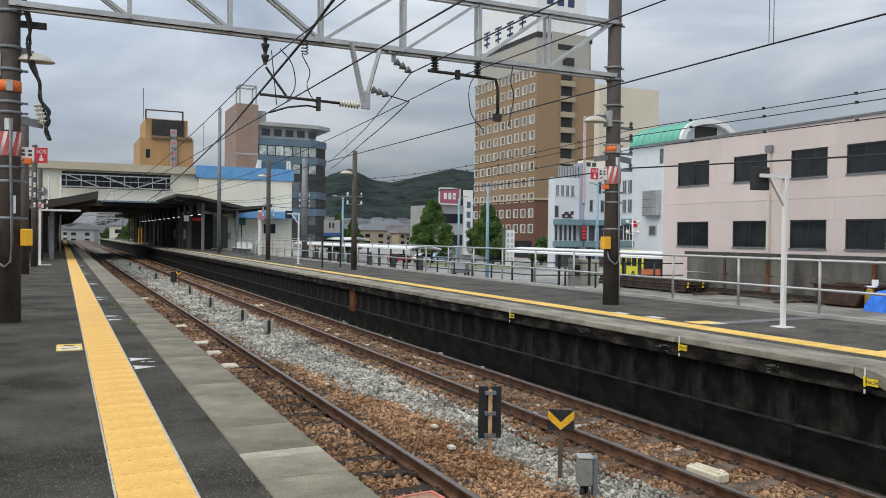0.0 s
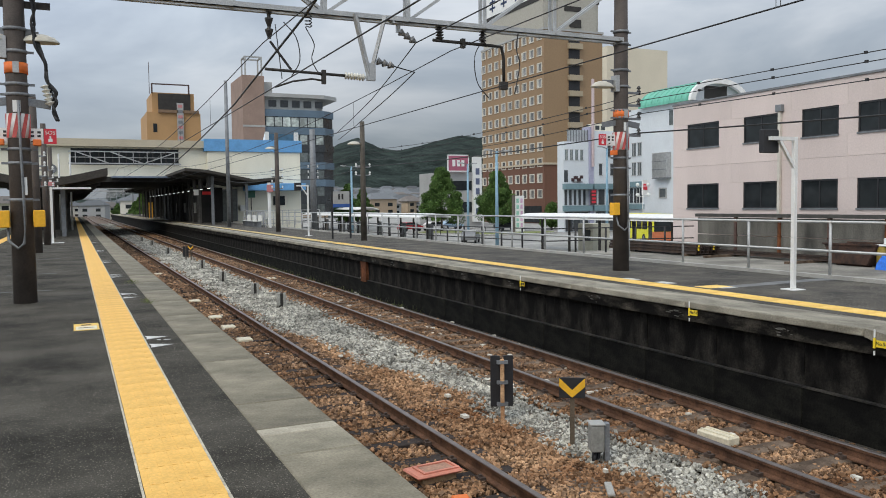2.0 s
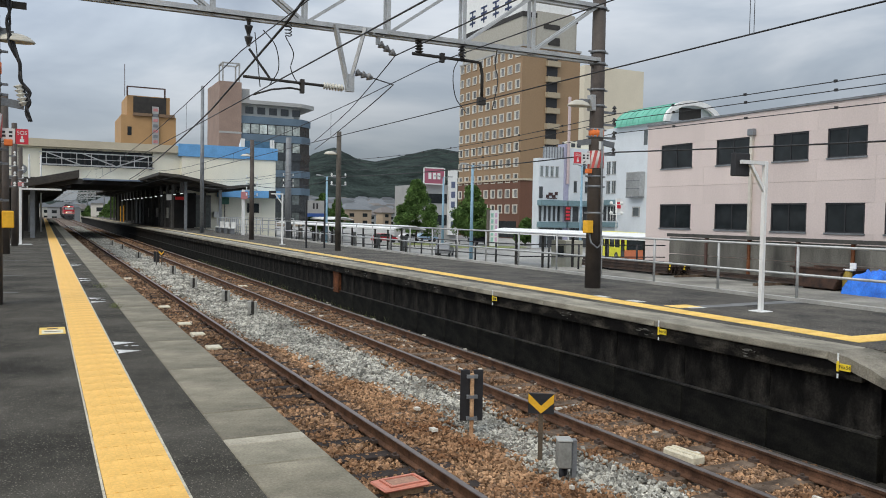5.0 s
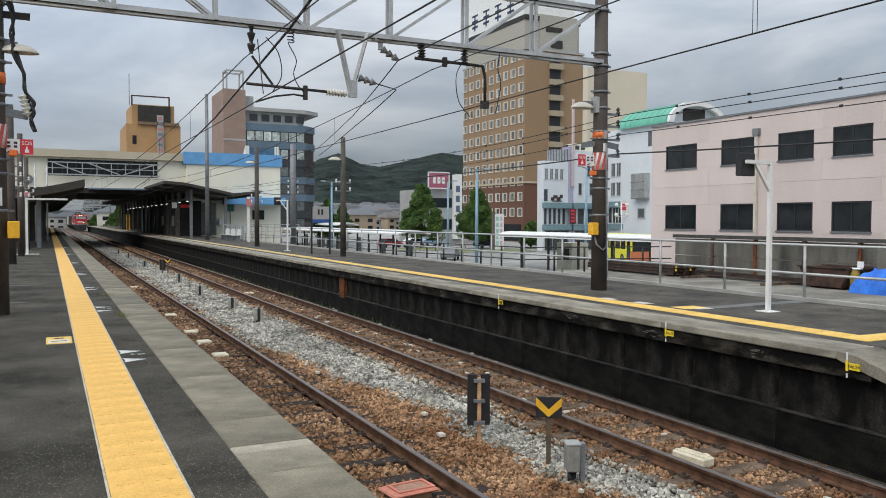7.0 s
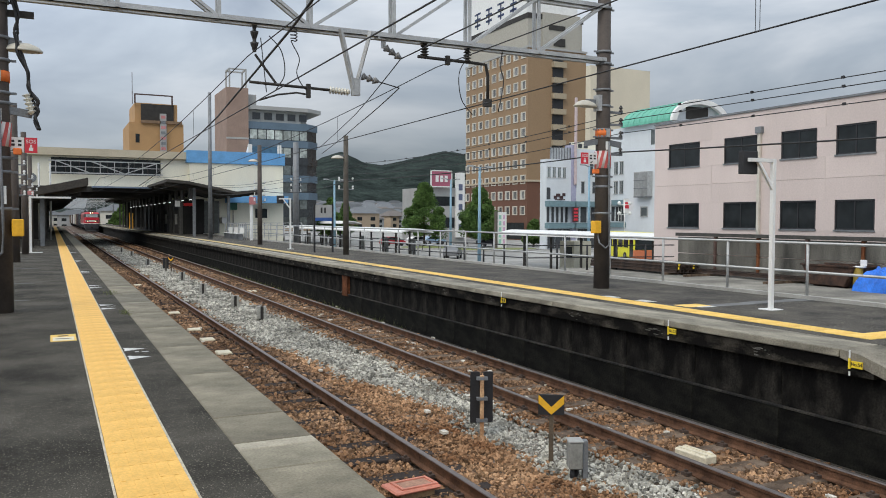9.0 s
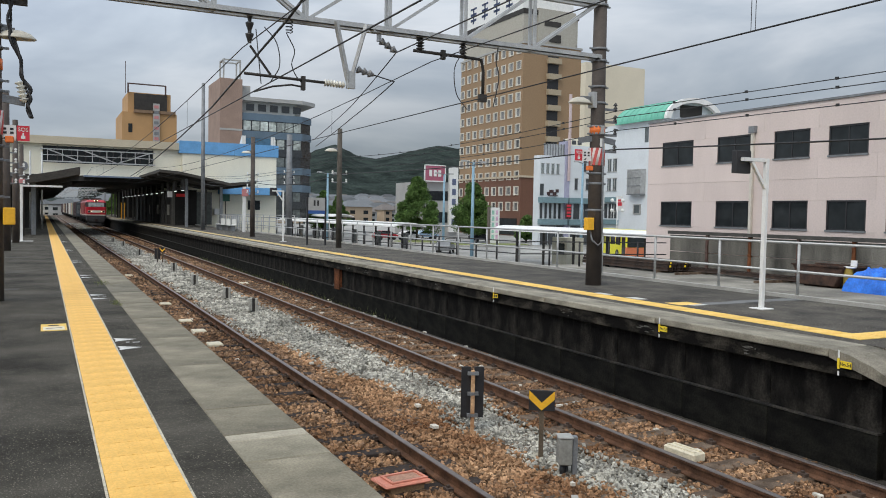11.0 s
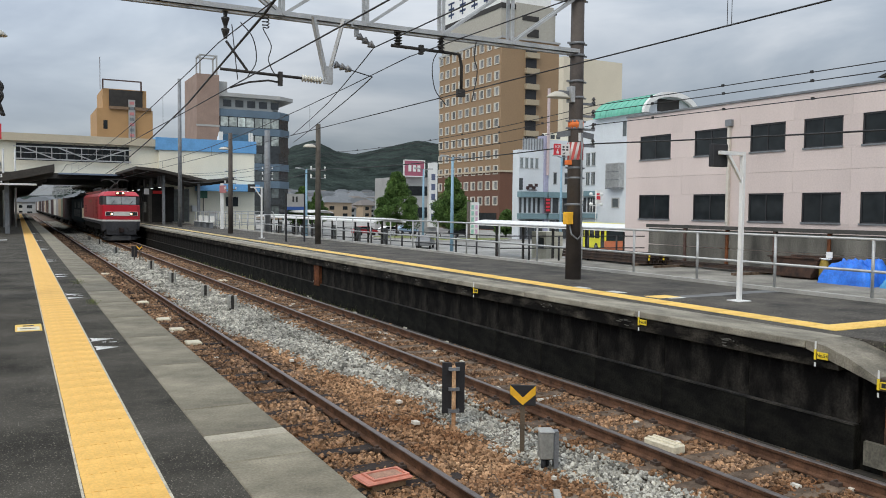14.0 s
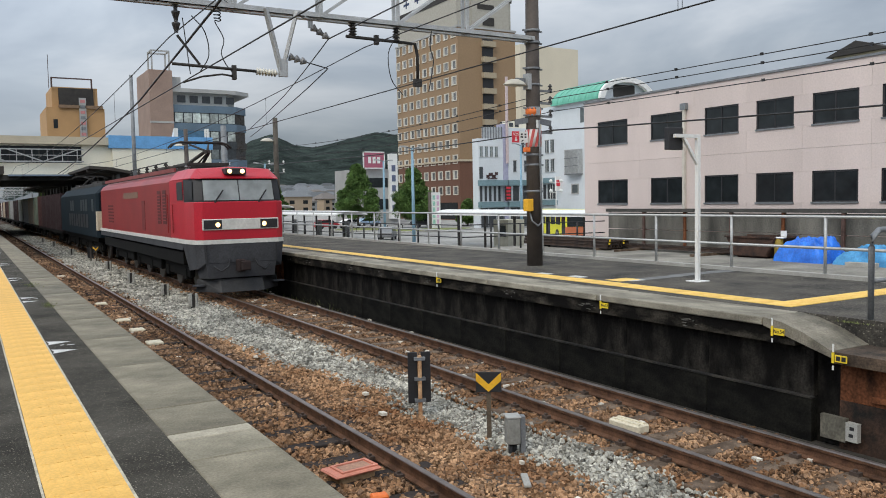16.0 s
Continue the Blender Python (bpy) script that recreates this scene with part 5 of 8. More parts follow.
# ---- station building, bridge and platform roofs ----
def station():
    e = thing("station_bridge", "cream station bridge building with a blue roof edge", "station building", (0, 82, 0))
    for d in ((-16, 0, 4.45, 0.0, 26, 7.25), (9.6, 0, 4.45, 12.2, 26, 7.25), (0, 0, 4.45, 9.6, 26, 5.55), (0.0, 0.2, 7.1, 9.6, 26, 7.25)):
        boxes("wall", [d], CREAM, e, "cream bridge wall")
    boxes("roof_edge", [(-17, -0.5, 7.25, 12.0, 26.5, 7.95)], mat("buff_fascia", (0.50, 0.44, 0.33), 0.8, 0.1, 0.4, 10), e, "buff roof fascia")
    boxes("window_band", [(0.02, 0.25, 5.55, 9.58, 0.35, 7.15)], DARKGLASS, e, "dark strip of bridge windows")
    for i in range(1, 8):
        boxes("mullion", [(0.02 + i * 1.2 - 0.04, 0.15, 5.55, 0.02 + i * 1.2 + 0.04, 0.26, 7.15)], STEELDARK, e)
    t = boxes("service_rail", [(-0.2, -0.5, 6.72, 9.7, -0.42, 6.82), (-0.2, -0.5, 6.2, 9.7, -0.44, 6.26), (-0.2, -0.5, 5.6, 9.7, -0.4, 5.72)], GALV, e, "pale steel service gallery")
    bm = bmesh.new()
    for i in range(8):
        bar(bm, (0.4 + i * 1.25, -0.46, 5.66), (0.4 + i * 1.25, -0.46, 6.8), 0.07)
    for a, b in (((0.4, 6.75), (3.2, 5.7)), ((3.4, 6.75), (6.2, 5.7)), ((9.2, 6.75), (6.4, 5.7))):
        bar(bm, (a[0], -0.5, a[1]), (b[0], -0.5, b[1]), 0.10)
    part("gallery_brace", bm, GALV, e)
    boxes("underside", [(-16, -0.2, 3.95, 12, 26.2, 4.45)], STEELDARK, e, "dark bridge girders")
    boxes("grey_eave", [(3.4, -1.4, 4.30, 8.6, 0.0, 4.44)], mat("blue_grey", (0.16, 0.21, 0.28), 0.6, 0.15), e)
    # taller cream block with blue band at the square's side
    boxes("block_wall", [(12.2, -0.6, -2.8, 21.5, 14, 6.95)], CREAM, e, "pale cream block wall", 0.03)
    boxes("blue_band", [(11.9, -0.75, 6.95, 21.65, 14.2, 8.15)], BLUE_T, e, "bright blue roof band")
    boxes("low_canopy", [(15.6, -2.2, 3.05, 21.6, -0.6, 3.75)], BLUE_T, e, "blue-edged low canopy", 0.02)
    boxes("block_window", [(18.6, -0.66, 1.55, 19.8, -0.6, 2.5)], DARKGLASS, e)
    d = boxes("entrance_door", [(13.3, -0.68, 0.0, 14.9, -0.6, 3.1)], mat("door_glass", (0.10, 0.115, 0.11), 0.2, 0.2), e, "glazed entrance door")
    boxes("door_frame", [(13.2, -0.74, 0.0, 13.3, -0.6, 3.2), (14.9, -0.74, 0.0, 15.0, -0.6, 3.2), (13.3, -0.74, 3.1, 14.9, -0.6, 3.2), (14.06, -0.73, 0.0, 14.14, -0.68, 3.1)], GALV_D, d)
    g = boxes("hanging_sign", [(15.9, -1.0, 2.35, 16.7, -0.9, 3.05)], mat("sign_green", (0.03, 0.13, 0.085), 0.5, 0.15), e, "dark green hanging sign")
    boxes("sign_post", [(16.26, -0.97, 0.0, 16.34, -0.91, 2.35)], STEELDARK, g)
    for d in ((15.2, -1.0, 1.0, 15.7, -0.6, 1.6), (16.9, -0.9, 0.2, 17.7, -0.6, 0.9)):
        boxes("wall_unit", [d], WHITE, e, "white wall unit", 0.02)
    for sx in (17.9, 20.9):
        bm = bmesh.new()
        extrude(bm, [(-0.7, 8.15), (-0.7, 9.0), (0.4, 8.15)], "x", sx, sx + 0.4)
        part("roof_fin", bm, WHITE, e)
    boxes("roof_light", [(18.3, -0.5, 8.15, 20.9, 0.8, 8.8)], mat("blue_glass", (0.06, 0.14, 0.22), 0.15, 0.2), e)
    bm = bmesh.new()
    cyl(bm, (-1.6, -0.15, 5.15), (-1.6, 0.02, 5.15), 0.42, n=16)
    part("vent", bm, GALV_D, e)
    return e


station()


def canopy(name, prof, thick, y0, y1, label, posts, beams):
    e = thing(name, label, "platform roof")
    bm = bmesh.new()
    extrude(bm, prof + [(x, z - thick) for x, z in prof[::-1]], "y", y0, y1)
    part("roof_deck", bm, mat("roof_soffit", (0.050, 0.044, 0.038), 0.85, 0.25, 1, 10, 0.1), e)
    for i in range(beams):
        y = y0 + 1.5 + i * (y1 - y0 - 3) / (beams - 1)
        bm = bmesh.new()
        extrude(bm, [(x, z - thick) for x, z in prof] + [(x, z - thick - 0.22) for x, z in prof[::-1]], "y", y - 0.1, y + 0.1)
        part("beam", bm, STEELDARK, e)
        for px, pz in posts:
            # posts behind the first take a darker colour for the roof's shade
            boxes("post", [(px - 0.11, y - 0.11, 0.0, px + 0.11, y + 0.11, pz)], GALV_D if i == 0 else mat("post_roof_shade", (0.075, 0.072, 0.066), 0.8, 0.2, 2, 20, 0.1), e)
    return e


can = canopy("platform_roof", [(8.3, 4.62), (9.9, 4.50), (11.7, 4.15), (13.8, 3.72), (16.0, 3.95)], 0.22, 67, 150, "dark steel roof over the far platform", [(10.6, 4.0), (13.4, 3.4)], 12)
canopy("platform_roof", [(1.75, 3.62), (0.4, 3.30), (-1.3, 2.95), (-3.0, 3.25), (-4.5, 3.62)], 0.40, 46, 150, "dark butterfly roof over the island platform", [(-0.45, 2.9)], 10)
TUBE_ON = mat("tube_light", (0.95, 0.98, 1.0), 0.4, 0.0, 1, 1, 0.0, emit=1.5)
for i in range(14):
    e = thing("tube_lamp", "lit fluorescent tube under the platform roof", "lamp", (10.3, 68.5 + i * 4.2, 2.98), "platform tube lamps")
    boxes("tube", [(-0.025, -0.6, 0.02, 0.025, 0.6, 0.06)], TUBE_ON, e)
    boxes("fitting", [(-0.08, -0.65, 0.06, 0.08, 0.65, 0.95)], STEELDARK, e)
e = thing("stair_enclosure", "dark enclosed stairway under the platform roof", "stairs")
# near-black colour puts the shade under the roof into these walls
SHADE = mat("roof_shade_panel", (0.013, 0.012, 0.011), 0.85, 0.4, 1, 12, 0.2)
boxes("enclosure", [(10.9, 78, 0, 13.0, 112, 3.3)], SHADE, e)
for k in range(9):
    boxes("pillar", [(10.74, 78.4 + 4.1 * k, 0, 10.90, 78.6 + 4.1 * k, 3.3)], mat("pillar_grey", (0.085, 0.082, 0.075), 0.8, 0.25, 2, 20, 0.2), e)
for y in (80.5, 88.2, 95.0):
    boxes("notice_board", [(10.82, y, 0.9, 10.90, y + 1.3, 1.9)], mat("notice_pale", (0.20, 0.20, 0.18), 0.6, 0.2, 3, 20, 0.05), e, "pale notice board")
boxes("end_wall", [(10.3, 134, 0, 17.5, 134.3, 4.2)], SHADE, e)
boxes("lit_sign", [(10.95, 76.6, 2.62, 11.95, 76.75, 2.90)], mat("led_red", (0.5, 0.02, 0.02), 0.5, 0.1, emit=0.10), e, "dim red departure sign")
boxes("white_panel", [(9.6, 72.2, 2.5, 10.0, 72.3, 3.0)], WHITE, e)
e = thing("waiting_room", "dark waiting room on the island platform", "shelter")
boxes("room", [(-3.6, 63, 0, -0.75, 80, 2.7)], STEELDARK, e)
boxes("panel", [(-1.9, 62.9, 0.1, -1.2, 63.0, 1.9)], mat("panel_grey", (0.16, 0.18, 0.17), 0.6, 0.2), e)
boxes("yellow_post", [(9.6, 118, 0, 9.72, 118.1, 2.2), (10.0, 118, 0, 10.12, 118.1, 2.2)], YBOX, thing("yellow_gate_posts", "yellow posts under the platform roof", "post"))
for px in (-0.75, -0.05):
    e = thing("white_pipe_post", "slender pale pipe post by the platform roof", "post", (px, 60.5, 0), "pale roof posts")
    bm = bmesh.new()
    cyl(bm, (0, 0, 0), (0, 0, 5.2), 0.06, n=10)
    part("pipe", bm, GALV, e)
e = thing("side_hut", "pale hut seen beyond the island platform", "building", (-14, 92, -1.3))
boxes("wall", [(-5, 0, 0, 5, 8, 4.2)], GREYWALL, e)
boxes("roof", [(-5.4, -0.4, 4.2, 5.4, 8.4, 4.5)], SLATE, e)
boxes("bank", [(-30, 40, -1.6, -6.5, 600, -1.05)], GRASS, tagged(new("grass_bank"), "weedy bank beyond the tracks", "", "", "structure"))


# far gantries beyond the bridge
def far_gantry(y):
    e = thing("far_gantry", "grey lattice gantry far down the line", "gantry", (0, y, 0), "far gantries")
    for x in (-6.5, 14.5):
        boxes("post", [(x - 0.15, -0.15, -1.5, x + 0.15, 0.15, 7.2)], GALV_D, e)
    boxes("chord", [(-6.5, -0.06, 5.0, 14.5, 0.06, 5.16), (-6.5, -0.06, 6.0, 14.5, 0.06, 6.14)], GALV, e)
    bm = bmesh.new()
    for i in range(14):
        a = -6.5 + 1.5 * i
        bar(bm, (a, 0, 5.08), (a + 0.75, 0, 6.05), 0.09)
        bar(bm, (a + 0.75, 0, 6.05), (a + 1.5, 0, 5.08), 0.09)
    part("lattice", bm, GALV, e)


for y in (112, 135, 160, 190, 225, 265, 310, 360):
    far_gantry(y)


# ---- buildings round the square ----
def pink_building():
    e = thing("pink_building", "pale pink panelled three-storey building with dark windows", "building", (29.4, 0, -1.0))
    boxes("core", [(0.12, -12, -1.8, 14, 33.85, 7.4)], GREYWALL, e)
    cols = [(32.88, 30.62), (29.0, 26.88), (25.62, 23.74), (22.82, 21.0), (20.15, 18.2), (17.3, 15.5), (14.7, 12.8), (11.9, 10.0), (9.0, 7.1)]
    rows = [(2.10, 3.36), (5.22, 6.46)]
    # facade panels between and around the windows
    edges = [33.96]
    for a, b in cols:
        edges += [a, b]
    edges.append(-12.0)
    bands = [(-1.8, 2.10), (3.36, 5.22), (6.46, 7.55)]
    for z0, z1 in bands:
        zs = [z0, (z0 + z1) / 2, z1] if z1 - z0 > 1.3 else [z0, z1]
        for za, zb in zip(zs, zs[1:]):
            ys = [33.96, 29.8, 26.2, 23.3, 20.6, 17.7, 15.1, 12.3, 9.5, 6, 2, -3, -8, -12]
            for ya, yb in zip(ys, ys[1:]):
                boxes("panel", [(0.0, yb + 0.003, za + 0.005, 0.12, ya - 0.003, zb - 0.005)], PINK, e)
    for z0, z1 in rows:
        prev = 33.96
        for a, b in cols + [(-12.0, -12.0)]:
            boxes("panel", [(0.0, a + 0.003, z0 - 0.003, 0.12, prev - 0.003, z1 + 0.003)], PINK, e)
            if b > -12:
                w = boxes("window", [(0.05, b, z0, 0.09, a, z1)], DARKGLASS, e, "dark glazed window")
                boxes("frame", [(0.02, b, z0, 0.10, b + 0.07, z1), (0.02, a - 0.07, z0, 0.10, a, z1), (0.02, b, z1 - 0.07, 0.10, a, z1), (0.02, b, z0, 0.10, a, z0 + 0.07), (0.03, (a + b) / 2 - 0.03, z0, 0.10, (a + b) / 2 + 0.03, z1)], BLACK, w)
                boxes("sill", [(-0.05, b - 0.03, z0 - 0.05, 0.04, a + 0.03, z0 + 0.02)], GALV_D, w)
            prev = b
    boxes("coping", [(-0.06, -12, 7.55, 14.1, 33.98, 7.64)], GALV_D, e)
    b = boxes("downpipe", [(-0.14, 26.70, -1.0, -0.02, 26.84, 6.55)], mat("pipe_cream", (0.58, 0.54, 0.47), 0.6, 0.1), e)
    boxes("hopper", [(-0.2, 26.6, 6.5, 0.0, 26.94, 6.8)], GALV_D, b)
    boxes("roof_house", [(1.5, 15.2, 7.6, 5.0, 20.3, 8.0)], mat("roof_house", (0.40, 0.36, 0.24), 0.8, 0.15), e)
    bm = bmesh.new()
    extrude(bm, [(17.8, 8.0), (19.2, 8.5), (20.5, 8.0)], "x", 1.3, 5.0)
    part("roof_house_cap", bm, STEELDARK, e)
    return e


pink_building()
e = thing("yard_wall", "grey weathered concrete panel wall with rusty posts", "wall", (28.6, 0, -1.0))
WALLP = mat("yard_panel", (0.066, 0.063, 0.054), 0.9, 0.36, 0.8, 20, 0.3, col2=(0.140, 0.132, 0.113), stretch=(1, 1, 0.25), rnd=0.12)
for i in range(13):
    y1 = 31.2 - i * 2.6
    for k in range(2):
        boxes("panel", [(0, y1 - 2.5, 0.02 + 0.84 * k, 0.07, y1, 0.82 + 0.84 * k)], WALLP, e)
    boxes("post", [(-0.08, y1 - 2.62, 0, 0.08, y1 - 2.49, 1.72)], RUSTWALL if i % 2 else mat("old_rust", (0.09, 0.05, 0.04), 0.85, 0.3, 3, 20, 0.2), e)
boxes("cap", [(-0.1, -2.8, 1.70, 0.14, 31.3, 1.86)], mat("dark_cap", (0.06, 0.058, 0.052), 0.9, 0.3), e)


def rail_stack():
    e = thing("rail_stack", "stack of dark rusty rails with yellow painted ends", "rails", (25.9, 0, -1.0))
    old = mat("stacked_rail", (0.020, 0.013, 0.010), 0.85, 0.35, 4, 40, 0.3, col2=(0.044, 0.026, 0.018), rnd=0.3)
    bm = bmesh.new()
    extrude(bm, [(-0.06, 0), (0.06, 0), (0.02, 0.03), (0.02, 0.10), (0.035, 0.14), (-0.035, 0.14), (-0.02, 0.10), (-0.02, 0.03)], "y", 0, 6.4)
    me = mesh(bm, old)
    for k in range(3):
        for i in range(7):
            piece("rail", me, e, (-0.6 + 0.22 * i + 0.03 * k, 27.6 + 0.1 * RNG.random(), 0.10 + 0.15 * k))
    bm = bmesh.new()
    extrude(bm, [(-0.06, 0), (0.06, 0), (0.02, 0.03), (0.02, 0.10), (0.035, 0.14), (-0.035, 0.14), (-0.02, 0.10), (-0.02, 0.03)], "y", 0, 9.0)
    me = mesh(bm, old)
    for i in range(5):
        piece("rail", me, e, (0.6 + 0.2 * i, 21.6 + 0.2 * RNG.random(), 0.10))
    for k in (1, 2):
        for q in (0, 4):
            boxes("painted_end", [(-0.63 + 0.22 * q + 0.03 * k, 27.56, 0.12 + 0.15 * k, -0.57 + 0.22 * q + 0.03 * k, 27.60, 0.22 + 0.15 * k)], SIGNY, e)
    for y in (28.2, 33.0, 22.4, 26.8):
        boxes("bearer", [(-0.9, y, 0, 1.9, y + 0.14, 0.10)], TIE, e)


rail_stack()


def heap(name, label, category, at, sx, sy, h, material, seed, n=26, sharp=0.5):
    """A draped pile: a folded sheet over rounded bulk."""
    e = thing(name, label, category, at)
    bm = bmesh.new()
    g = []
    for i in range(n):
        row = []
        for j in range(n):
            u, v = i / (n - 1) * 2 - 1, j / (n - 1) * 2 - 1
            d = max(abs(u), abs(v))
            z = h * max(0.0, 1 - d ** 4) * (0.75 + 0.35 * noise.noise((u * 1.4 + seed, v * 1.4, 1)))
            z += sharp * 0.12 * noise.noise((u * 6 + seed, v * 6, 3)) * (1 - d ** 8)
            k = 1 + 0.06 * noise.noise((u * 3, v * 3 + seed, 9))
            row.append(bm.verts.new((u * sx * k, v * sy * k, max(0.0, z))))
        g.append(row)
    for i in range(n - 1):
        for j in range(n - 1):
            bm.faces.new([g[i][j], g[i + 1][j], g[i + 1][j + 1], g[i][j + 1]]).smooth = False
    part("sheet", bm, material, e)
    return e


heap("blue_tarp", "bright blue tarpaulin over a pile in the yard", "tarpaulin", (26.3, 18.05, -1.0), 0.75, 1.05, 1.15, TARP, 2, 34, 1.3)
heap("pale_tarp", "faded blue tarpaulin over a low pile", "tarpaulin", (26.5, 15.6, -1.0), 0.8, 1.25, 0.78, TARP2, 8, 34, 1.2)
e = thing("steel_skip", "dark brown steel skip standing in the yard", "skip", (26.2, 0, -1.0))
SKIP = mat("skip_brown", (0.030, 0.017, 0.012), 0.85, 0.4, 3, 30, 0.2, col2=(0.060, 0.030, 0.019))
bm = bmesh.new()
extrude(bm, [(19.85, 0.06), (21.35, 0.06), (21.72, 0.78), (21.66, 0.78), (21.30, 0.12), (19.90, 0.12), (19.52, 0.78), (19.46, 0.78)], "x", 0, 1.3)
extrude(bm, [(19.87, 0.08), (21.33, 0.08), (21.69, 0.78), (19.49, 0.78)], "x", -0.03, 0.0)
extrude(bm, [(19.87, 0.08), (21.33, 0.08), (21.69, 0.78), (19.49, 0.78)], "x", 1.3, 1.33)
part("trough", bm, SKIP, e)
boxes("rim", [(-0.08, 19.42, 0.78, 0.0, 21.76, 0.84), (1.30, 19.42, 0.78, 1.38, 21.76, 0.84)], SKIP, e)
boxes("skid", [(0.15, 19.9, 0, 0.30, 21.3, 0.06), (1.0, 19.9, 0, 1.15, 21.3, 0.06)], SKIP, e)
e = thing("yellow_drum", "yellow and white object beside the tarpaulin", "drum", (26.4, 19.45, -1.0), rz=20)
bm = bmesh.new()
cyl(bm, (0, 0, 0), (0, 0, 0.78), 0.17, 0.16, n=16)
part("barrel", bm, mat("drum_yellow", (0.26, 0.18, 0.025), 0.7, 0.3, 3, 30, 0.1), e)
boxes("cover", [(-0.18, -0.24, 0.78, 0.18, 0.18, 0.84)], WHITE, e, "", 0.03)
boxes("board", [(-0.06, -0.30, 0.86, -0.02, -0.08, 1.08)], WHITE, e)
e = thing("timber_block", "pale timber lying before the tarpaulin", "timber", (25.3, 15.5, -1.0), rz=8)
boxes("beam", [(-0.12, -0.5, 0, 0.12, 0.5, 0.16)], CONC_P, e, "", 0.01)


def hotel():
    e = thing("hotel_tower", "tall tan tiled hotel tower with white-framed windows", "building", (87.1, 139, -2.8))
    boxes("tower_wall", [(0, 0, 12.4, 14.3, 26.8, 39.2)], HOTEL, e)
    boxes("base_wall", [(-0.05, -0.05, 0, 14.35, 26.85, 12.0)], HOTEL_R, e, "red-brown tiled base")
    boxes("cornice", [(-0.3, -0.3, 12.0, 14.6, 27.1, 12.4)], mat("buff_line", (0.45, 0.38, 0.28), 0.8, 0.1), e)
    boxes("entrance", [(-0.12, 1.0, 0.2, 0.02, 25, 3.6)], DARKGLASS, e)
    boxes("crown_wall", [(0.1, 0.4, 39.2, 13.5, 26.0, 45.2)], mat("crown_grey", (0.38, 0.36, 0.31), 0.85, 0.08), e, "grey top storeys")
    boxes("crown_line", [(-0.2, -0.2, 39.1, 14.5, 27, 39.5)], GREYWALL, e)
    boxes("machine_house", [(3.5, 0.1, 39.2, 12.8, 20, 46.6)], mat("crown_grey", (0.38, 0.36, 0.31)), e)
    boxes("roof_line", [(0, 0.2, 45.2, 13.7, 26.2, 46.2)], STEELDARK, e)
    s = boxes("sign_board", [(0.6, 1.4, 46.4, 0.9, 25.5, 55.5), (0.9, 1.4, 46.6, 13.0, 1.7, 56.5)], WHITE, e, "large white rooftop sign")
    blue = mat("sign_ink", (0.03, 0.05, 0.12), 0.6, 0.1)
    for i in range(4):
        y = 22.5 - i * 5.2
        boxes("writing_bar", [(0.54, y - 1.3, 48.0, 0.6, y + 1.3, 48.5), (0.54, y - 1.3, 49.3, 0.6, y + 1.3, 49.8), (0.54, y - 0.25, 47.4, 0.6, y + 0.25, 51.0), (0.54, y - 1.4, 50.6, 0.6, y + 1.4, 51.0)], blue, s)
    boxes("writing_bar", [(3.0 + 2.6 * i, 1.34, 52.5, 4.6 + 2.6 * i, 1.4, 54.2) for i in range(3)], blue, s)
    fb = bmesh.new()
    for d in ((-0.10, -0.97, -0.93, 0.06, -0.77, 0.93), (-0.10, 0.77, -0.93, 0.06, 0.97, 0.93), (-0.10, -0.77, 0.74, 0.06, 0.77, 0.93), (-0.12, -0.77, -0.93, 0.06, 0.77, -0.74)):
        box(fb, *d)
    fme = mesh(fb, mat("window_white", (0.58, 0.54, 0.46), 0.7, 0.05))
    pb, qb = bmesh.new(), bmesh.new()
    box(pb, -0.03, -0.77, -0.74, 0.05, 0.30, 0.74)
    box(qb, -0.035, 0.30, -0.74, 0.05, 0.77, 0.74)
    pme = mesh(pb, mat("hotel_glass", (0.13, 0.13, 0.125), 0.12, 0.3, 0.2, 1, 0.0, rnd=0.6))
    qme = mesh(qb, mat("hotel_curtain", (0.40, 0.39, 0.35), 0.5, 0.2, 0.2, 1, 0.0, rnd=0.4))
    for r in range(11):
        for c in range(9):
            z = 38.1 - r * 3.2
            w = piece("window", fme, e, (0.0 if z > 12.4 else -0.05, 1.6 + c * 3.03, z))
            piece("pane", pme, w, (0, 0, 0))
            piece("curtained_pane", qme, w, (0, 0, 0))
    # balcony column on the side
    boxes("shaft", [(5.6, -0.02, 13.0, 9.4, 0.3, 38.6)], HOTEL, e)
    db = bmesh.new()
    box(db, -1.35, -0.06, 0.15, 1.35, 0.04, 2.25)
    dme = mesh(db, BLACK)
    bb = bmesh.new()
    box(bb, -1.6, -0.9, -0.95, 1.6, -0.78, 0.16)
    box(bb, -1.6, -0.78, -0.95, 1.6, 0.0, -0.80)
    box(bb, -1.6, -0.78, -0.80, -1.48, 0.0, 0.16)
    box(bb, 1.48, -0.78, -0.80, 1.6, 0.0, 0.16)
    bme = mesh(bb, mat("balcony_buff", (0.36, 0.30, 0.21), 0.8, 0.08))
    for r in range(8):
        z = 36.6 - r * 3.2
        piece("opening", dme, e, (7.25, 0, z))
        piece("balcony", bme, e, (7.25, 0, z - 0.1))
    for r in range(9):
        boxes("parapet_post", [(0.4 + 1.6 * r, 0.25, 39.5, 0.52 + 1.6 * r, 0.37, 40.4)], GREYWALL, e)
    boxes("side_window", [(6.2, -0.1, 40.0, 9.0, 0.3, 41.6), (5.0, -0.05, 43.2, 9, 0.3, 44.2)], STEELDARK, e)
    return e


hotel()


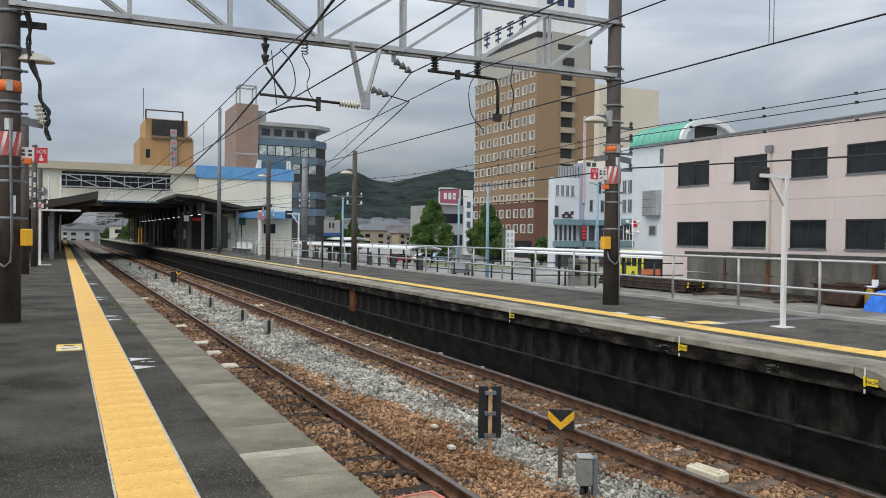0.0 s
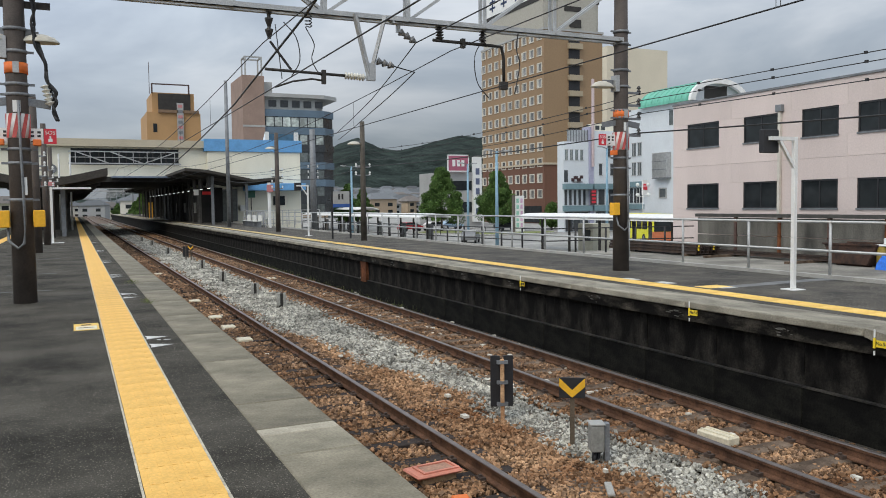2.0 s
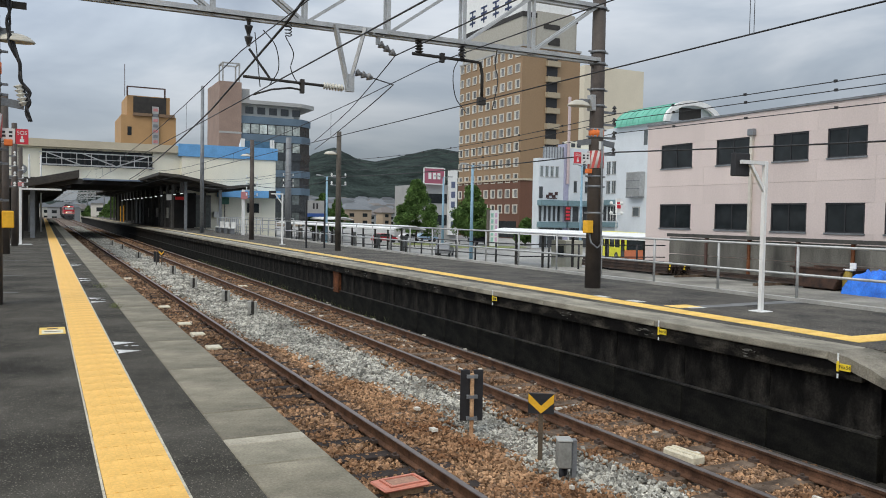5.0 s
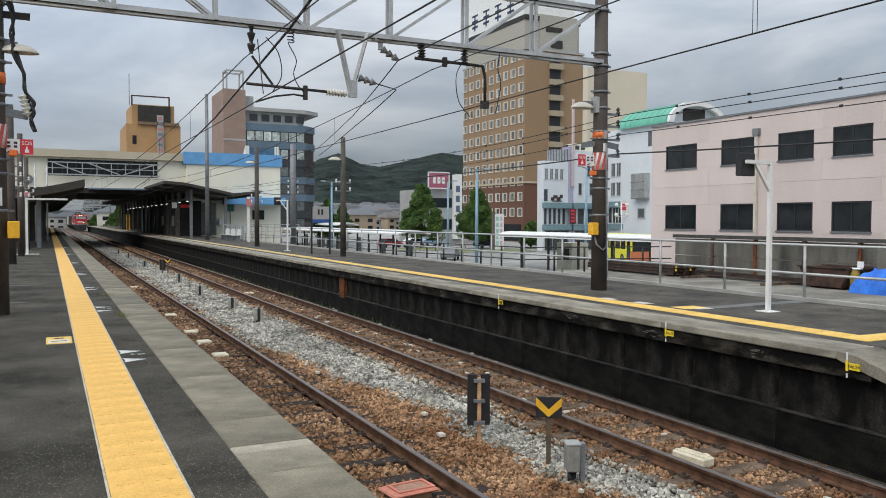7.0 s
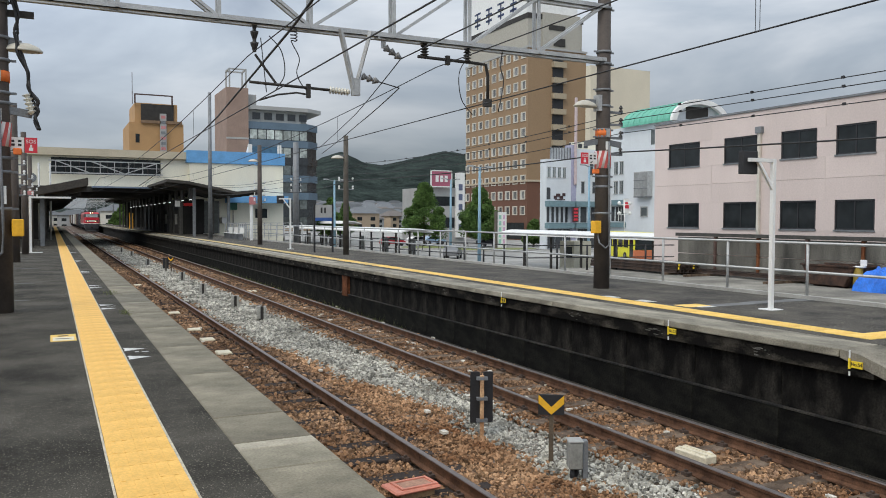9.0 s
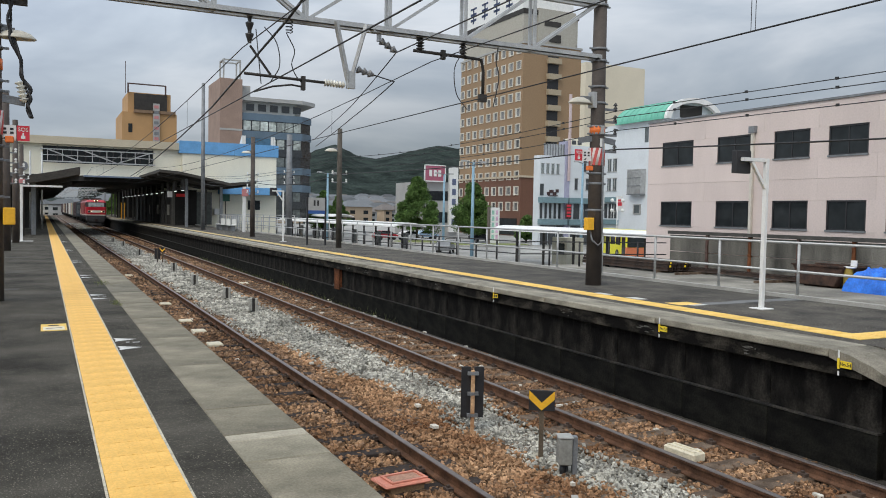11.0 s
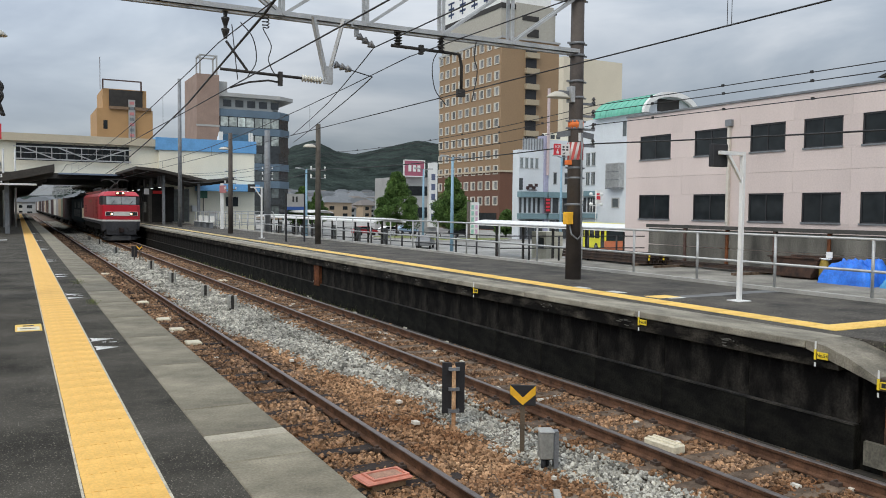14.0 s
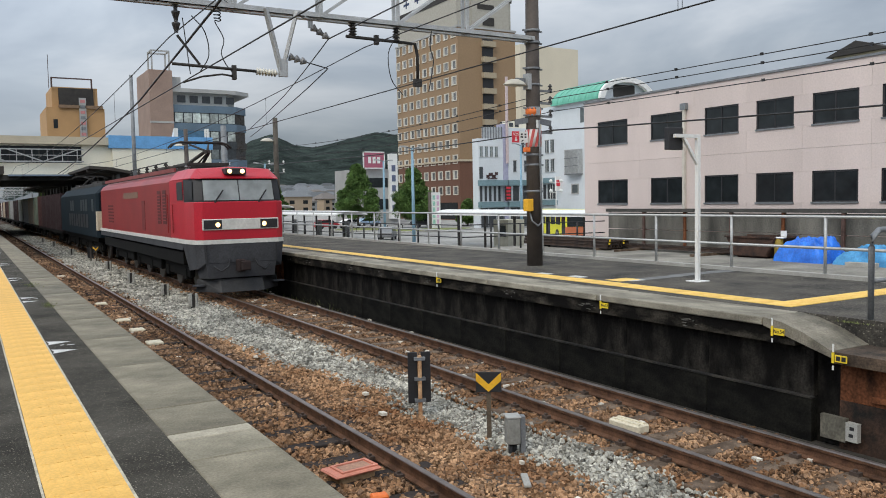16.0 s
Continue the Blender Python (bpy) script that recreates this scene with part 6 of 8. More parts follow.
def band_building():
    e = thing("office_building", "office block with blue-grey bands and a brick stair tower", "building", (0, 130, -2.8))
    BAND, GL, DK = mat("band_bluegrey", (0.10, 0.15, 0.20), 0.5, 0.12, 0.4, 6), mat("office_glass", (0.38, 0.42, 0.40), 0.15, 0.35, 0.5, 2, 0.0, rnd=0.25), mat("office_dark", (0.035, 0.04, 0.045), 0.15, 0.3)
    BRK = mat("office_brick", (0.29, 0.205, 0.165), 0.85, 0.1, 0.5, 6)
    boxes("tower", [(25.2, 0, 0, 28.7, 10, 25.2)], BRK, e, "brick stair tower")
    for z in (8, 11, 14, 17):
        boxes("tower_line", [(25.15, -0.05, z, 28.75, 0.0, z + 0.3)], GREYWALL, e)
    for x in (25.8, 28.4):
        for y in (0.4, 3.2):
            boxes("cage_post", [(x - 0.11, y - 0.11, 25.2, x + 0.11, y + 0.11, 28.3)], GREYWALL, e)
    for y in (0.4, 3.2):
        boxes("cage_rail", [(25.9, y - 0.1, 28.08, 28.3, y + 0.1, 28.3)], GREYWALL, e)
    for x in (25.8, 28.4):
        boxes("cage_rail", [(x - 0.1, 0.51, 28.08, x + 0.1, 3.09, 28.3)], GREYWALL, e)
    boxes("rooftop_box", [(28.8, 1.0, 21.8, 30.2, 3, 24.4)], GREYWALL, e)

    def slab(name, x1, z0, z1, material, inset=0.0):
        bm = bmesh.new()
        pts = [(28.72, inset + 0.3), (38.7 - inset, inset + 0.3), (x1 - inset, 2.4 + inset * 0.4), (x1 - inset, 14), (28.72, 14)]
        r0, r1 = [bm.verts.new((x, y, z0)) for x, y in pts], [bm.verts.new((x, y, z1)) for x, y in pts]
        for i in range(5):
            bm.faces.new([r0[i], r0[(i + 1) % 5], r1[(i + 1) % 5], r1[i]])
        bm.faces.new(r0[::-1])
        bm.faces.new(r1)
        return part(name, bm, material, e)

    slab("roof_slab", 41.5, 22.0, 22.6, GREYWALL)
    slab("top_floor", 40.1, 20.0, 22.0, mat("top_floor", (0.33, 0.34, 0.33), 0.7, 0.1), 1.0)
    z = 20.0
    for i in range(6):
        slab("band", 40.9, z - 1.15, z, BAND if i % 3 < 2 else DK)
        slab("glazing", 40.9, z - 2.85, z - 1.15, DK, 0.18)
        for k in range(7):
            if (i * 5 + k * 3) % 4 or i == 0:
                boxes("pane", [(29.0 + k * 1.38, 0.40, z - 2.75, 30.2 + k * 1.38, 0.47, z - 1.25)], GL if i < 2 else mat("office_pane", (0.10, 0.115, 0.115), 0.2, 0.3, 0.5, 2, 0.0, rnd=0.5), e)
        z -= 2.85
    for k in range(5):
        boxes("top_window", [(29.6 + k * 1.95, 1.22, 20.5, 30.9 + k * 1.95, 1.3, 21.6)], DK, e)
    return e


band_building()


def tan_building():
    e = thing("tan_building", "tan apartment block with a dark rooftop billboard", "building", (0, 178, -2.8))
    boxes("wall", [(14.7, 0, 0, 25.5, 16, 24.2)], TAN, e)
    boxes("upper_wall", [(15.9, 1, 24.2, 24.4, 14, 28.4)], TAN, e)
    boxes("billboard", [(17.1, 0.6, 24.6, 23.6, 1.0, 28.2)], STEELDARK, e, "dark blank billboard")
    boxes("ledge", [(17.0, -0.5, 24.1, 25.2, 0.6, 24.7)], mat("tan_dark", (0.2, 0.13, 0.08), 0.8, 0.2), e)
    bm = bmesh.new()
    bar(bm, (15.9, 0.5, 28.2), (15.9, 0.5, 30.2), 0.3)
    bar(bm, (23.3, 0.5, 28.2), (23.3, 0.5, 30.2), 0.3)
    bar(bm, (15.8, 0.5, 30.1), (23.4, 0.5, 30.1), 0.25)
    cyl(bm, (15.4, 0.5, 28.0), (15.4, 0.5, 34.6), 0.06, n=6)
    part("roof_frame", bm, mat("frame_rust", (0.08, 0.05, 0.045), 0.8, 0.2), e)
    s = boxes("banner_sign", [(20.7, -0.5, 18, 22.0, -0.2, 26.2)], GREYWALL, e, "tall narrow pale grey sign")
    for i in range(7):
        boxes("writing_bar", [(20.9, -0.55, 18.6 + i * 1.1, 21.8, -0.5, 19.2 + i * 1.1)], GALV_D if i % 2 else mat("pale_red", (0.5, 0.2, 0.2)), s)
    boxes("window", [(15.9, -0.05, 20.0, 16.7, 0.0, 21.8)], DARKGLASS, e)
    return e


tan_building()


def block(name, label, dims, material, at=(0, 0, -2.8), windows=(), roof=None):
    e = thing(name, label, "building", at)
    boxes("wall", [dims], material, e)
    if roof:
        boxes("roof", [(dims[0] - 0.2, dims[1] - 0.2, dims[5], dims[3] + 0.2, dims[4] + 0.2, dims[5] + 0.35)], roof, e)
    for (x0, z0, x1, z1) in windows:
        w = boxes("window", [(x0, dims[1] - 0.03, z0, x1, dims[1] + 0.05, z1)], DARKGLASS, e)
        boxes("frame", [(x0 - 0.12, dims[1] - 0.08, z0 - 0.12, x1 + 0.12, dims[1] - 0.03, z0), (x0 - 0.12, dims[1] - 0.08, z1, x1 + 0.12, dims[1] - 0.03, z1 + 0.1)], GALV_D, w)
    return e


block("cream_tower", "plain cream tower behind the hotel", (137.4, 186, 0, 158.7, 200, 47.9), mat("cream_tower", (0.62, 0.56, 0.44), 0.8, 0.05, 0.1, 3), roof=None)
block("tan_annex", "tan annex beside the hotel", (101.6, 146, 0, 106, 160, 36), HOTEL)
wb = block("white_shop", "white shop building with a grey-green canopy band", (64, 97, 0, 68.3, 98.6, 13.0), WHITEWALL)
wc = block("white_shop", "white three-storey shop building", (69.0, 96.5, 0, 84, 99.0, 14.6), WHITEWALL)
BAND = mat("canopy_green", (0.16, 0.25, 0.28), 0.6, 0.1)
PALEG = mat("window_pale", (0.17, 0.20, 0.205), 0.25, 0.2, 0.6, 4)
DKW = mat("shop_dark", (0.05, 0.055, 0.06), 0.3, 0.2)
boxes("canopy_band", [(63.8, 95.9, 6.15, 68.3, 97.0, 6.95)], BAND, wb, "grey-green canopy band")
boxes("lower_band", [(63.8, 96.0, 3.0, 68.3, 97.0, 3.8)], BAND, wb, "grey-green lower band")
for x in (64.3, 65.65, 67.0):
    boxes("shop_front", [(x, 96.9, 0.1, x + 1.2, 97.02, 2.9)], DKW, wb, "dark ground-floor shopfront")
for i in range(9):
    boxes("shop_front", [(69.2 + i * 1.1, 96.4, 0.1, 70.2 + i * 1.1, 96.52, 2.9)], DKW, wc, "dark ground-floor shopfront")
boxes("canopy_band", [(68.6, 95.9, 6.15, 79.0, 96.5, 6.95)], BAND, wc, "grey-green canopy band")
boxes("lower_band", [(68.6, 95.9, 3.0, 79.0, 96.5, 3.8)], BAND, wc, "grey-green lower band")
for i in range(4):
    x = 64.25 + i * 0.88
    w = boxes("window", [(x, 96.95, 10.4, x + 0.45, 97.03, 11.8)], PALEG, wb)
    boxes("frame", [(x - 0.07, 96.9, 10.3, x + 0.52, 96.97, 10.4), (x - 0.07, 96.9, 11.8, x + 0.52, 96.97, 11.88), (x + 0.2, 96.92, 10.4, x + 0.25, 96.96, 11.8)], GREYWALL, w)
boxes("window", [(64.1, 96.95, 7.2, 64.7, 97.03, 8.9)], DKW, wb)
for i, (x, z, w) in enumerate(((65.3, 7.3, 0.5), (65.7, 7.6, 0.7), (66.3, 7.3, 0.6), (66.8, 7.7, 0.5), (65.5, 7.15, 1.7))):
    boxes("writing_bar", [(x, 96.9, z, x + w, 96.98, z + (0.45 if i < 4 else 0.12))], mat("shop_letter", (0.06, 0.03, 0.03), 0.7), wb)
for i in range(5):
    boxes("shop_window", [(64.15 + i * 0.80, 96.9, 3.9, 64.5 + i * 0.80, 97.02, 6.1)], DKW, wb)
p = boxes("red_panel", [(67.9, 95.85, 3.9, 68.9, 96.0, 6.1)], mat("shop_letter", (0.06, 0.03, 0.03)), wc, "dark panel with red bars")
for i in range(4):
    boxes("red_bar", [(68.05, 95.82, 4.15 + i * 0.5, 68.75, 95.85, 4.45 + i * 0.5)], SIGNRED, p)
for x0, x1 in ((69.7, 70.7), (71.5, 72.3), (72.6, 73.2), (73.9, 74.7), (75.4, 75.9), (76.5, 77.9)):
    boxes("shop_window", [(x0, 96.4, 3.9, x1, 96.52, 6.1)], DKW, wc)
for x, z in ((71.3, 10.9), (69.8, 8.2), (71.8, 8.2), (73.4, 8.2), (73.4, 10.9)):
    w = boxes("window", [(x, 96.44, z, x + 0.5, 96.52, z + 1.6)], DKW, wc)
    boxes("frame", [(x - 0.08, 96.4, z - 0.1, x + 0.58, 96.47, z), (x - 0.08, 96.4, z + 1.6, x + 0.58, 96.47, z + 1.7)], GREYWALL, w)
boxes("wall_stripe", [(68.3, 96.7, 0, 69.0, 98.6, 15.2)], mat("lilac_stripe", (0.36, 0.36, 0.48), 0.7, 0.1), wc, "lilac wall strip")
boxes("mast", [(68.55, 96.3, 9.4, 68.85, 96.6, 22.0)], mat("mast_pink", (0.55, 0.44, 0.44), 0.6, 0.1), wc, "pale pink mast")
h = boxes("penthouse", [(69.2, 97.0, 14.6, 73.0, 98.8, 15.7)], CREAM, wc, "cream rooftop room")
boxes("vent", [(69.5, 96.95, 14.8, 70.2, 97.02, 15.4), (70.5, 96.95, 14.8, 71.2, 97.02, 15.4)], DKW, h)
g = boxes("roof_screen", [(64.8, 97.2, 13.0, 68.3, 97.3, 14.7)], mat("screen_grey", (0.42, 0.44, 0.46), 0.5, 0.15), wb, "pale grey rooftop screen")
for i in range(8):
    boxes("screen_post", [(64.8 + i * 0.48, 97.1, 13.0, 64.9 + i * 0.48, 97.2, 14.8)], GALV_D, g)


def barrel_hall():
    e = thing("barrel_roof_hall", "white hall with a green barrel-vaulted roof and narrow windows", "building", (0, 0, -2.8))
    boxes("wall", [(74.1, 82.4, 0, 82.9, 95.2, 17.5)], WHITEWALL, e)
    bm = bmesh.new()
    outer, inner = [], []
    for i in range(25):
        a = math.pi * i / 24
        outer.append((78.4 + 4.97 * math.cos(a), 17.43 + 2.91 * math.sin(a)))
        inner.append((78.4 + 4.69 * math.cos(a), 17.43 + 2.63 * math.sin(a)))
    extrude(bm, outer + inner[::-1], "y", 81.9, 92.2)
    part("roof_shell", bm, mat("copper_green", (0.13, 0.42, 0.31), 0.55, 0.12, 0.8, 8, 0.1, stretch=(0.3, 3, 0.3)), e, "copper-green barrel roof")
    bm = bmesh.new()
    extrude(bm, inner, "y", 82.4, 92.0)
    part("gable", bm, WHITEWALL, e)
    bm = bmesh.new()
    extrude(bm, [(78.4 + (x - 78.4) * 1.02, 17.43 + (z - 17.43) * 1.03) for x, z in outer] + [(78.4 + (x - 78.4) * 0.86, 17.43 + (z - 17.43) * 0.80) for x, z in outer[::-1]], "y", 81.4, 81.9)
    part("gable_arch", bm, WHITE, e, "white arch on the gable")
    boxes("gable_vent", [(76.5, 82.34, 17.8, 80.4, 82.42, 19.5)], STEELDARK, e)
    for i in range(9):
        bm = bmesh.new()
        rib = [(78.4 + (x - 78.4) * 1.012, 17.43 + (z - 17.43) * 1.02) for x, z in outer]
        extrude(bm, rib + [((x + 0.0), z - 0.03) for x, z in outer[::-1]], "y", 82.2 + i * 1.2, 82.32 + i * 1.2)
        part("roof_rib", bm, MATS["copper_green"], e)
    # narrow windows of the side wall
    GLZ = mat("window_grey", (0.10, 0.115, 0.12), 0.25, 0.2, 0.6, 4)
    for y in (92.3, 93.55):
        for z in (8.1, 10.9):
            w = boxes("window", [(74.04, y, z, 74.12, y + 0.75, z + 1.75)], GLZ, e)
            boxes("window_frame", [(73.98, y - 0.08, z - 0.1, 74.1, y + 0.83, z), (73.98, y - 0.08, z + 1.75, 74.1, y + 0.83, z + 1.85), (73.98, y + 0.33, z, 74.06, y + 0.41, z + 1.75)], GREYWALL, w)
    w = boxes("window", [(74.04, 87.0, 4.85, 74.12, 88.25, 6.0)], GLZ, e)
    boxes("window_frame", [(73.98, 86.85, 4.7, 74.1, 88.4, 4.85), (73.98, 86.85, 6.0, 74.1, 88.4, 6.15), (73.98, 86.85, 4.85, 74.1, 87.0, 6.0), (73.98, 88.25, 4.85, 74.1, 88.4, 6.0)], GREYWALL, w)
    boxes("window", [(74.04, 85.7, 14.6, 74.12, 86.4, 16.6)], GLZ, e)
    for y, w in ((94.2, 0.6), (91.9, 1.9)):
        boxes("shop_window", [(74.0, y, 4.1, 74.12, y + w, 6.2)], mat("shop_glass", (0.05, 0.055, 0.06), 0.3, 0.2), e)
    for y in (92.5, 93.1):
        boxes("mullion", [(73.96, y, 4.1, 74.02, y + 0.1, 6.2)], WHITE, e)
    boxes("canopy_band", [(73.5, 91.5, 6.4, 74.1, 95.2, 7.15)], mat("canopy_green", (0.16, 0.25, 0.28), 0.6, 0.1), e, "grey-green canopy band")
    boxes("lower_band", [(73.7, 91.6, 3.2, 74.1, 95.2, 3.9)], MATS["canopy_green"], e, "grey-green lower band")
    b = boxes("projecting_sign", [(73.2, 90.9, 5.2, 74.1, 91.1, 7.3)], WHITE, e, "white projecting sign with a red patch")
    boxes("red_patch", [(73.3, 90.86, 5.9, 74.0, 90.9, 6.8)], SIGNRED, b)
    g = thing("balcony_cage", "grey louvred cage hung on the white wall", "grille", (74.1, 87.65, 4.6))
    boxes("cage_floor", [(-0.9, -1.6, 0, 0, 1.3, 0.15)], GALV_D, g)
    boxes("cage_roof", [(-0.9, -1.6, 3.45, 0, 1.3, 3.55)], GALV, g)
    for i in range(15):
        boxes("louvre", [(-0.9, -1.6 + i * 0.195, 0.15, -0.78, -1.48 + i * 0.195, 3.45)], GALV, g)
    for z in (1.2, 2.3):
        boxes("rail", [(-0.94, -1.6, z, -0.9, 1.3, z + 0.08)], GALV_D, g)
    for y in (-1.6, 1.2):
        boxes("side_screen", [(-0.8, y, 0.15, 0, y + 0.1, 3.45)], GALV, g)
    l = thing("globe_lamp", "white street lamp with clusters of glass globes", "street lamp", (71.4, 88.6, -2.8))
    bm = bmesh.new()
    cyl(bm, (0, 0, 0), (0, 0, 7.0), 0.09, 0.05, n=8)
    for z in (5.2, 6.6):
        bar(bm, (-0.6, 0.4, z - 0.2), (0.6, -0.4, z - 0.2), 0.07)
    part("post", bm, WHITE, l)
    for z in (5.2, 6.6):
        for s in (-1, 1):
            bm = bmesh.new()
            bmesh.ops.create_uvsphere(bm, u_segments=12, v_segments=8, radius=0.26, matrix=Matrix.Translation((0.6 * s, -0.4 * s, z)))
            part("globe", bm, mat("globe_glass", (0.72, 0.73, 0.70), 0.2, 0.05), l, "white glass globe")
    return e


barrel_hall()
e = thing("sign_building", "grey low building with a pink rooftop billboard", "building", (0, 137, -2.8))
boxes("wall", [(63.8, 0, 0, 71.6, 12, 10.3)], GREYWALL, e)
boxes("window_band", [(64.4, -0.06, 6.8, 69.5, 0, 8.6), (64.4, -0.06, 2.6, 69.5, 0, 4.6)], DARKGLASS, e)
b = boxes("billboard", [(64.2, -1.0, 10.5, 68.3, -0.7, 13.3)], mat("bill_pink", (0.36, 0.10, 0.15), 0.6, 0.1), e, "pink and white billboard")
boxes("billboard_edge", [(64.0, -1.05, 10.3, 68.5, -0.8, 10.5), (64.0, -1.05, 13.3, 68.5, -0.8, 13.5), (64.0, -1.05, 10.3, 64.2, -0.8, 13.5), (68.3, -1.05, 10.3, 68.5, -0.8, 13.5)], WHITE, b)
for i in range(3):
    boxes("writing_bar", [(65.0 + i * 0.95, -1.06, 11.3, 65.6 + i * 0.95, -1.0, 12.5)], WHITE, b)
boxes("vertical_sign", [(69.6, -0.6, 0.8, 71.4, 0.0, 13.2)], WHITE, e, "tall white vertical sign")
for i in range(5):
    boxes("writing_bar", [(70.1, -0.66, 2.2 + 1.9 * i, 70.9, -0.6, 3.4 + 1.9 * i)], mat("sign_ink2", (0.10, 0.12, 0.20), 0.6), e)


# shelters, sign pylon and lamp poles on the square
def shelter(x0, y0, x1, y1, z, label, posts, panels=True):
    e = thing("bus_shelter", label, "shelter", (0, 0, -2.8), "white bus shelters")
    bm = bmesh.new()
    n = 6
    long_y = abs(y1 - y0) > abs(x1 - x0)
    prof = []
    a, b = (x0, x1) if long_y else (y0, y1)
    for i in range(n + 1):
        t = i / n
        prof.append((a + (b - a) * t, z + 0.35 * math.sin(math.pi * t)))
    prof += [(p[0], p[1] - 0.14) for p in prof[::-1]]
    extrude(bm, prof, "y" if long_y else "x", *((y0, y1) if long_y else (x0, x1)))
    part("roof", bm, WHITE, e, "white curved shelter roof")
    for i in range(posts):
        t = (i + 0.5) / posts
        px, py = (x0 + x1) / 2 if long_y else x0 + (x1 - x0) * t, y0 + (y1 - y0) * t if long_y else (y0 + y1) / 2
        boxes("post", [(px - 0.08, py - 0.08, 0, px + 0.08, py + 0.08, z)], STEELDARK, e)
        if panels and i % 2 == 0:
            boxes("side_panel", [(px - 0.04 + 0.3, py - 1.0, 0.3, px + 0.3, py + 1.0, 2.1)], mat("frosted", (0.13, 0.14, 0.14), 0.3, 0.2), e)


shelter(37.6, 43, 40.6, 65, 3.0, "long white-roofed bus shelter", 5, False)
shelter(34.0, 80, 38.0, 128, 2.9, "long white-roofed bus shelter", 12)
shelter(41.5, 122, 45.0, 140, 3.6, "short white-roofed bus shelter", 5)
e = thing("ticket_kiosk", "small beige kiosk beside the shelter", "kiosk", (41.8, 58.6, -2.8))
boxes("wall", [(-0.9, -1.1, 0, 0.9, 1.1, 2.4)], mat("kiosk_beige", (0.42, 0.40, 0.32), 0.7, 0.1), e)
boxes("window", [(-0.93, -0.8, 0.9, -0.9, 0.1, 1.9)], DARKGLASS, e)
e = thing("info_pylon", "tall white information pylon with pastel lettering bars", "sign", (56.6, 97, -2.8))
boxes("panel", [(-0.75, -0.15, 0.3, 0.75, 0.15, 5.3)], WHITE, e)
boxes("side_frame", [(-1.0, -0.25, 0, -0.75, 0.25, 5.4)], mat("pylon_brown", (0.12, 0.10, 0.085), 0.7, 0.2), e)
for i in range(5):
    boxes("writing_bar", [(-0.5, -0.17, 0.9 + i * 0.85, -0.1, -0.15, 1.5 + i * 0.85)], mat("pastel_green", (0.30, 0.55, 0.45), 0.7), e)
    boxes("writing_bar", [(0.15, -0.17, 0.9 + i * 0.85, 0.5, -0.15, 1.5 + i * 0.85)], mat("pastel_pink", (0.62, 0.40, 0.55), 0.7), e)
PALEBLUE = mat("pale_blue_paint", (0.22, 0.36, 0.46), 0.55, 0.12)
for x, y, h, arm in ((39.3, 71.8, 9.6, 0), (49.9, 99.5, 9.8, 1), (60.5, 82, 11.0, 0), (34.5, 104, 9.5, 1)):
    e = thing("street_lamp", "pale blue painted street lamp pole", "lamp post", (x, y, -2.8), "pale blue lamp poles")
    bm = bmesh.new()
    cyl(bm, (0, 0, 0), (0, 0, h), 0.19, 0.12, n=10)
    part("pole", bm, PALEBLUE, e)
    bm = bmesh.new()
    bar(bm, (0, 0, h - 0.1), (-1.2, -0.4, h + 0.1), 0.1)
    bar(bm, (0, 0, h - 0.1), (1.2, 0.4, h + 0.1), 0.1)
    part("arm", bm, GALV_D, e)
    boxes("lamp_head", [(-1.6, -0.6, h, -1.0, -0.25, h + 0.16), (1.0, 0.25, h, 1.6, 0.6, h + 0.16)], GALV, e)


# bus, cars
def bus():
    e = thing("city_bus", "yellow city bus with an orange front", "bus", (52.4, 63.4, -2.8), rz=-18.1)
    YB, OB = mat("bus_yellow", (0.70, 0.66, 0.03), 0.4, 0.06), mat("bus_orange", (0.50, 0.15, 0.065), 0.4, 0.06)
    boxes("body", [(0, 1.4, 0.35, 2.4, 10.6, 3.0)], YB, e, "", 0.06)
    boxes("front", [(-0.01, 0, 0.32, 2.41, 1.4, 1.25)], OB, e, "orange lower front", 0.06)
    boxes("front_upper", [(0.0, 0.05, 1.25, 2.4, 1.4, 3.0)], YB, e, "", 0.05)
    boxes("windscreen", [(0.1, 0.0, 1.28, 2.3, 0.05, 2.75)], DARKGLASS, e)
    boxes("destination_sign", [(0.4, -0.01, 2.76, 2.0, 0.05, 2.95)], BLACK, e)
    for i in range(5):
        boxes("side_window", [(-0.02, 1.7 + i * 1.55, 1.45, 0.02, 3.0 + i * 1.55, 2.55)], DARKGLASS, e)
    boxes("door", [(-0.025, 0.35, 0.5, 0.02, 1.3, 2.6)], DARKGLASS, e)
    for y in (2.6, 8.2):
        for x in (0.0, 2.18):
            bm = bmesh.new()
            cyl(bm, (x - 0.03, y, 0.48), (x + 0.25, y, 0.48), 0.48, n=18)
            w = part("wheel", bm, BLACK, e)
            bm = bmesh.new()
            cyl(bm, (x - 0.05, y, 0.48), (x - 0.02, y, 0.48), 0.26, n=12)
            part("rim", bm, GALV_D, w)


bus()


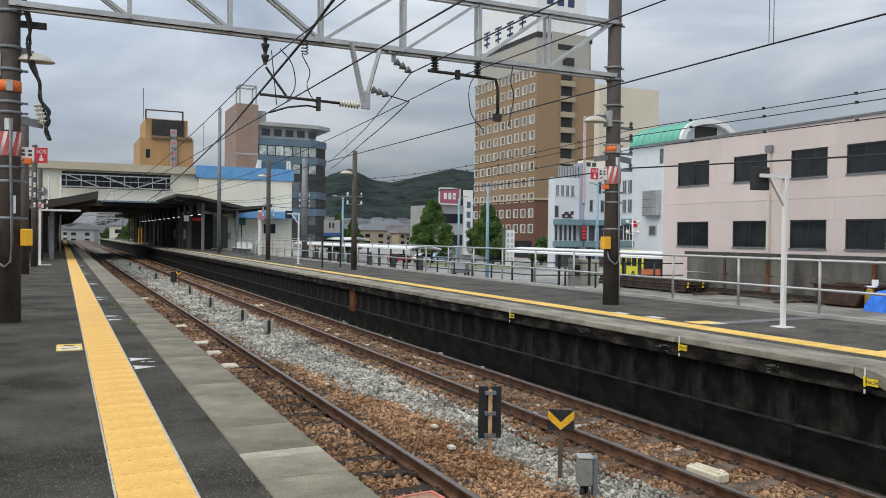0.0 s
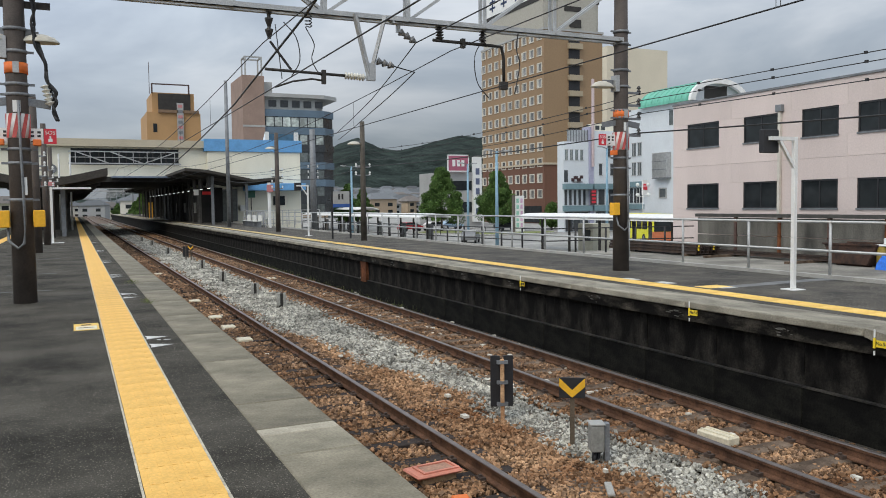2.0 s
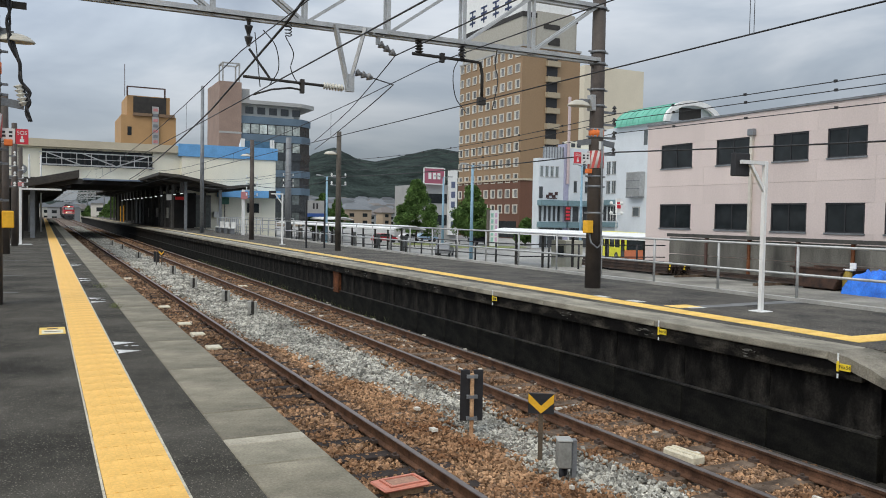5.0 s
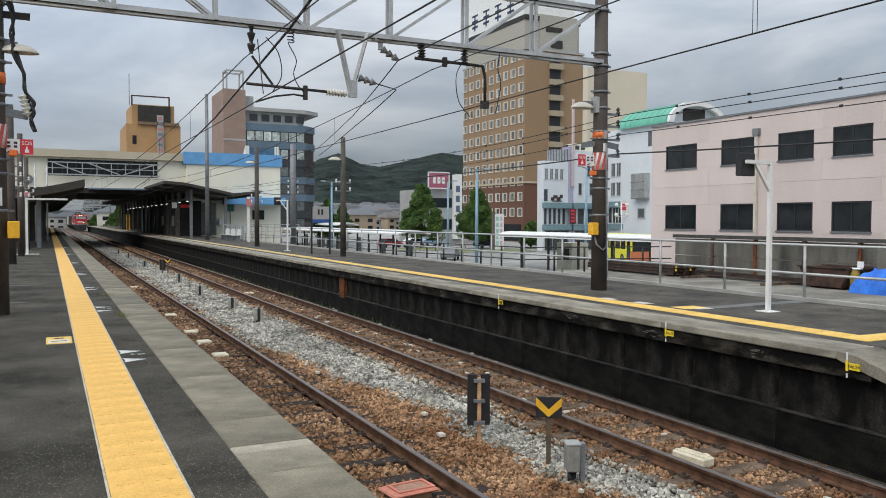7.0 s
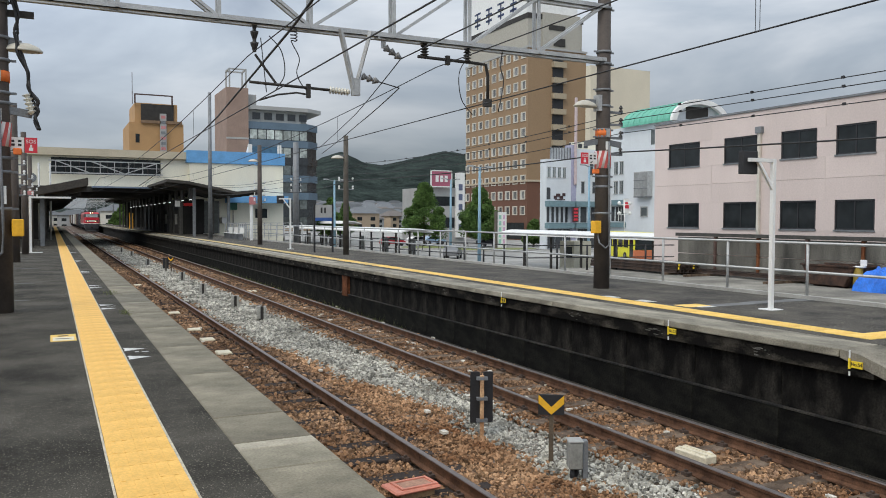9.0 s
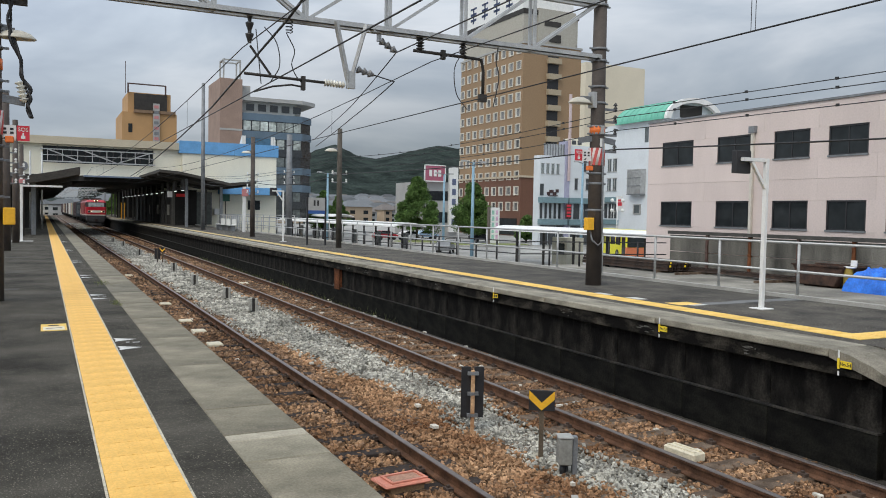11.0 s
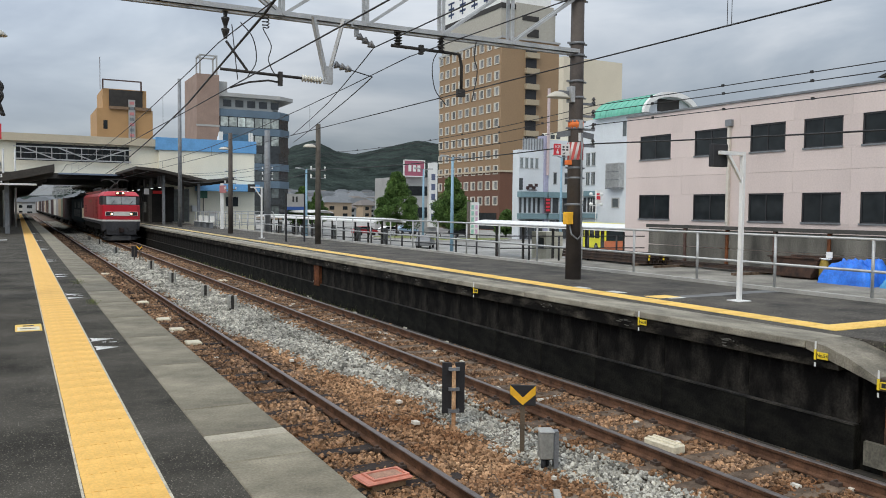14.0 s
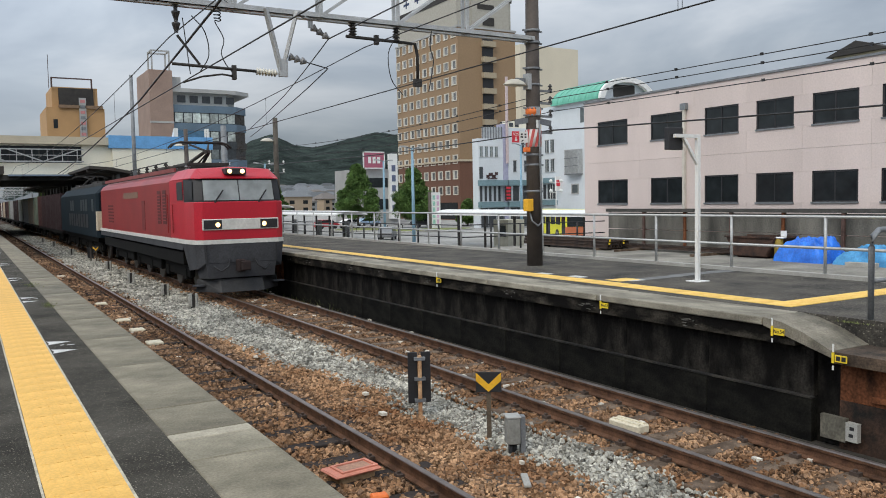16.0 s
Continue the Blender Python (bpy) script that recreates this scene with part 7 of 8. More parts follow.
def car(x, y, rz, material, label):
    e = thing("parked_car", label, "car", (x, y, -2.8), "parked cars", rz=rz)
    bm = bmesh.new()
    extrude(bm, [(-2.0, 0.35), (2.0, 0.35), (2.05, 0.75), (1.25, 0.92), (0.75, 1.42), (-0.95, 1.46), (-1.7, 0.98), (-2.05, 0.85)], "y", -0.8, 0.8)
    for v in bm.verts:
        v.co = (v.co.x, v.co.y * (1.0 if v.co.z < 1.0 else 0.82), v.co.z)
    part("body", bm, material, e, bevel=0.05)
    bm = bmesh.new()
    extrude(bm, [(1.15, 0.95), (0.72, 1.38), (-0.92, 1.41), (-1.55, 1.0)], "y", -0.79, 0.79)
    part("glass", bm, DARKGLASS, e)
    for wx in (-1.25, 1.25):
        for wy in (-0.8, 0.62):
            bm = bmesh.new()
            cyl(bm, (wx, wy, 0.32), (wx, wy + 0.18, 0.32), 0.32, n=14)
            part("wheel", bm, BLACK, e)


SILV = mat("car_silver", (0.45, 0.46, 0.47), 0.35, 0.05, metal=0.5)
car(48.8, 118, 10, mat("car_red", (0.38, 0.03, 0.04), 0.35, 0.05), "red parked car on the square")
car(53.0, 118, 15, mat("car_white", (0.7, 0.7, 0.7), 0.35, 0.05), "white parked car on the square")
car(58.0, 122, 5, mat("car_blue", (0.25, 0.36, 0.48), 0.35, 0.05), "pale blue parked car on the square")
car(39.4, 78.0, 55, mat("car_grey", (0.16, 0.165, 0.17), 0.35, 0.1), "dark grey parked car on the square")
car(62, 110, 0, BLACK, "black parked car on the square")
for x, y, sx, sy in ((50.5, 106, 5.5, 4.0), (55.0, 96, 7.0, 3.0)):
    e = thing("planting_bed", "kerbed grass planting bed on the square", "planting", (x, y, -2.8))
    bm = bmesh.new()
    cyl(bm, (0, 0, 0), (0, 0, 0.18), 1.0, n=24)
    bmesh.ops.scale(bm, vec=(sx, sy, 1), verts=bm.verts)
    part("kerb", bm, CONC_P, e)
    bm = bmesh.new()
    cyl(bm, (0, 0, 0.10), (0, 0, 0.24), 0.93, n=24)
    bmesh.ops.scale(bm, vec=(sx, sy, 1), verts=bm.verts)
    part("grass", bm, GRASS, e)


def railing(x, y, length, along, h, n, label, material):
    e = thing("steel_railing", label, "railing", (x, y, 0), "small railings")
    end = (length, 0) if along == "x" else (0, length)
    for i in range(n):
        t = i / (n - 1)
        boxes("post", [(end[0] * t - 0.025, end[1] * t - 0.025, 0, end[0] * t + 0.025, end[1] * t + 0.025, h)], material, e)
    for z in (h, h * 0.55, h * 0.12):
        bm = bmesh.new()
        bar(bm, (0, 0, z), (*end, z), 0.045)
        part("bar", bm, material, e)


railing(12.0, 62.5, 6.0, "x", 1.15, 13, "pale steel railing across the platform corner", GALV)
railing(12.3, 56.5, 6.0, "y", 1.1, 10, "pale steel railing beside the platform", GALV)
for i in range(3):
    e = thing("platform_bench", "pale slatted bench on the far platform", "bench", (11.9, 57.2 + i * 2.0, 0), "platform benches")
    boxes("seat", [(-0.2, -0.7, 0.40, 0.2, 0.7, 0.45)], mat("bench_white", (0.60, 0.60, 0.57), 0.6, 0.1), e)
    boxes("back", [(0.2, -0.7, 0.45, 0.25, 0.7, 0.85)], MATS["bench_white"], e)
    for sy in (-0.6, 0.6):
        boxes("leg", [(-0.15, sy - 0.03, 0, 0.15, sy + 0.03, 0.40)], GALV_D, e)
e = thing("white_column", "white square column with a small red sign", "column", (12.3, 55.0, 0))
boxes("shaft", [(-0.09, -0.09, 0, 0.09, 0.09, 3.1)], WHITE, e)
boxes("red_sign", [(-0.2, -0.2, 2.45, 0.25, -0.17, 2.95)], mat("pale_red", (0.5, 0.2, 0.2)), e)
for x, y in ((47.5, 101), (52.5, 101.5), (46, 106), (55.5, 104)):
    e = thing("low_rail", "low dark metal hoop rail round the planting bed", "railing", (x, y, -2.8), "low hoop rails")
    bm = bmesh.new()
    tube(bm, [(-1.2, 0, 0), (-1.2, 0, 0.7), (-1.1, 0, 0.8), (1.1, 0, 0.8), (1.2, 0, 0.7), (1.2, 0, 0)], 0.05, 6)
    part("hoop", bm, STEELDARK, e)


# ---- trees, houses, hill ----
def leaf_cloud(clumps, per, size, seed):
    """Small leaf quads scattered over clumps: (x, y, z, radius)."""
    r = np.random.RandomState(seed)
    vs, fs = [], []
    n = 0
    for cx, cy, cz, cr in clumps:
        d = r.normal(size=(per, 3))
        d /= np.linalg.norm(d, axis=1)[:, None]
        p = np.array((cx, cy, cz)) + d * (cr * r.uniform(0.55, 1.05, (per, 1))) * (1, 1, 0.85)
        a = r.normal(size=(per, 3))
        a /= np.linalg.norm(a, axis=1)[:, None]
        b = np.cross(a, r.normal(size=(per, 3)))
        b /= np.linalg.norm(b, axis=1)[:, None] + 1e-9
        s = size * r.uniform(0.6, 1.3, (per, 1))
        q = np.stack([p - a * s, p + b * s * 0.6, p + a * s, p - b * s * 0.6], axis=1).reshape(-1, 3)
        vs.append(q)
        fs.append(np.arange(n, n + 4 * per).reshape(-1, 4))
        n += 4 * per
    me = bpy.data.meshes.new("leaves")
    me.from_pydata(np.concatenate(vs).tolist(), [], np.concatenate(fs).tolist())
    me.materials.append(LEAF)
    return me


def tree(x, y, h, w, seed, label, base=-2.8, per=170, size=0.15):
    e = thing("tree", label, "tree", (x, y, base), "trees on the square")
    r = random.Random(seed)
    bm = bmesh.new()
    cyl(bm, (0, 0, 0), (0.05, 0, h * 0.45), 0.17, 0.11, n=9)
    cyl(bm, (0.05, 0, h * 0.45), (0, 0.1, h * 0.9), 0.11, 0.03, n=7)
    for i in range(12):
        z = h * (0.2 + 0.055 * i)
        a = i * 2.4
        l = w * 0.42 * (1 - 0.06 * i)
        cyl(bm, (0.03, 0, z), (l * math.cos(a), l * math.sin(a), z + h * 0.10), 0.05, 0.015, n=5)
    part("trunk", bm, BARK, e)
    clumps = []
    for i in range(95):
        t = r.random() ** 0.9
        z = h * (0.2 + 0.76 * t)
        prof = w / 2 * (0.72 + 0.28 * math.sin(math.pi * min(1, t * 1.6))) * (1 - max(0, t - 0.3) * 1.2)
        a = r.random() * 6.28
        q = prof * math.sqrt(r.random()) * 0.95
        clumps.append((q * math.cos(a), q * math.sin(a), z, w * 0.135 * (0.7 + 0.6 * r.random()) * (1.1 - 0.5 * t)))
    crown = new("crown", leaf_cloud(clumps, per, size, seed))
    crown.parent = e
    return e


tree(50.8, 110.3, 10.0, 7.2, 3, "broad green street tree on the square", per=480, size=0.12)
tree(59.0, 107.5, 9.2, 7.2, 7, "dark green street tree on the square", per=480, size=0.12)
tree(68.0, 106.5, 4.4, 4.2, 9, "low rounded shrub tree by the hotel")
tree(44.0, 135, 8.0, 6.0, 12, "dark green tree behind the shelter")
tree(52.0, 150, 7.5, 5.0, 15, "dark green tree behind the shelter")
for i in range(10):
    tree(13.5 + RNG.random() * 5, 160 + i * 24, 4.0 + 3 * RNG.random(), 4.0, 30 + i, "green shrub beside the line", base=-1.6)

HW = [mat("house_cream", (0.52, 0.50, 0.44), 0.85, 0.1, rnd=0.15), mat("house_grey", (0.36, 0.37, 0.37), 0.85, 0.1, rnd=0.15), mat("house_tan", (0.40, 0.31, 0.22), 0.85, 0.1, rnd=0.15)]
ROOFS = [mat("tile_grey", (0.10, 0.108, 0.115), 0.7, 0.2, rnd=0.45), mat("tile_brown", (0.105, 0.092, 0.082), 0.7, 0.2, rnd=0.45)]


def house(kind):
    w, d, h = (8.0, 7.0, 5.2) if kind % 2 else (10.0, 8.0, 5.8)
    e = thing("house", "small pale town house with a tiled hip roof", "house", (0, 0, 0), "town houses")
    boxes("wall", [(-w / 2, -d / 2, 0, w / 2, d / 2, h)], HW[kind % 3], e)
    bm = bmesh.new()
    a = [bm.verts.new(p) for p in ((-w / 2 - 0.6, -d / 2 - 0.6, h), (w / 2 + 0.6, -d / 2 - 0.6, h), (w / 2 + 0.6, d / 2 + 0.6, h), (-w / 2 - 0.6, d / 2 + 0.6, h), (-w / 4, 0, h + 2.1), (w / 4, 0, h + 2.1))]
    for f in ((0, 1, 5, 4), (1, 2, 5), (2, 3, 4, 5), (3, 0, 4), (3, 2, 1, 0)):
        bm.faces.new([a[i] for i in f])
    part("roof", bm, ROOFS[kind % 2], e, "tiled hip roof")
    for x in (-w / 4, w / 4):
        for z in (1.0, 3.4):
            boxes("window", [(x - 0.9, -d / 2 - 0.04, z, x + 0.9, -d / 2 + 0.02, z + 1.2)], DARKGLASS, e)
    return e


CREST_X = [-600, 60, 160, 253, 280, 307, 336, 358, 395, 441, 470, 540, 700, 1100]
CREST_Z = [12, 14, 18, 32, 56, 65, 52, 50, 61, 70, 67, 72, 60, 50]


def land(x, y):
    """Height of the land behind the town."""
    crest = float(np.interp(x * 900 / max(y, 600), CREST_X, CREST_Z))
    rise = min(1.0, max(0.0, (y - 520) / 380))
    z = -3.0 + max(0.0, y - 262) * 0.036 * (1 if x > 40 else 0.1) + (crest - 2) * math.sin(rise * math.pi / 2) ** 1.7 * 0.92
    z += rise * 5 * noise.noise((x * 0.012, y * 0.012, 2)) + 1.3 * min(1, rise * 3) * abs(noise.noise((x * 0.10, y * 0.10, 5)))
    return z - 0.02 * max(0, y - 900)


protos = [house(k) for k in range(6)]
spots = []
for i in range(240):
    row = i // 24
    y = 285 + row * 26 + RNG.uniform(-12, 12)
    t = (i % 24) / 23 + RNG.uniform(-0.03, 0.03)
    spots.append((y * (0.26 + 0.24 * t), y, max(-2.8, land(y * (0.26 + 0.24 * t), y) - 0.6) if y > 255 else -2.8, RNG.uniform(-25, 25)))
for i, (x, y, z, rz) in enumerate(spots):
    if i < 6:
        protos[i].matrix_basis = pose(x, y, z, 0, 0, rz) @ Matrix.Scale(0.95, 4)
    else:
        copy_thing(protos[(i * 5 + i // 7) % 6], pose(x, y, z, 0, 0, rz) @ Matrix.Scale(0.82 + 0.34 * RNG.random(), 4))
for i in range(9):
    copy_thing(protos[(i * 5) % 6], pose(14 + RNG.uniform(-3, 12), 250 + i * 38, -2.0, 0, 0, RNG.uniform(-30, 30)))
    copy_thing(protos[(i * 3) % 6], pose(-14 + RNG.uniform(-14, 2), 200 + i * 40, -2.0, 0, 0, RNG.uniform(-30, 30)))


for i in range(22):
    copy_thing(protos[(i * 5 + 1) % 6], pose(-70 + 5.2 * i + RNG.uniform(-2, 2), 300 + 9 * (i % 5) + RNG.uniform(-6, 6), -2.6, 0, 0, RNG.uniform(-30, 30)) @ Matrix.Scale(0.9, 4))


def hill():
    """A wooded ridge: a height field over the land behind the town."""
    nx, ny = 300, 90
    vs, fs = [], []
    for j in range(ny):
        for i in range(nx):
            x, y = -600 + 1700 * i / (nx - 1), 250 + 850 * j / (ny - 1)
            vs.append((x, y, land(x, y)))
    for j in range(ny - 1):
        for i in range(nx - 1):
            a = j * nx + i
            fs.append((a, a + 1, a + nx + 1, a + nx))
    me = bpy.data.meshes.new("hill")
    me.from_pydata(vs, [], fs)
    me.materials.append(HILL)
    for p in me.polygons:
        p.use_smooth = True
    tagged(new("backdrop_hill", me), "dark green wooded ridge behind the town", "", "", "structure")


hill()


# ---- pieces of the setting: coping slabs, tactile tiles, wall panels, sleepers, ballast ----
def coping_mesh(length, material):
    b = bmesh.new()
    box(b, 0, 0.004, -0.17, 0.545, length - 0.004, 0.0)
    return mesh(b, material, 0.010)


cme = coping_mesh(1.83, CONC)
for i in range(78):
    piece("coping_slab", cme, near_pf, (1.057, 6.08 + 1.83 * i, 0.003 * RNG.random()))
for y, l, m in ((5.33, 0.75, CONC), (5.16, 0.17, mat("mortar", (0.36, 0.325, 0.25), 0.9, 0.2, 6, 60, 0.3)), (4.70, 0.46, mat("pale_coping", (0.19, 0.170, 0.120), 0.9, 0.22, 2.0, 60, 0.4, col2=(0.27, 0.243, 0.180))), (2.87, 1.83, CONC), (1.04, 1.83, CONC), (-0.79, 1.83, CONC), (-2.62, 1.83, CONC)):
    piece("coping_slab", coping_mesh(l, m), near_pf, (1.057, y, 0.003 * RNG.random()))
cb = bmesh.new()
box(cb, 0, 0.008, -0.10, 0.72, 2.992, 0.0)
cme = mesh(cb, mat("coping_far", (0.17, 0.153, 0.117), 0.9, 0.32, 2.2, 50, 0.5, col2=(0.30, 0.275, 0.215), rnd=0.12, stretch=(1, 0.4, 1)), 0.012)
for i in range(66):
    piece("coping_slab", cme, far_pf, (8.28, 6.31 + 3.0 * i, 0.002 * RNG.random()))

tb = bmesh.new()
box(tb, 0.001, 0.0012, 0.0, 0.392, 0.2988, 0.008)
for i in range(5):
    box(tb, 0.034 + i * 0.072, 0.006, 0.008, 0.066 + i * 0.072, 0.294, 0.0102)
tme = mesh(tb, YELLOW)
for i in range(200):
    piece("tactile_tile", tme, near_pf, (0.284 + RNG.uniform(-0.002, 0.002), 0.595 + 0.3 * i, 0.0005 * RNG.random()))
boxes("tactile_border", [(0.270, 0.4, 0, 0.283, 148, 0.005), (0.678, 0.4, 0, 0.694, 148, 0.005)], WORNLINE, near_pf)
boxes("tactile_rest", [(0.284, 60.6, 0, 0.676, 148, 0.010)], YELLOW, near_pf)
tb = bmesh.new()
box(tb, 0.002, 0.002, 0.0, 0.40, 0.398, 0.008)
for i in range(4):
    box(tb, 0.05 + i * 0.09, 0.004, 0.008, 0.09 + i * 0.09, 0.396, 0.0105)
tme2 = mesh(tb, YELLOW_F)
tme3 = tme2.copy()
tme3.materials[0] = mat("tactile_faded", (0.58, 0.43, 0.155), 0.8, 0.2, 1.5, 60, 0.2, col2=(0.66, 0.53, 0.26), rnd=0.12)
for i in range(130):
    piece("tactile_tile", tme3 if RNG.random() < (i - 30) / 50 else tme2, far_pf, (9.27, 6.62 + 0.4 * i, 0.0))
for i in range(9):
    piece("tactile_tile", tme2, far_pf, (9.67 + 0.4 * i, 6.62, 0.0))
boxes("tactile_rest", [(9.27, 58.6, 0, 9.67, 200, 0.010)], mat("worn_tactile", (0.42, 0.34, 0.17), 0.85, 0.25, 1.2, 30, 0.1, col2=(0.52, 0.46, 0.32)), far_pf)
boxes("edge_line", [(8.72, 30, 0.004, 8.84, 200, 0.008)], mat("faded_line", (0.34, 0.33, 0.30), 0.85, 0.3, 2, 40, 0.1), far_pf)

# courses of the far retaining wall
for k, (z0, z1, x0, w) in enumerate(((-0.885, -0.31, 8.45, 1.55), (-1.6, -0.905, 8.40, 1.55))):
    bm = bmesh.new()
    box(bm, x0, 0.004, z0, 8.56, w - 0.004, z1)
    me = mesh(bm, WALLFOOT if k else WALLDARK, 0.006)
    bm = bmesh.new()
    box(bm, x0, 0.012, z0, 8.56, w - 0.012, z1)
    me_r = mesh(bm, RUSTWALL, 0.012)
    y = 5.72
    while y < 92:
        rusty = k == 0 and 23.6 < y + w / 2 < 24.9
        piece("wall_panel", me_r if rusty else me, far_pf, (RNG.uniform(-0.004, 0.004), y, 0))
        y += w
boxes("wall_ledge", [(8.385, 5.72, -0.906, 8.47, 92, -0.884)], LEDGE, far_pf)
e = setting("drain", "rust-stained drain pier on the platform wall")
boxes("pier", [(8.36, 23.95, -0.95, 8.5, 24.45, -0.11)], RUSTWALL, e)

# sleepers
sb = bmesh.new()
box(sb, -1.0, -0.10, -0.12, 1.0, 0.10, 0.0)
sme_d, sme = mesh(sb, TIE_DARK, 0.01), None
sb = bmesh.new()
box(sb, -1.02, -0.12, -0.12, 1.02, 0.12, 0.0)
sme = mesh(sb, TIE, 0.012)
for i in range(150):
    y = -0.79 + 0.66 * i
    piece("sleeper", sme_d, near_track, (3.08 + RNG.uniform(-0.04, 0.04), y + RNG.uniform(-0.04, 0.04), -1.250), RNG.uniform(-1, 1))
    piece("sleeper", sme, far_track, (6.79 + RNG.uniform(-0.02, 0.02), y - 0.01, -1.243), RNG.uniform(-0.4, 0.4))
bm = bmesh.new()
for i in range(110):
    for tx, dy in ((6.19, 0.2), (7.38, 0.2), (3.67, 0.0)):
        for s in (-1, 1):
            y = -1.0 + 0.66 * i + dy
            box(bm, tx + s * 0.095 - 0.035, y - 0.05, -1.243, tx + s * 0.095 + 0.035, y + 0.05, -1.205)
            box(bm, tx + s * 0.10 - 0.016, y - 0.016, -1.205, tx + s * 0.10 + 0.016, y + 0.016, -1.18)
tagged(part("rail_clips", bm, mat("clip_rust", (0.06, 0.04, 0.03), 0.8, 0.3, 8, 40, 0.1), far_track), kind="stuff")

# loose ballast stones
BASE_STONE = np.array([(-1, -1, -1), (1, -1, -1), (1, 1, -1), (-1, 1, -1), (-1, -1, 1), (1, -1, 1), (1, 1, 1), (-1, 1, 1)], float) * 0.5
STONE_F = np.array([(0, 3, 2, 1), (4, 5, 6, 7), (0, 1, 5, 4), (1, 2, 6, 5), (2, 3, 7, 6), (3, 0, 4, 7)])


def stones(name, label, material, keep, bands, seed):
    r = np.random.RandomState(seed)
    vs, fs, n = [], [], 0
    for y0, y1, dens, size in bands:
        k = int((y1 - y0) * 6.9 * dens)
        x, y = r.uniform(1.55, 7.80, k), r.uniform(y0, y1, k)
        ok = keep(x, y, r.uniform(0, 1, k))
        x, y = x[ok], y[ok]
        k = len(x)
        q = r.normal(size=(k, 4))
        q /= np.linalg.norm(q, axis=1)[:, None]
        a, b, c, d = q.T
        R = np.stack([1 - 2 * (c * c + d * d), 2 * (b * c - a * d), 2 * (b * d + a * c), 2 * (b * c + a * d), 1 - 2 * (b * b + d * d), 2 * (c * d - a * b), 2 * (b * d - a * c), 2 * (c * d + a * b), 1 - 2 * (b * b + c * c)], axis=1).reshape(k, 3, 3)
        v = BASE_STONE[None] * r.uniform(0.55, 1.2, (k, 8, 3)) * (size * r.uniform(0.6, 1.25, (k, 1, 1))) * r.uniform(0.65, 1.2, (k, 1, 3))
        v = np.einsum("kij,kvj->kvi", R, v)
        hump = 0.015 * np.sin(x * 3.1) * np.sin(y * 1.7) + 0.04 * ((abs(x - 3.08) < 1.15) | (abs(x - 6.79) < 1.1))
        z = BED + hump + r.uniform(-0.012, 0.022, k)
        v += np.stack([x, y, z], axis=1)[:, None]
        vs.append(v.reshape(-1, 3))
        fs.append((STONE_F[None] + (n + 8 * np.arange(k))[:, None, None]).reshape(-1, 4))
        n += 8 * k
    me = bpy.data.meshes.new(name)
    me.from_pydata(np.concatenate(vs).tolist(), [], np.concatenate(fs).tolist())
    me.materials.append(material)
    tagged(new(name, me), label, "ballast", "", "stuff")


def grey_zone(x, y, u):
    wob = 0.10 * np.sin(y * 1.3) + 0.07 * np.sin(y * 3.1 + 1)
    left = np.where(y < 11, 5.02, 5.02 - 0.13 * np.minimum(y - 11, 7.5)) + wob
    g = np.clip((x - left) / 0.35 + 0.5, 0, 1) * np.clip((5.78 + wob * 0.5 - x) / 0.25 + 0.5, 0, 1)
    return u < g


def clear(x, y):
    """Not on the rails, and thin on the sleepers."""
    ok = np.ones(len(x), bool)
    for rx in (2.48, 3.67, 6.19, 7.38):
        ok &= abs(x - rx) > 0.10
    on_near = (abs(x - 3.08) < 1.0) & (abs((y + 0.79 + 0.33) % 0.66 - 0.33) < 0.10)
    on_far = (abs(x - 6.79) < 1.0) & (abs((y + 0.8 + 0.33) % 0.66 - 0.33) < 0.11)
    return ok & ~((on_near | on_far) & (np.sin(x * 91.7 + y * 57.3) < 0.55))


def dull_zone(x, y, u):
    """Oil-darkened stones within the tracks, more of them farther from the platform end."""
    k = np.clip((y - 8.0) / 6.0, 0.15, 0.92) * (x < 4.2) + np.clip((y - 5.0) / 8.0, 0.35, 0.85) * (x > 5.9)
    return np.sin(u * 977.0) * 0.5 + 0.5 < k


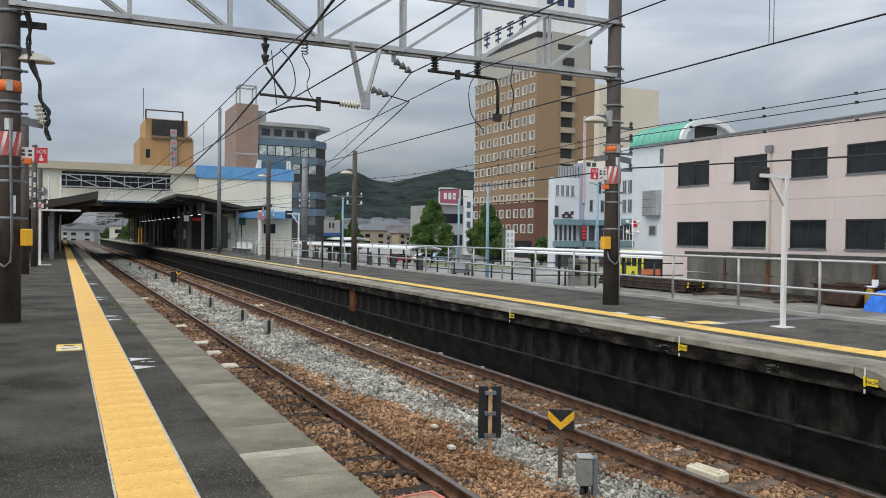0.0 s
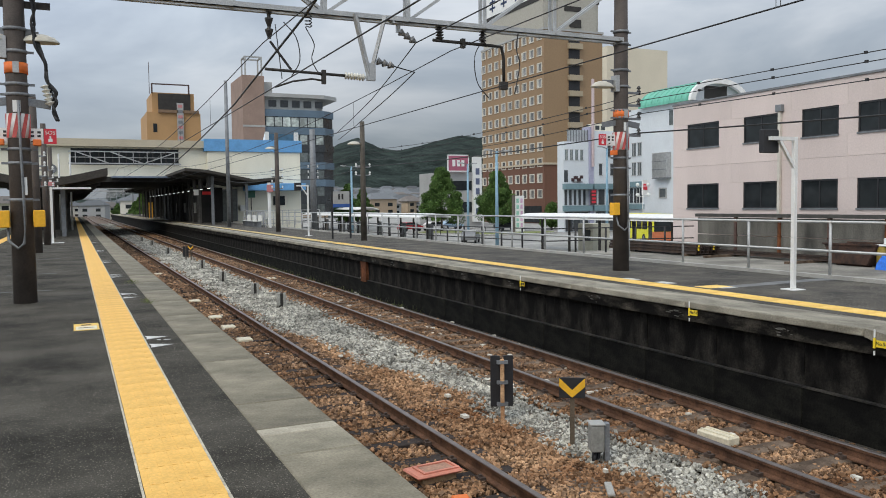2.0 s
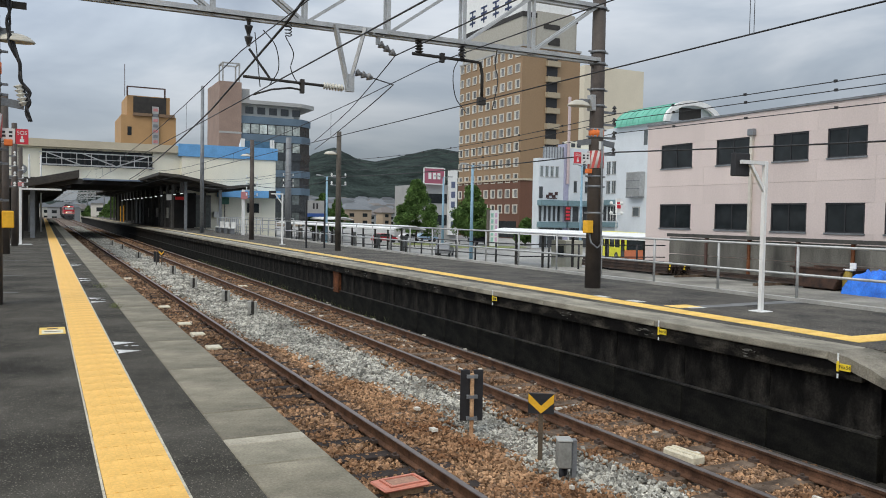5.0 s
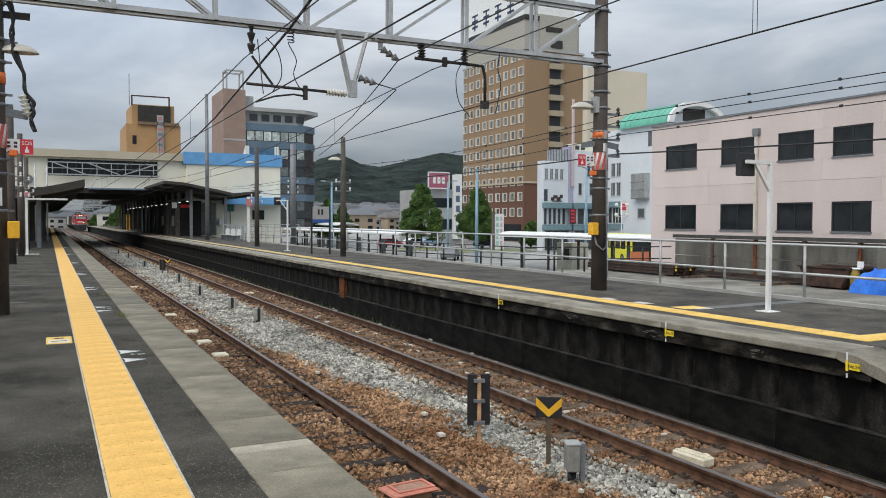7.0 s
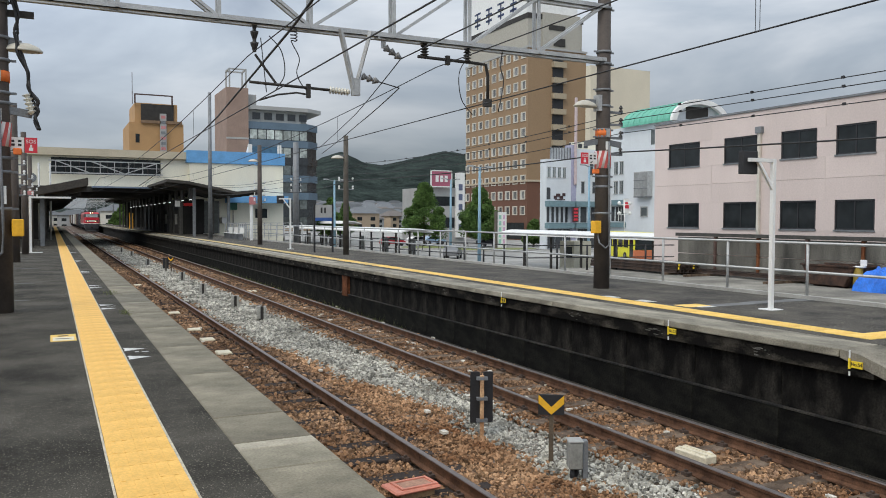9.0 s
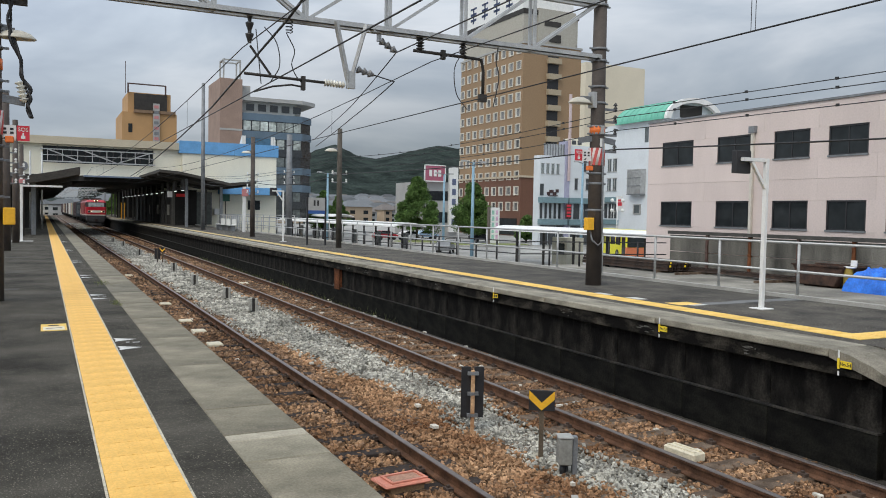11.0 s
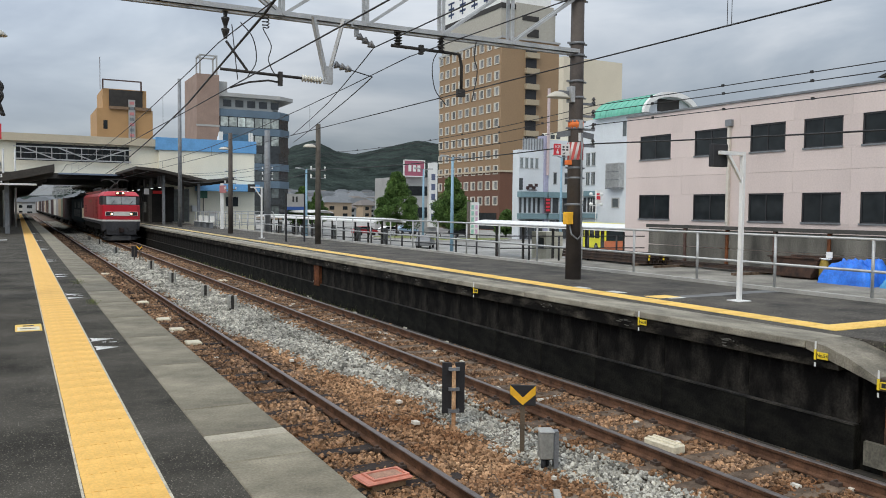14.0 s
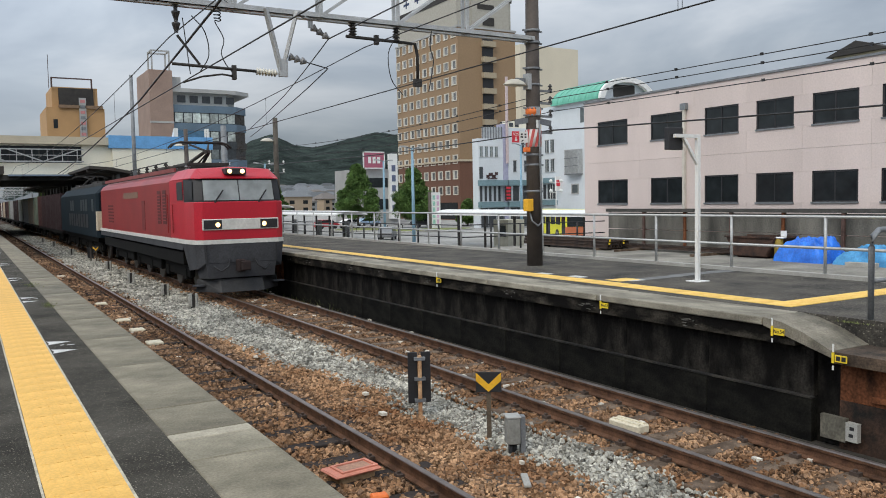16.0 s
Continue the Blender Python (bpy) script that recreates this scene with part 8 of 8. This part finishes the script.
BANDS = [(3.2, 12, 900, 0.040), (12, 24, 420, 0.050), (24, 60, 110, 0.075), (60, 130, 34, 0.12)]
stones("brown_ballast", "rust-brown crushed stone ballast", STONE_B, lambda x, y, u: ~grey_zone(x, y, u) & ~dull_zone(x, y, u) & clear(x, y), BANDS, 1)
stones("dull_ballast", "oil-darkened brown crushed stone ballast within the tracks", STONE_D, lambda x, y, u: ~grey_zone(x, y, u) & dull_zone(x, y, u) & clear(x, y), BANDS, 1)
stones("grey_ballast", "fresh grey crushed stone ballast between the tracks", STONE_G, lambda x, y, u: grey_zone(x, y, u) & clear(x, y), [(3.2, 12, 1000, 0.040), (12, 24, 520, 0.050), (24, 80, 140, 0.078), (80, 150, 40, 0.13)], 2)
bm = bmesh.new()
litter = random.Random(21)
for i in range(70):
    x, y = litter.choice((6.8, 6.8, 7.55, 7.62, 3.1, 4.5)) + litter.uniform(-0.35, 0.35), litter.uniform(4.5, 24)
    w, d = litter.uniform(0.015, 0.05), litter.uniform(0.02, 0.07)
    box(bm, x - w, y - d, BED + 0.05, x + w, y + d, BED + 0.085)
tagged(part("pale_chips", bm, mat("chip_white", (0.62, 0.58, 0.50), 0.85, 0.25, 9, 60, 0.2)), "pale stone and shell chips strewn on the ballast", "ballast", "", "stuff")

# weeds at the foot of the far wall and on the near edge
def weeds(name, label, spots, per, h, seed):
    r = np.random.RandomState(seed)
    vs, fs, n = [], [], 0
    for cx, cy, cz, sp in spots:
        for i in range(per):
            x, y = cx + r.normal() * sp * 0.2, cy + r.normal() * sp
            a, l = r.uniform(0, 6.28), h * r.uniform(0.4, 1.2)
            dx, dy = math.cos(a), math.sin(a)
            vs += [(x - dy * 0.006, y + dx * 0.006, cz), (x + dy * 0.006, y - dx * 0.006, cz), (x + dx * l * 0.5, y + dy * l * 0.5, cz + l)]
            fs.append((n, n + 1, n + 2))
            n += 3
    me = bpy.data.meshes.new(name)
    me.from_pydata(vs, [], fs)
    me.materials.append(GRASS)
    tagged(new(name, me), label, "weeds", "", "stuff")


weeds("wall_weeds", "sparse weeds at the foot of the platform wall", [(8.2, 20 + i * 1.1, -1.42, 0.6) for i in range(26)], 26, 0.22, 4)
weeds("edge_weeds", "small weeds in the platform joints", [(1.03, 13.5, 0.0, 0.22), (1.04, 17.2, 0.0, 0.35), (8.95, 5.6, -0.05, 0.1)], 90, 0.030, 6)


def motions():
    """The train comes down the far track at an even pace."""
    for ob, back in TRAIN:
        walk(ob, [(float(t), pose(6.66, 22.3 + 19.72 * (16 - t) + back, RAIL_Z)) for t in (0, 4, 8, 12, 16)])


motions()
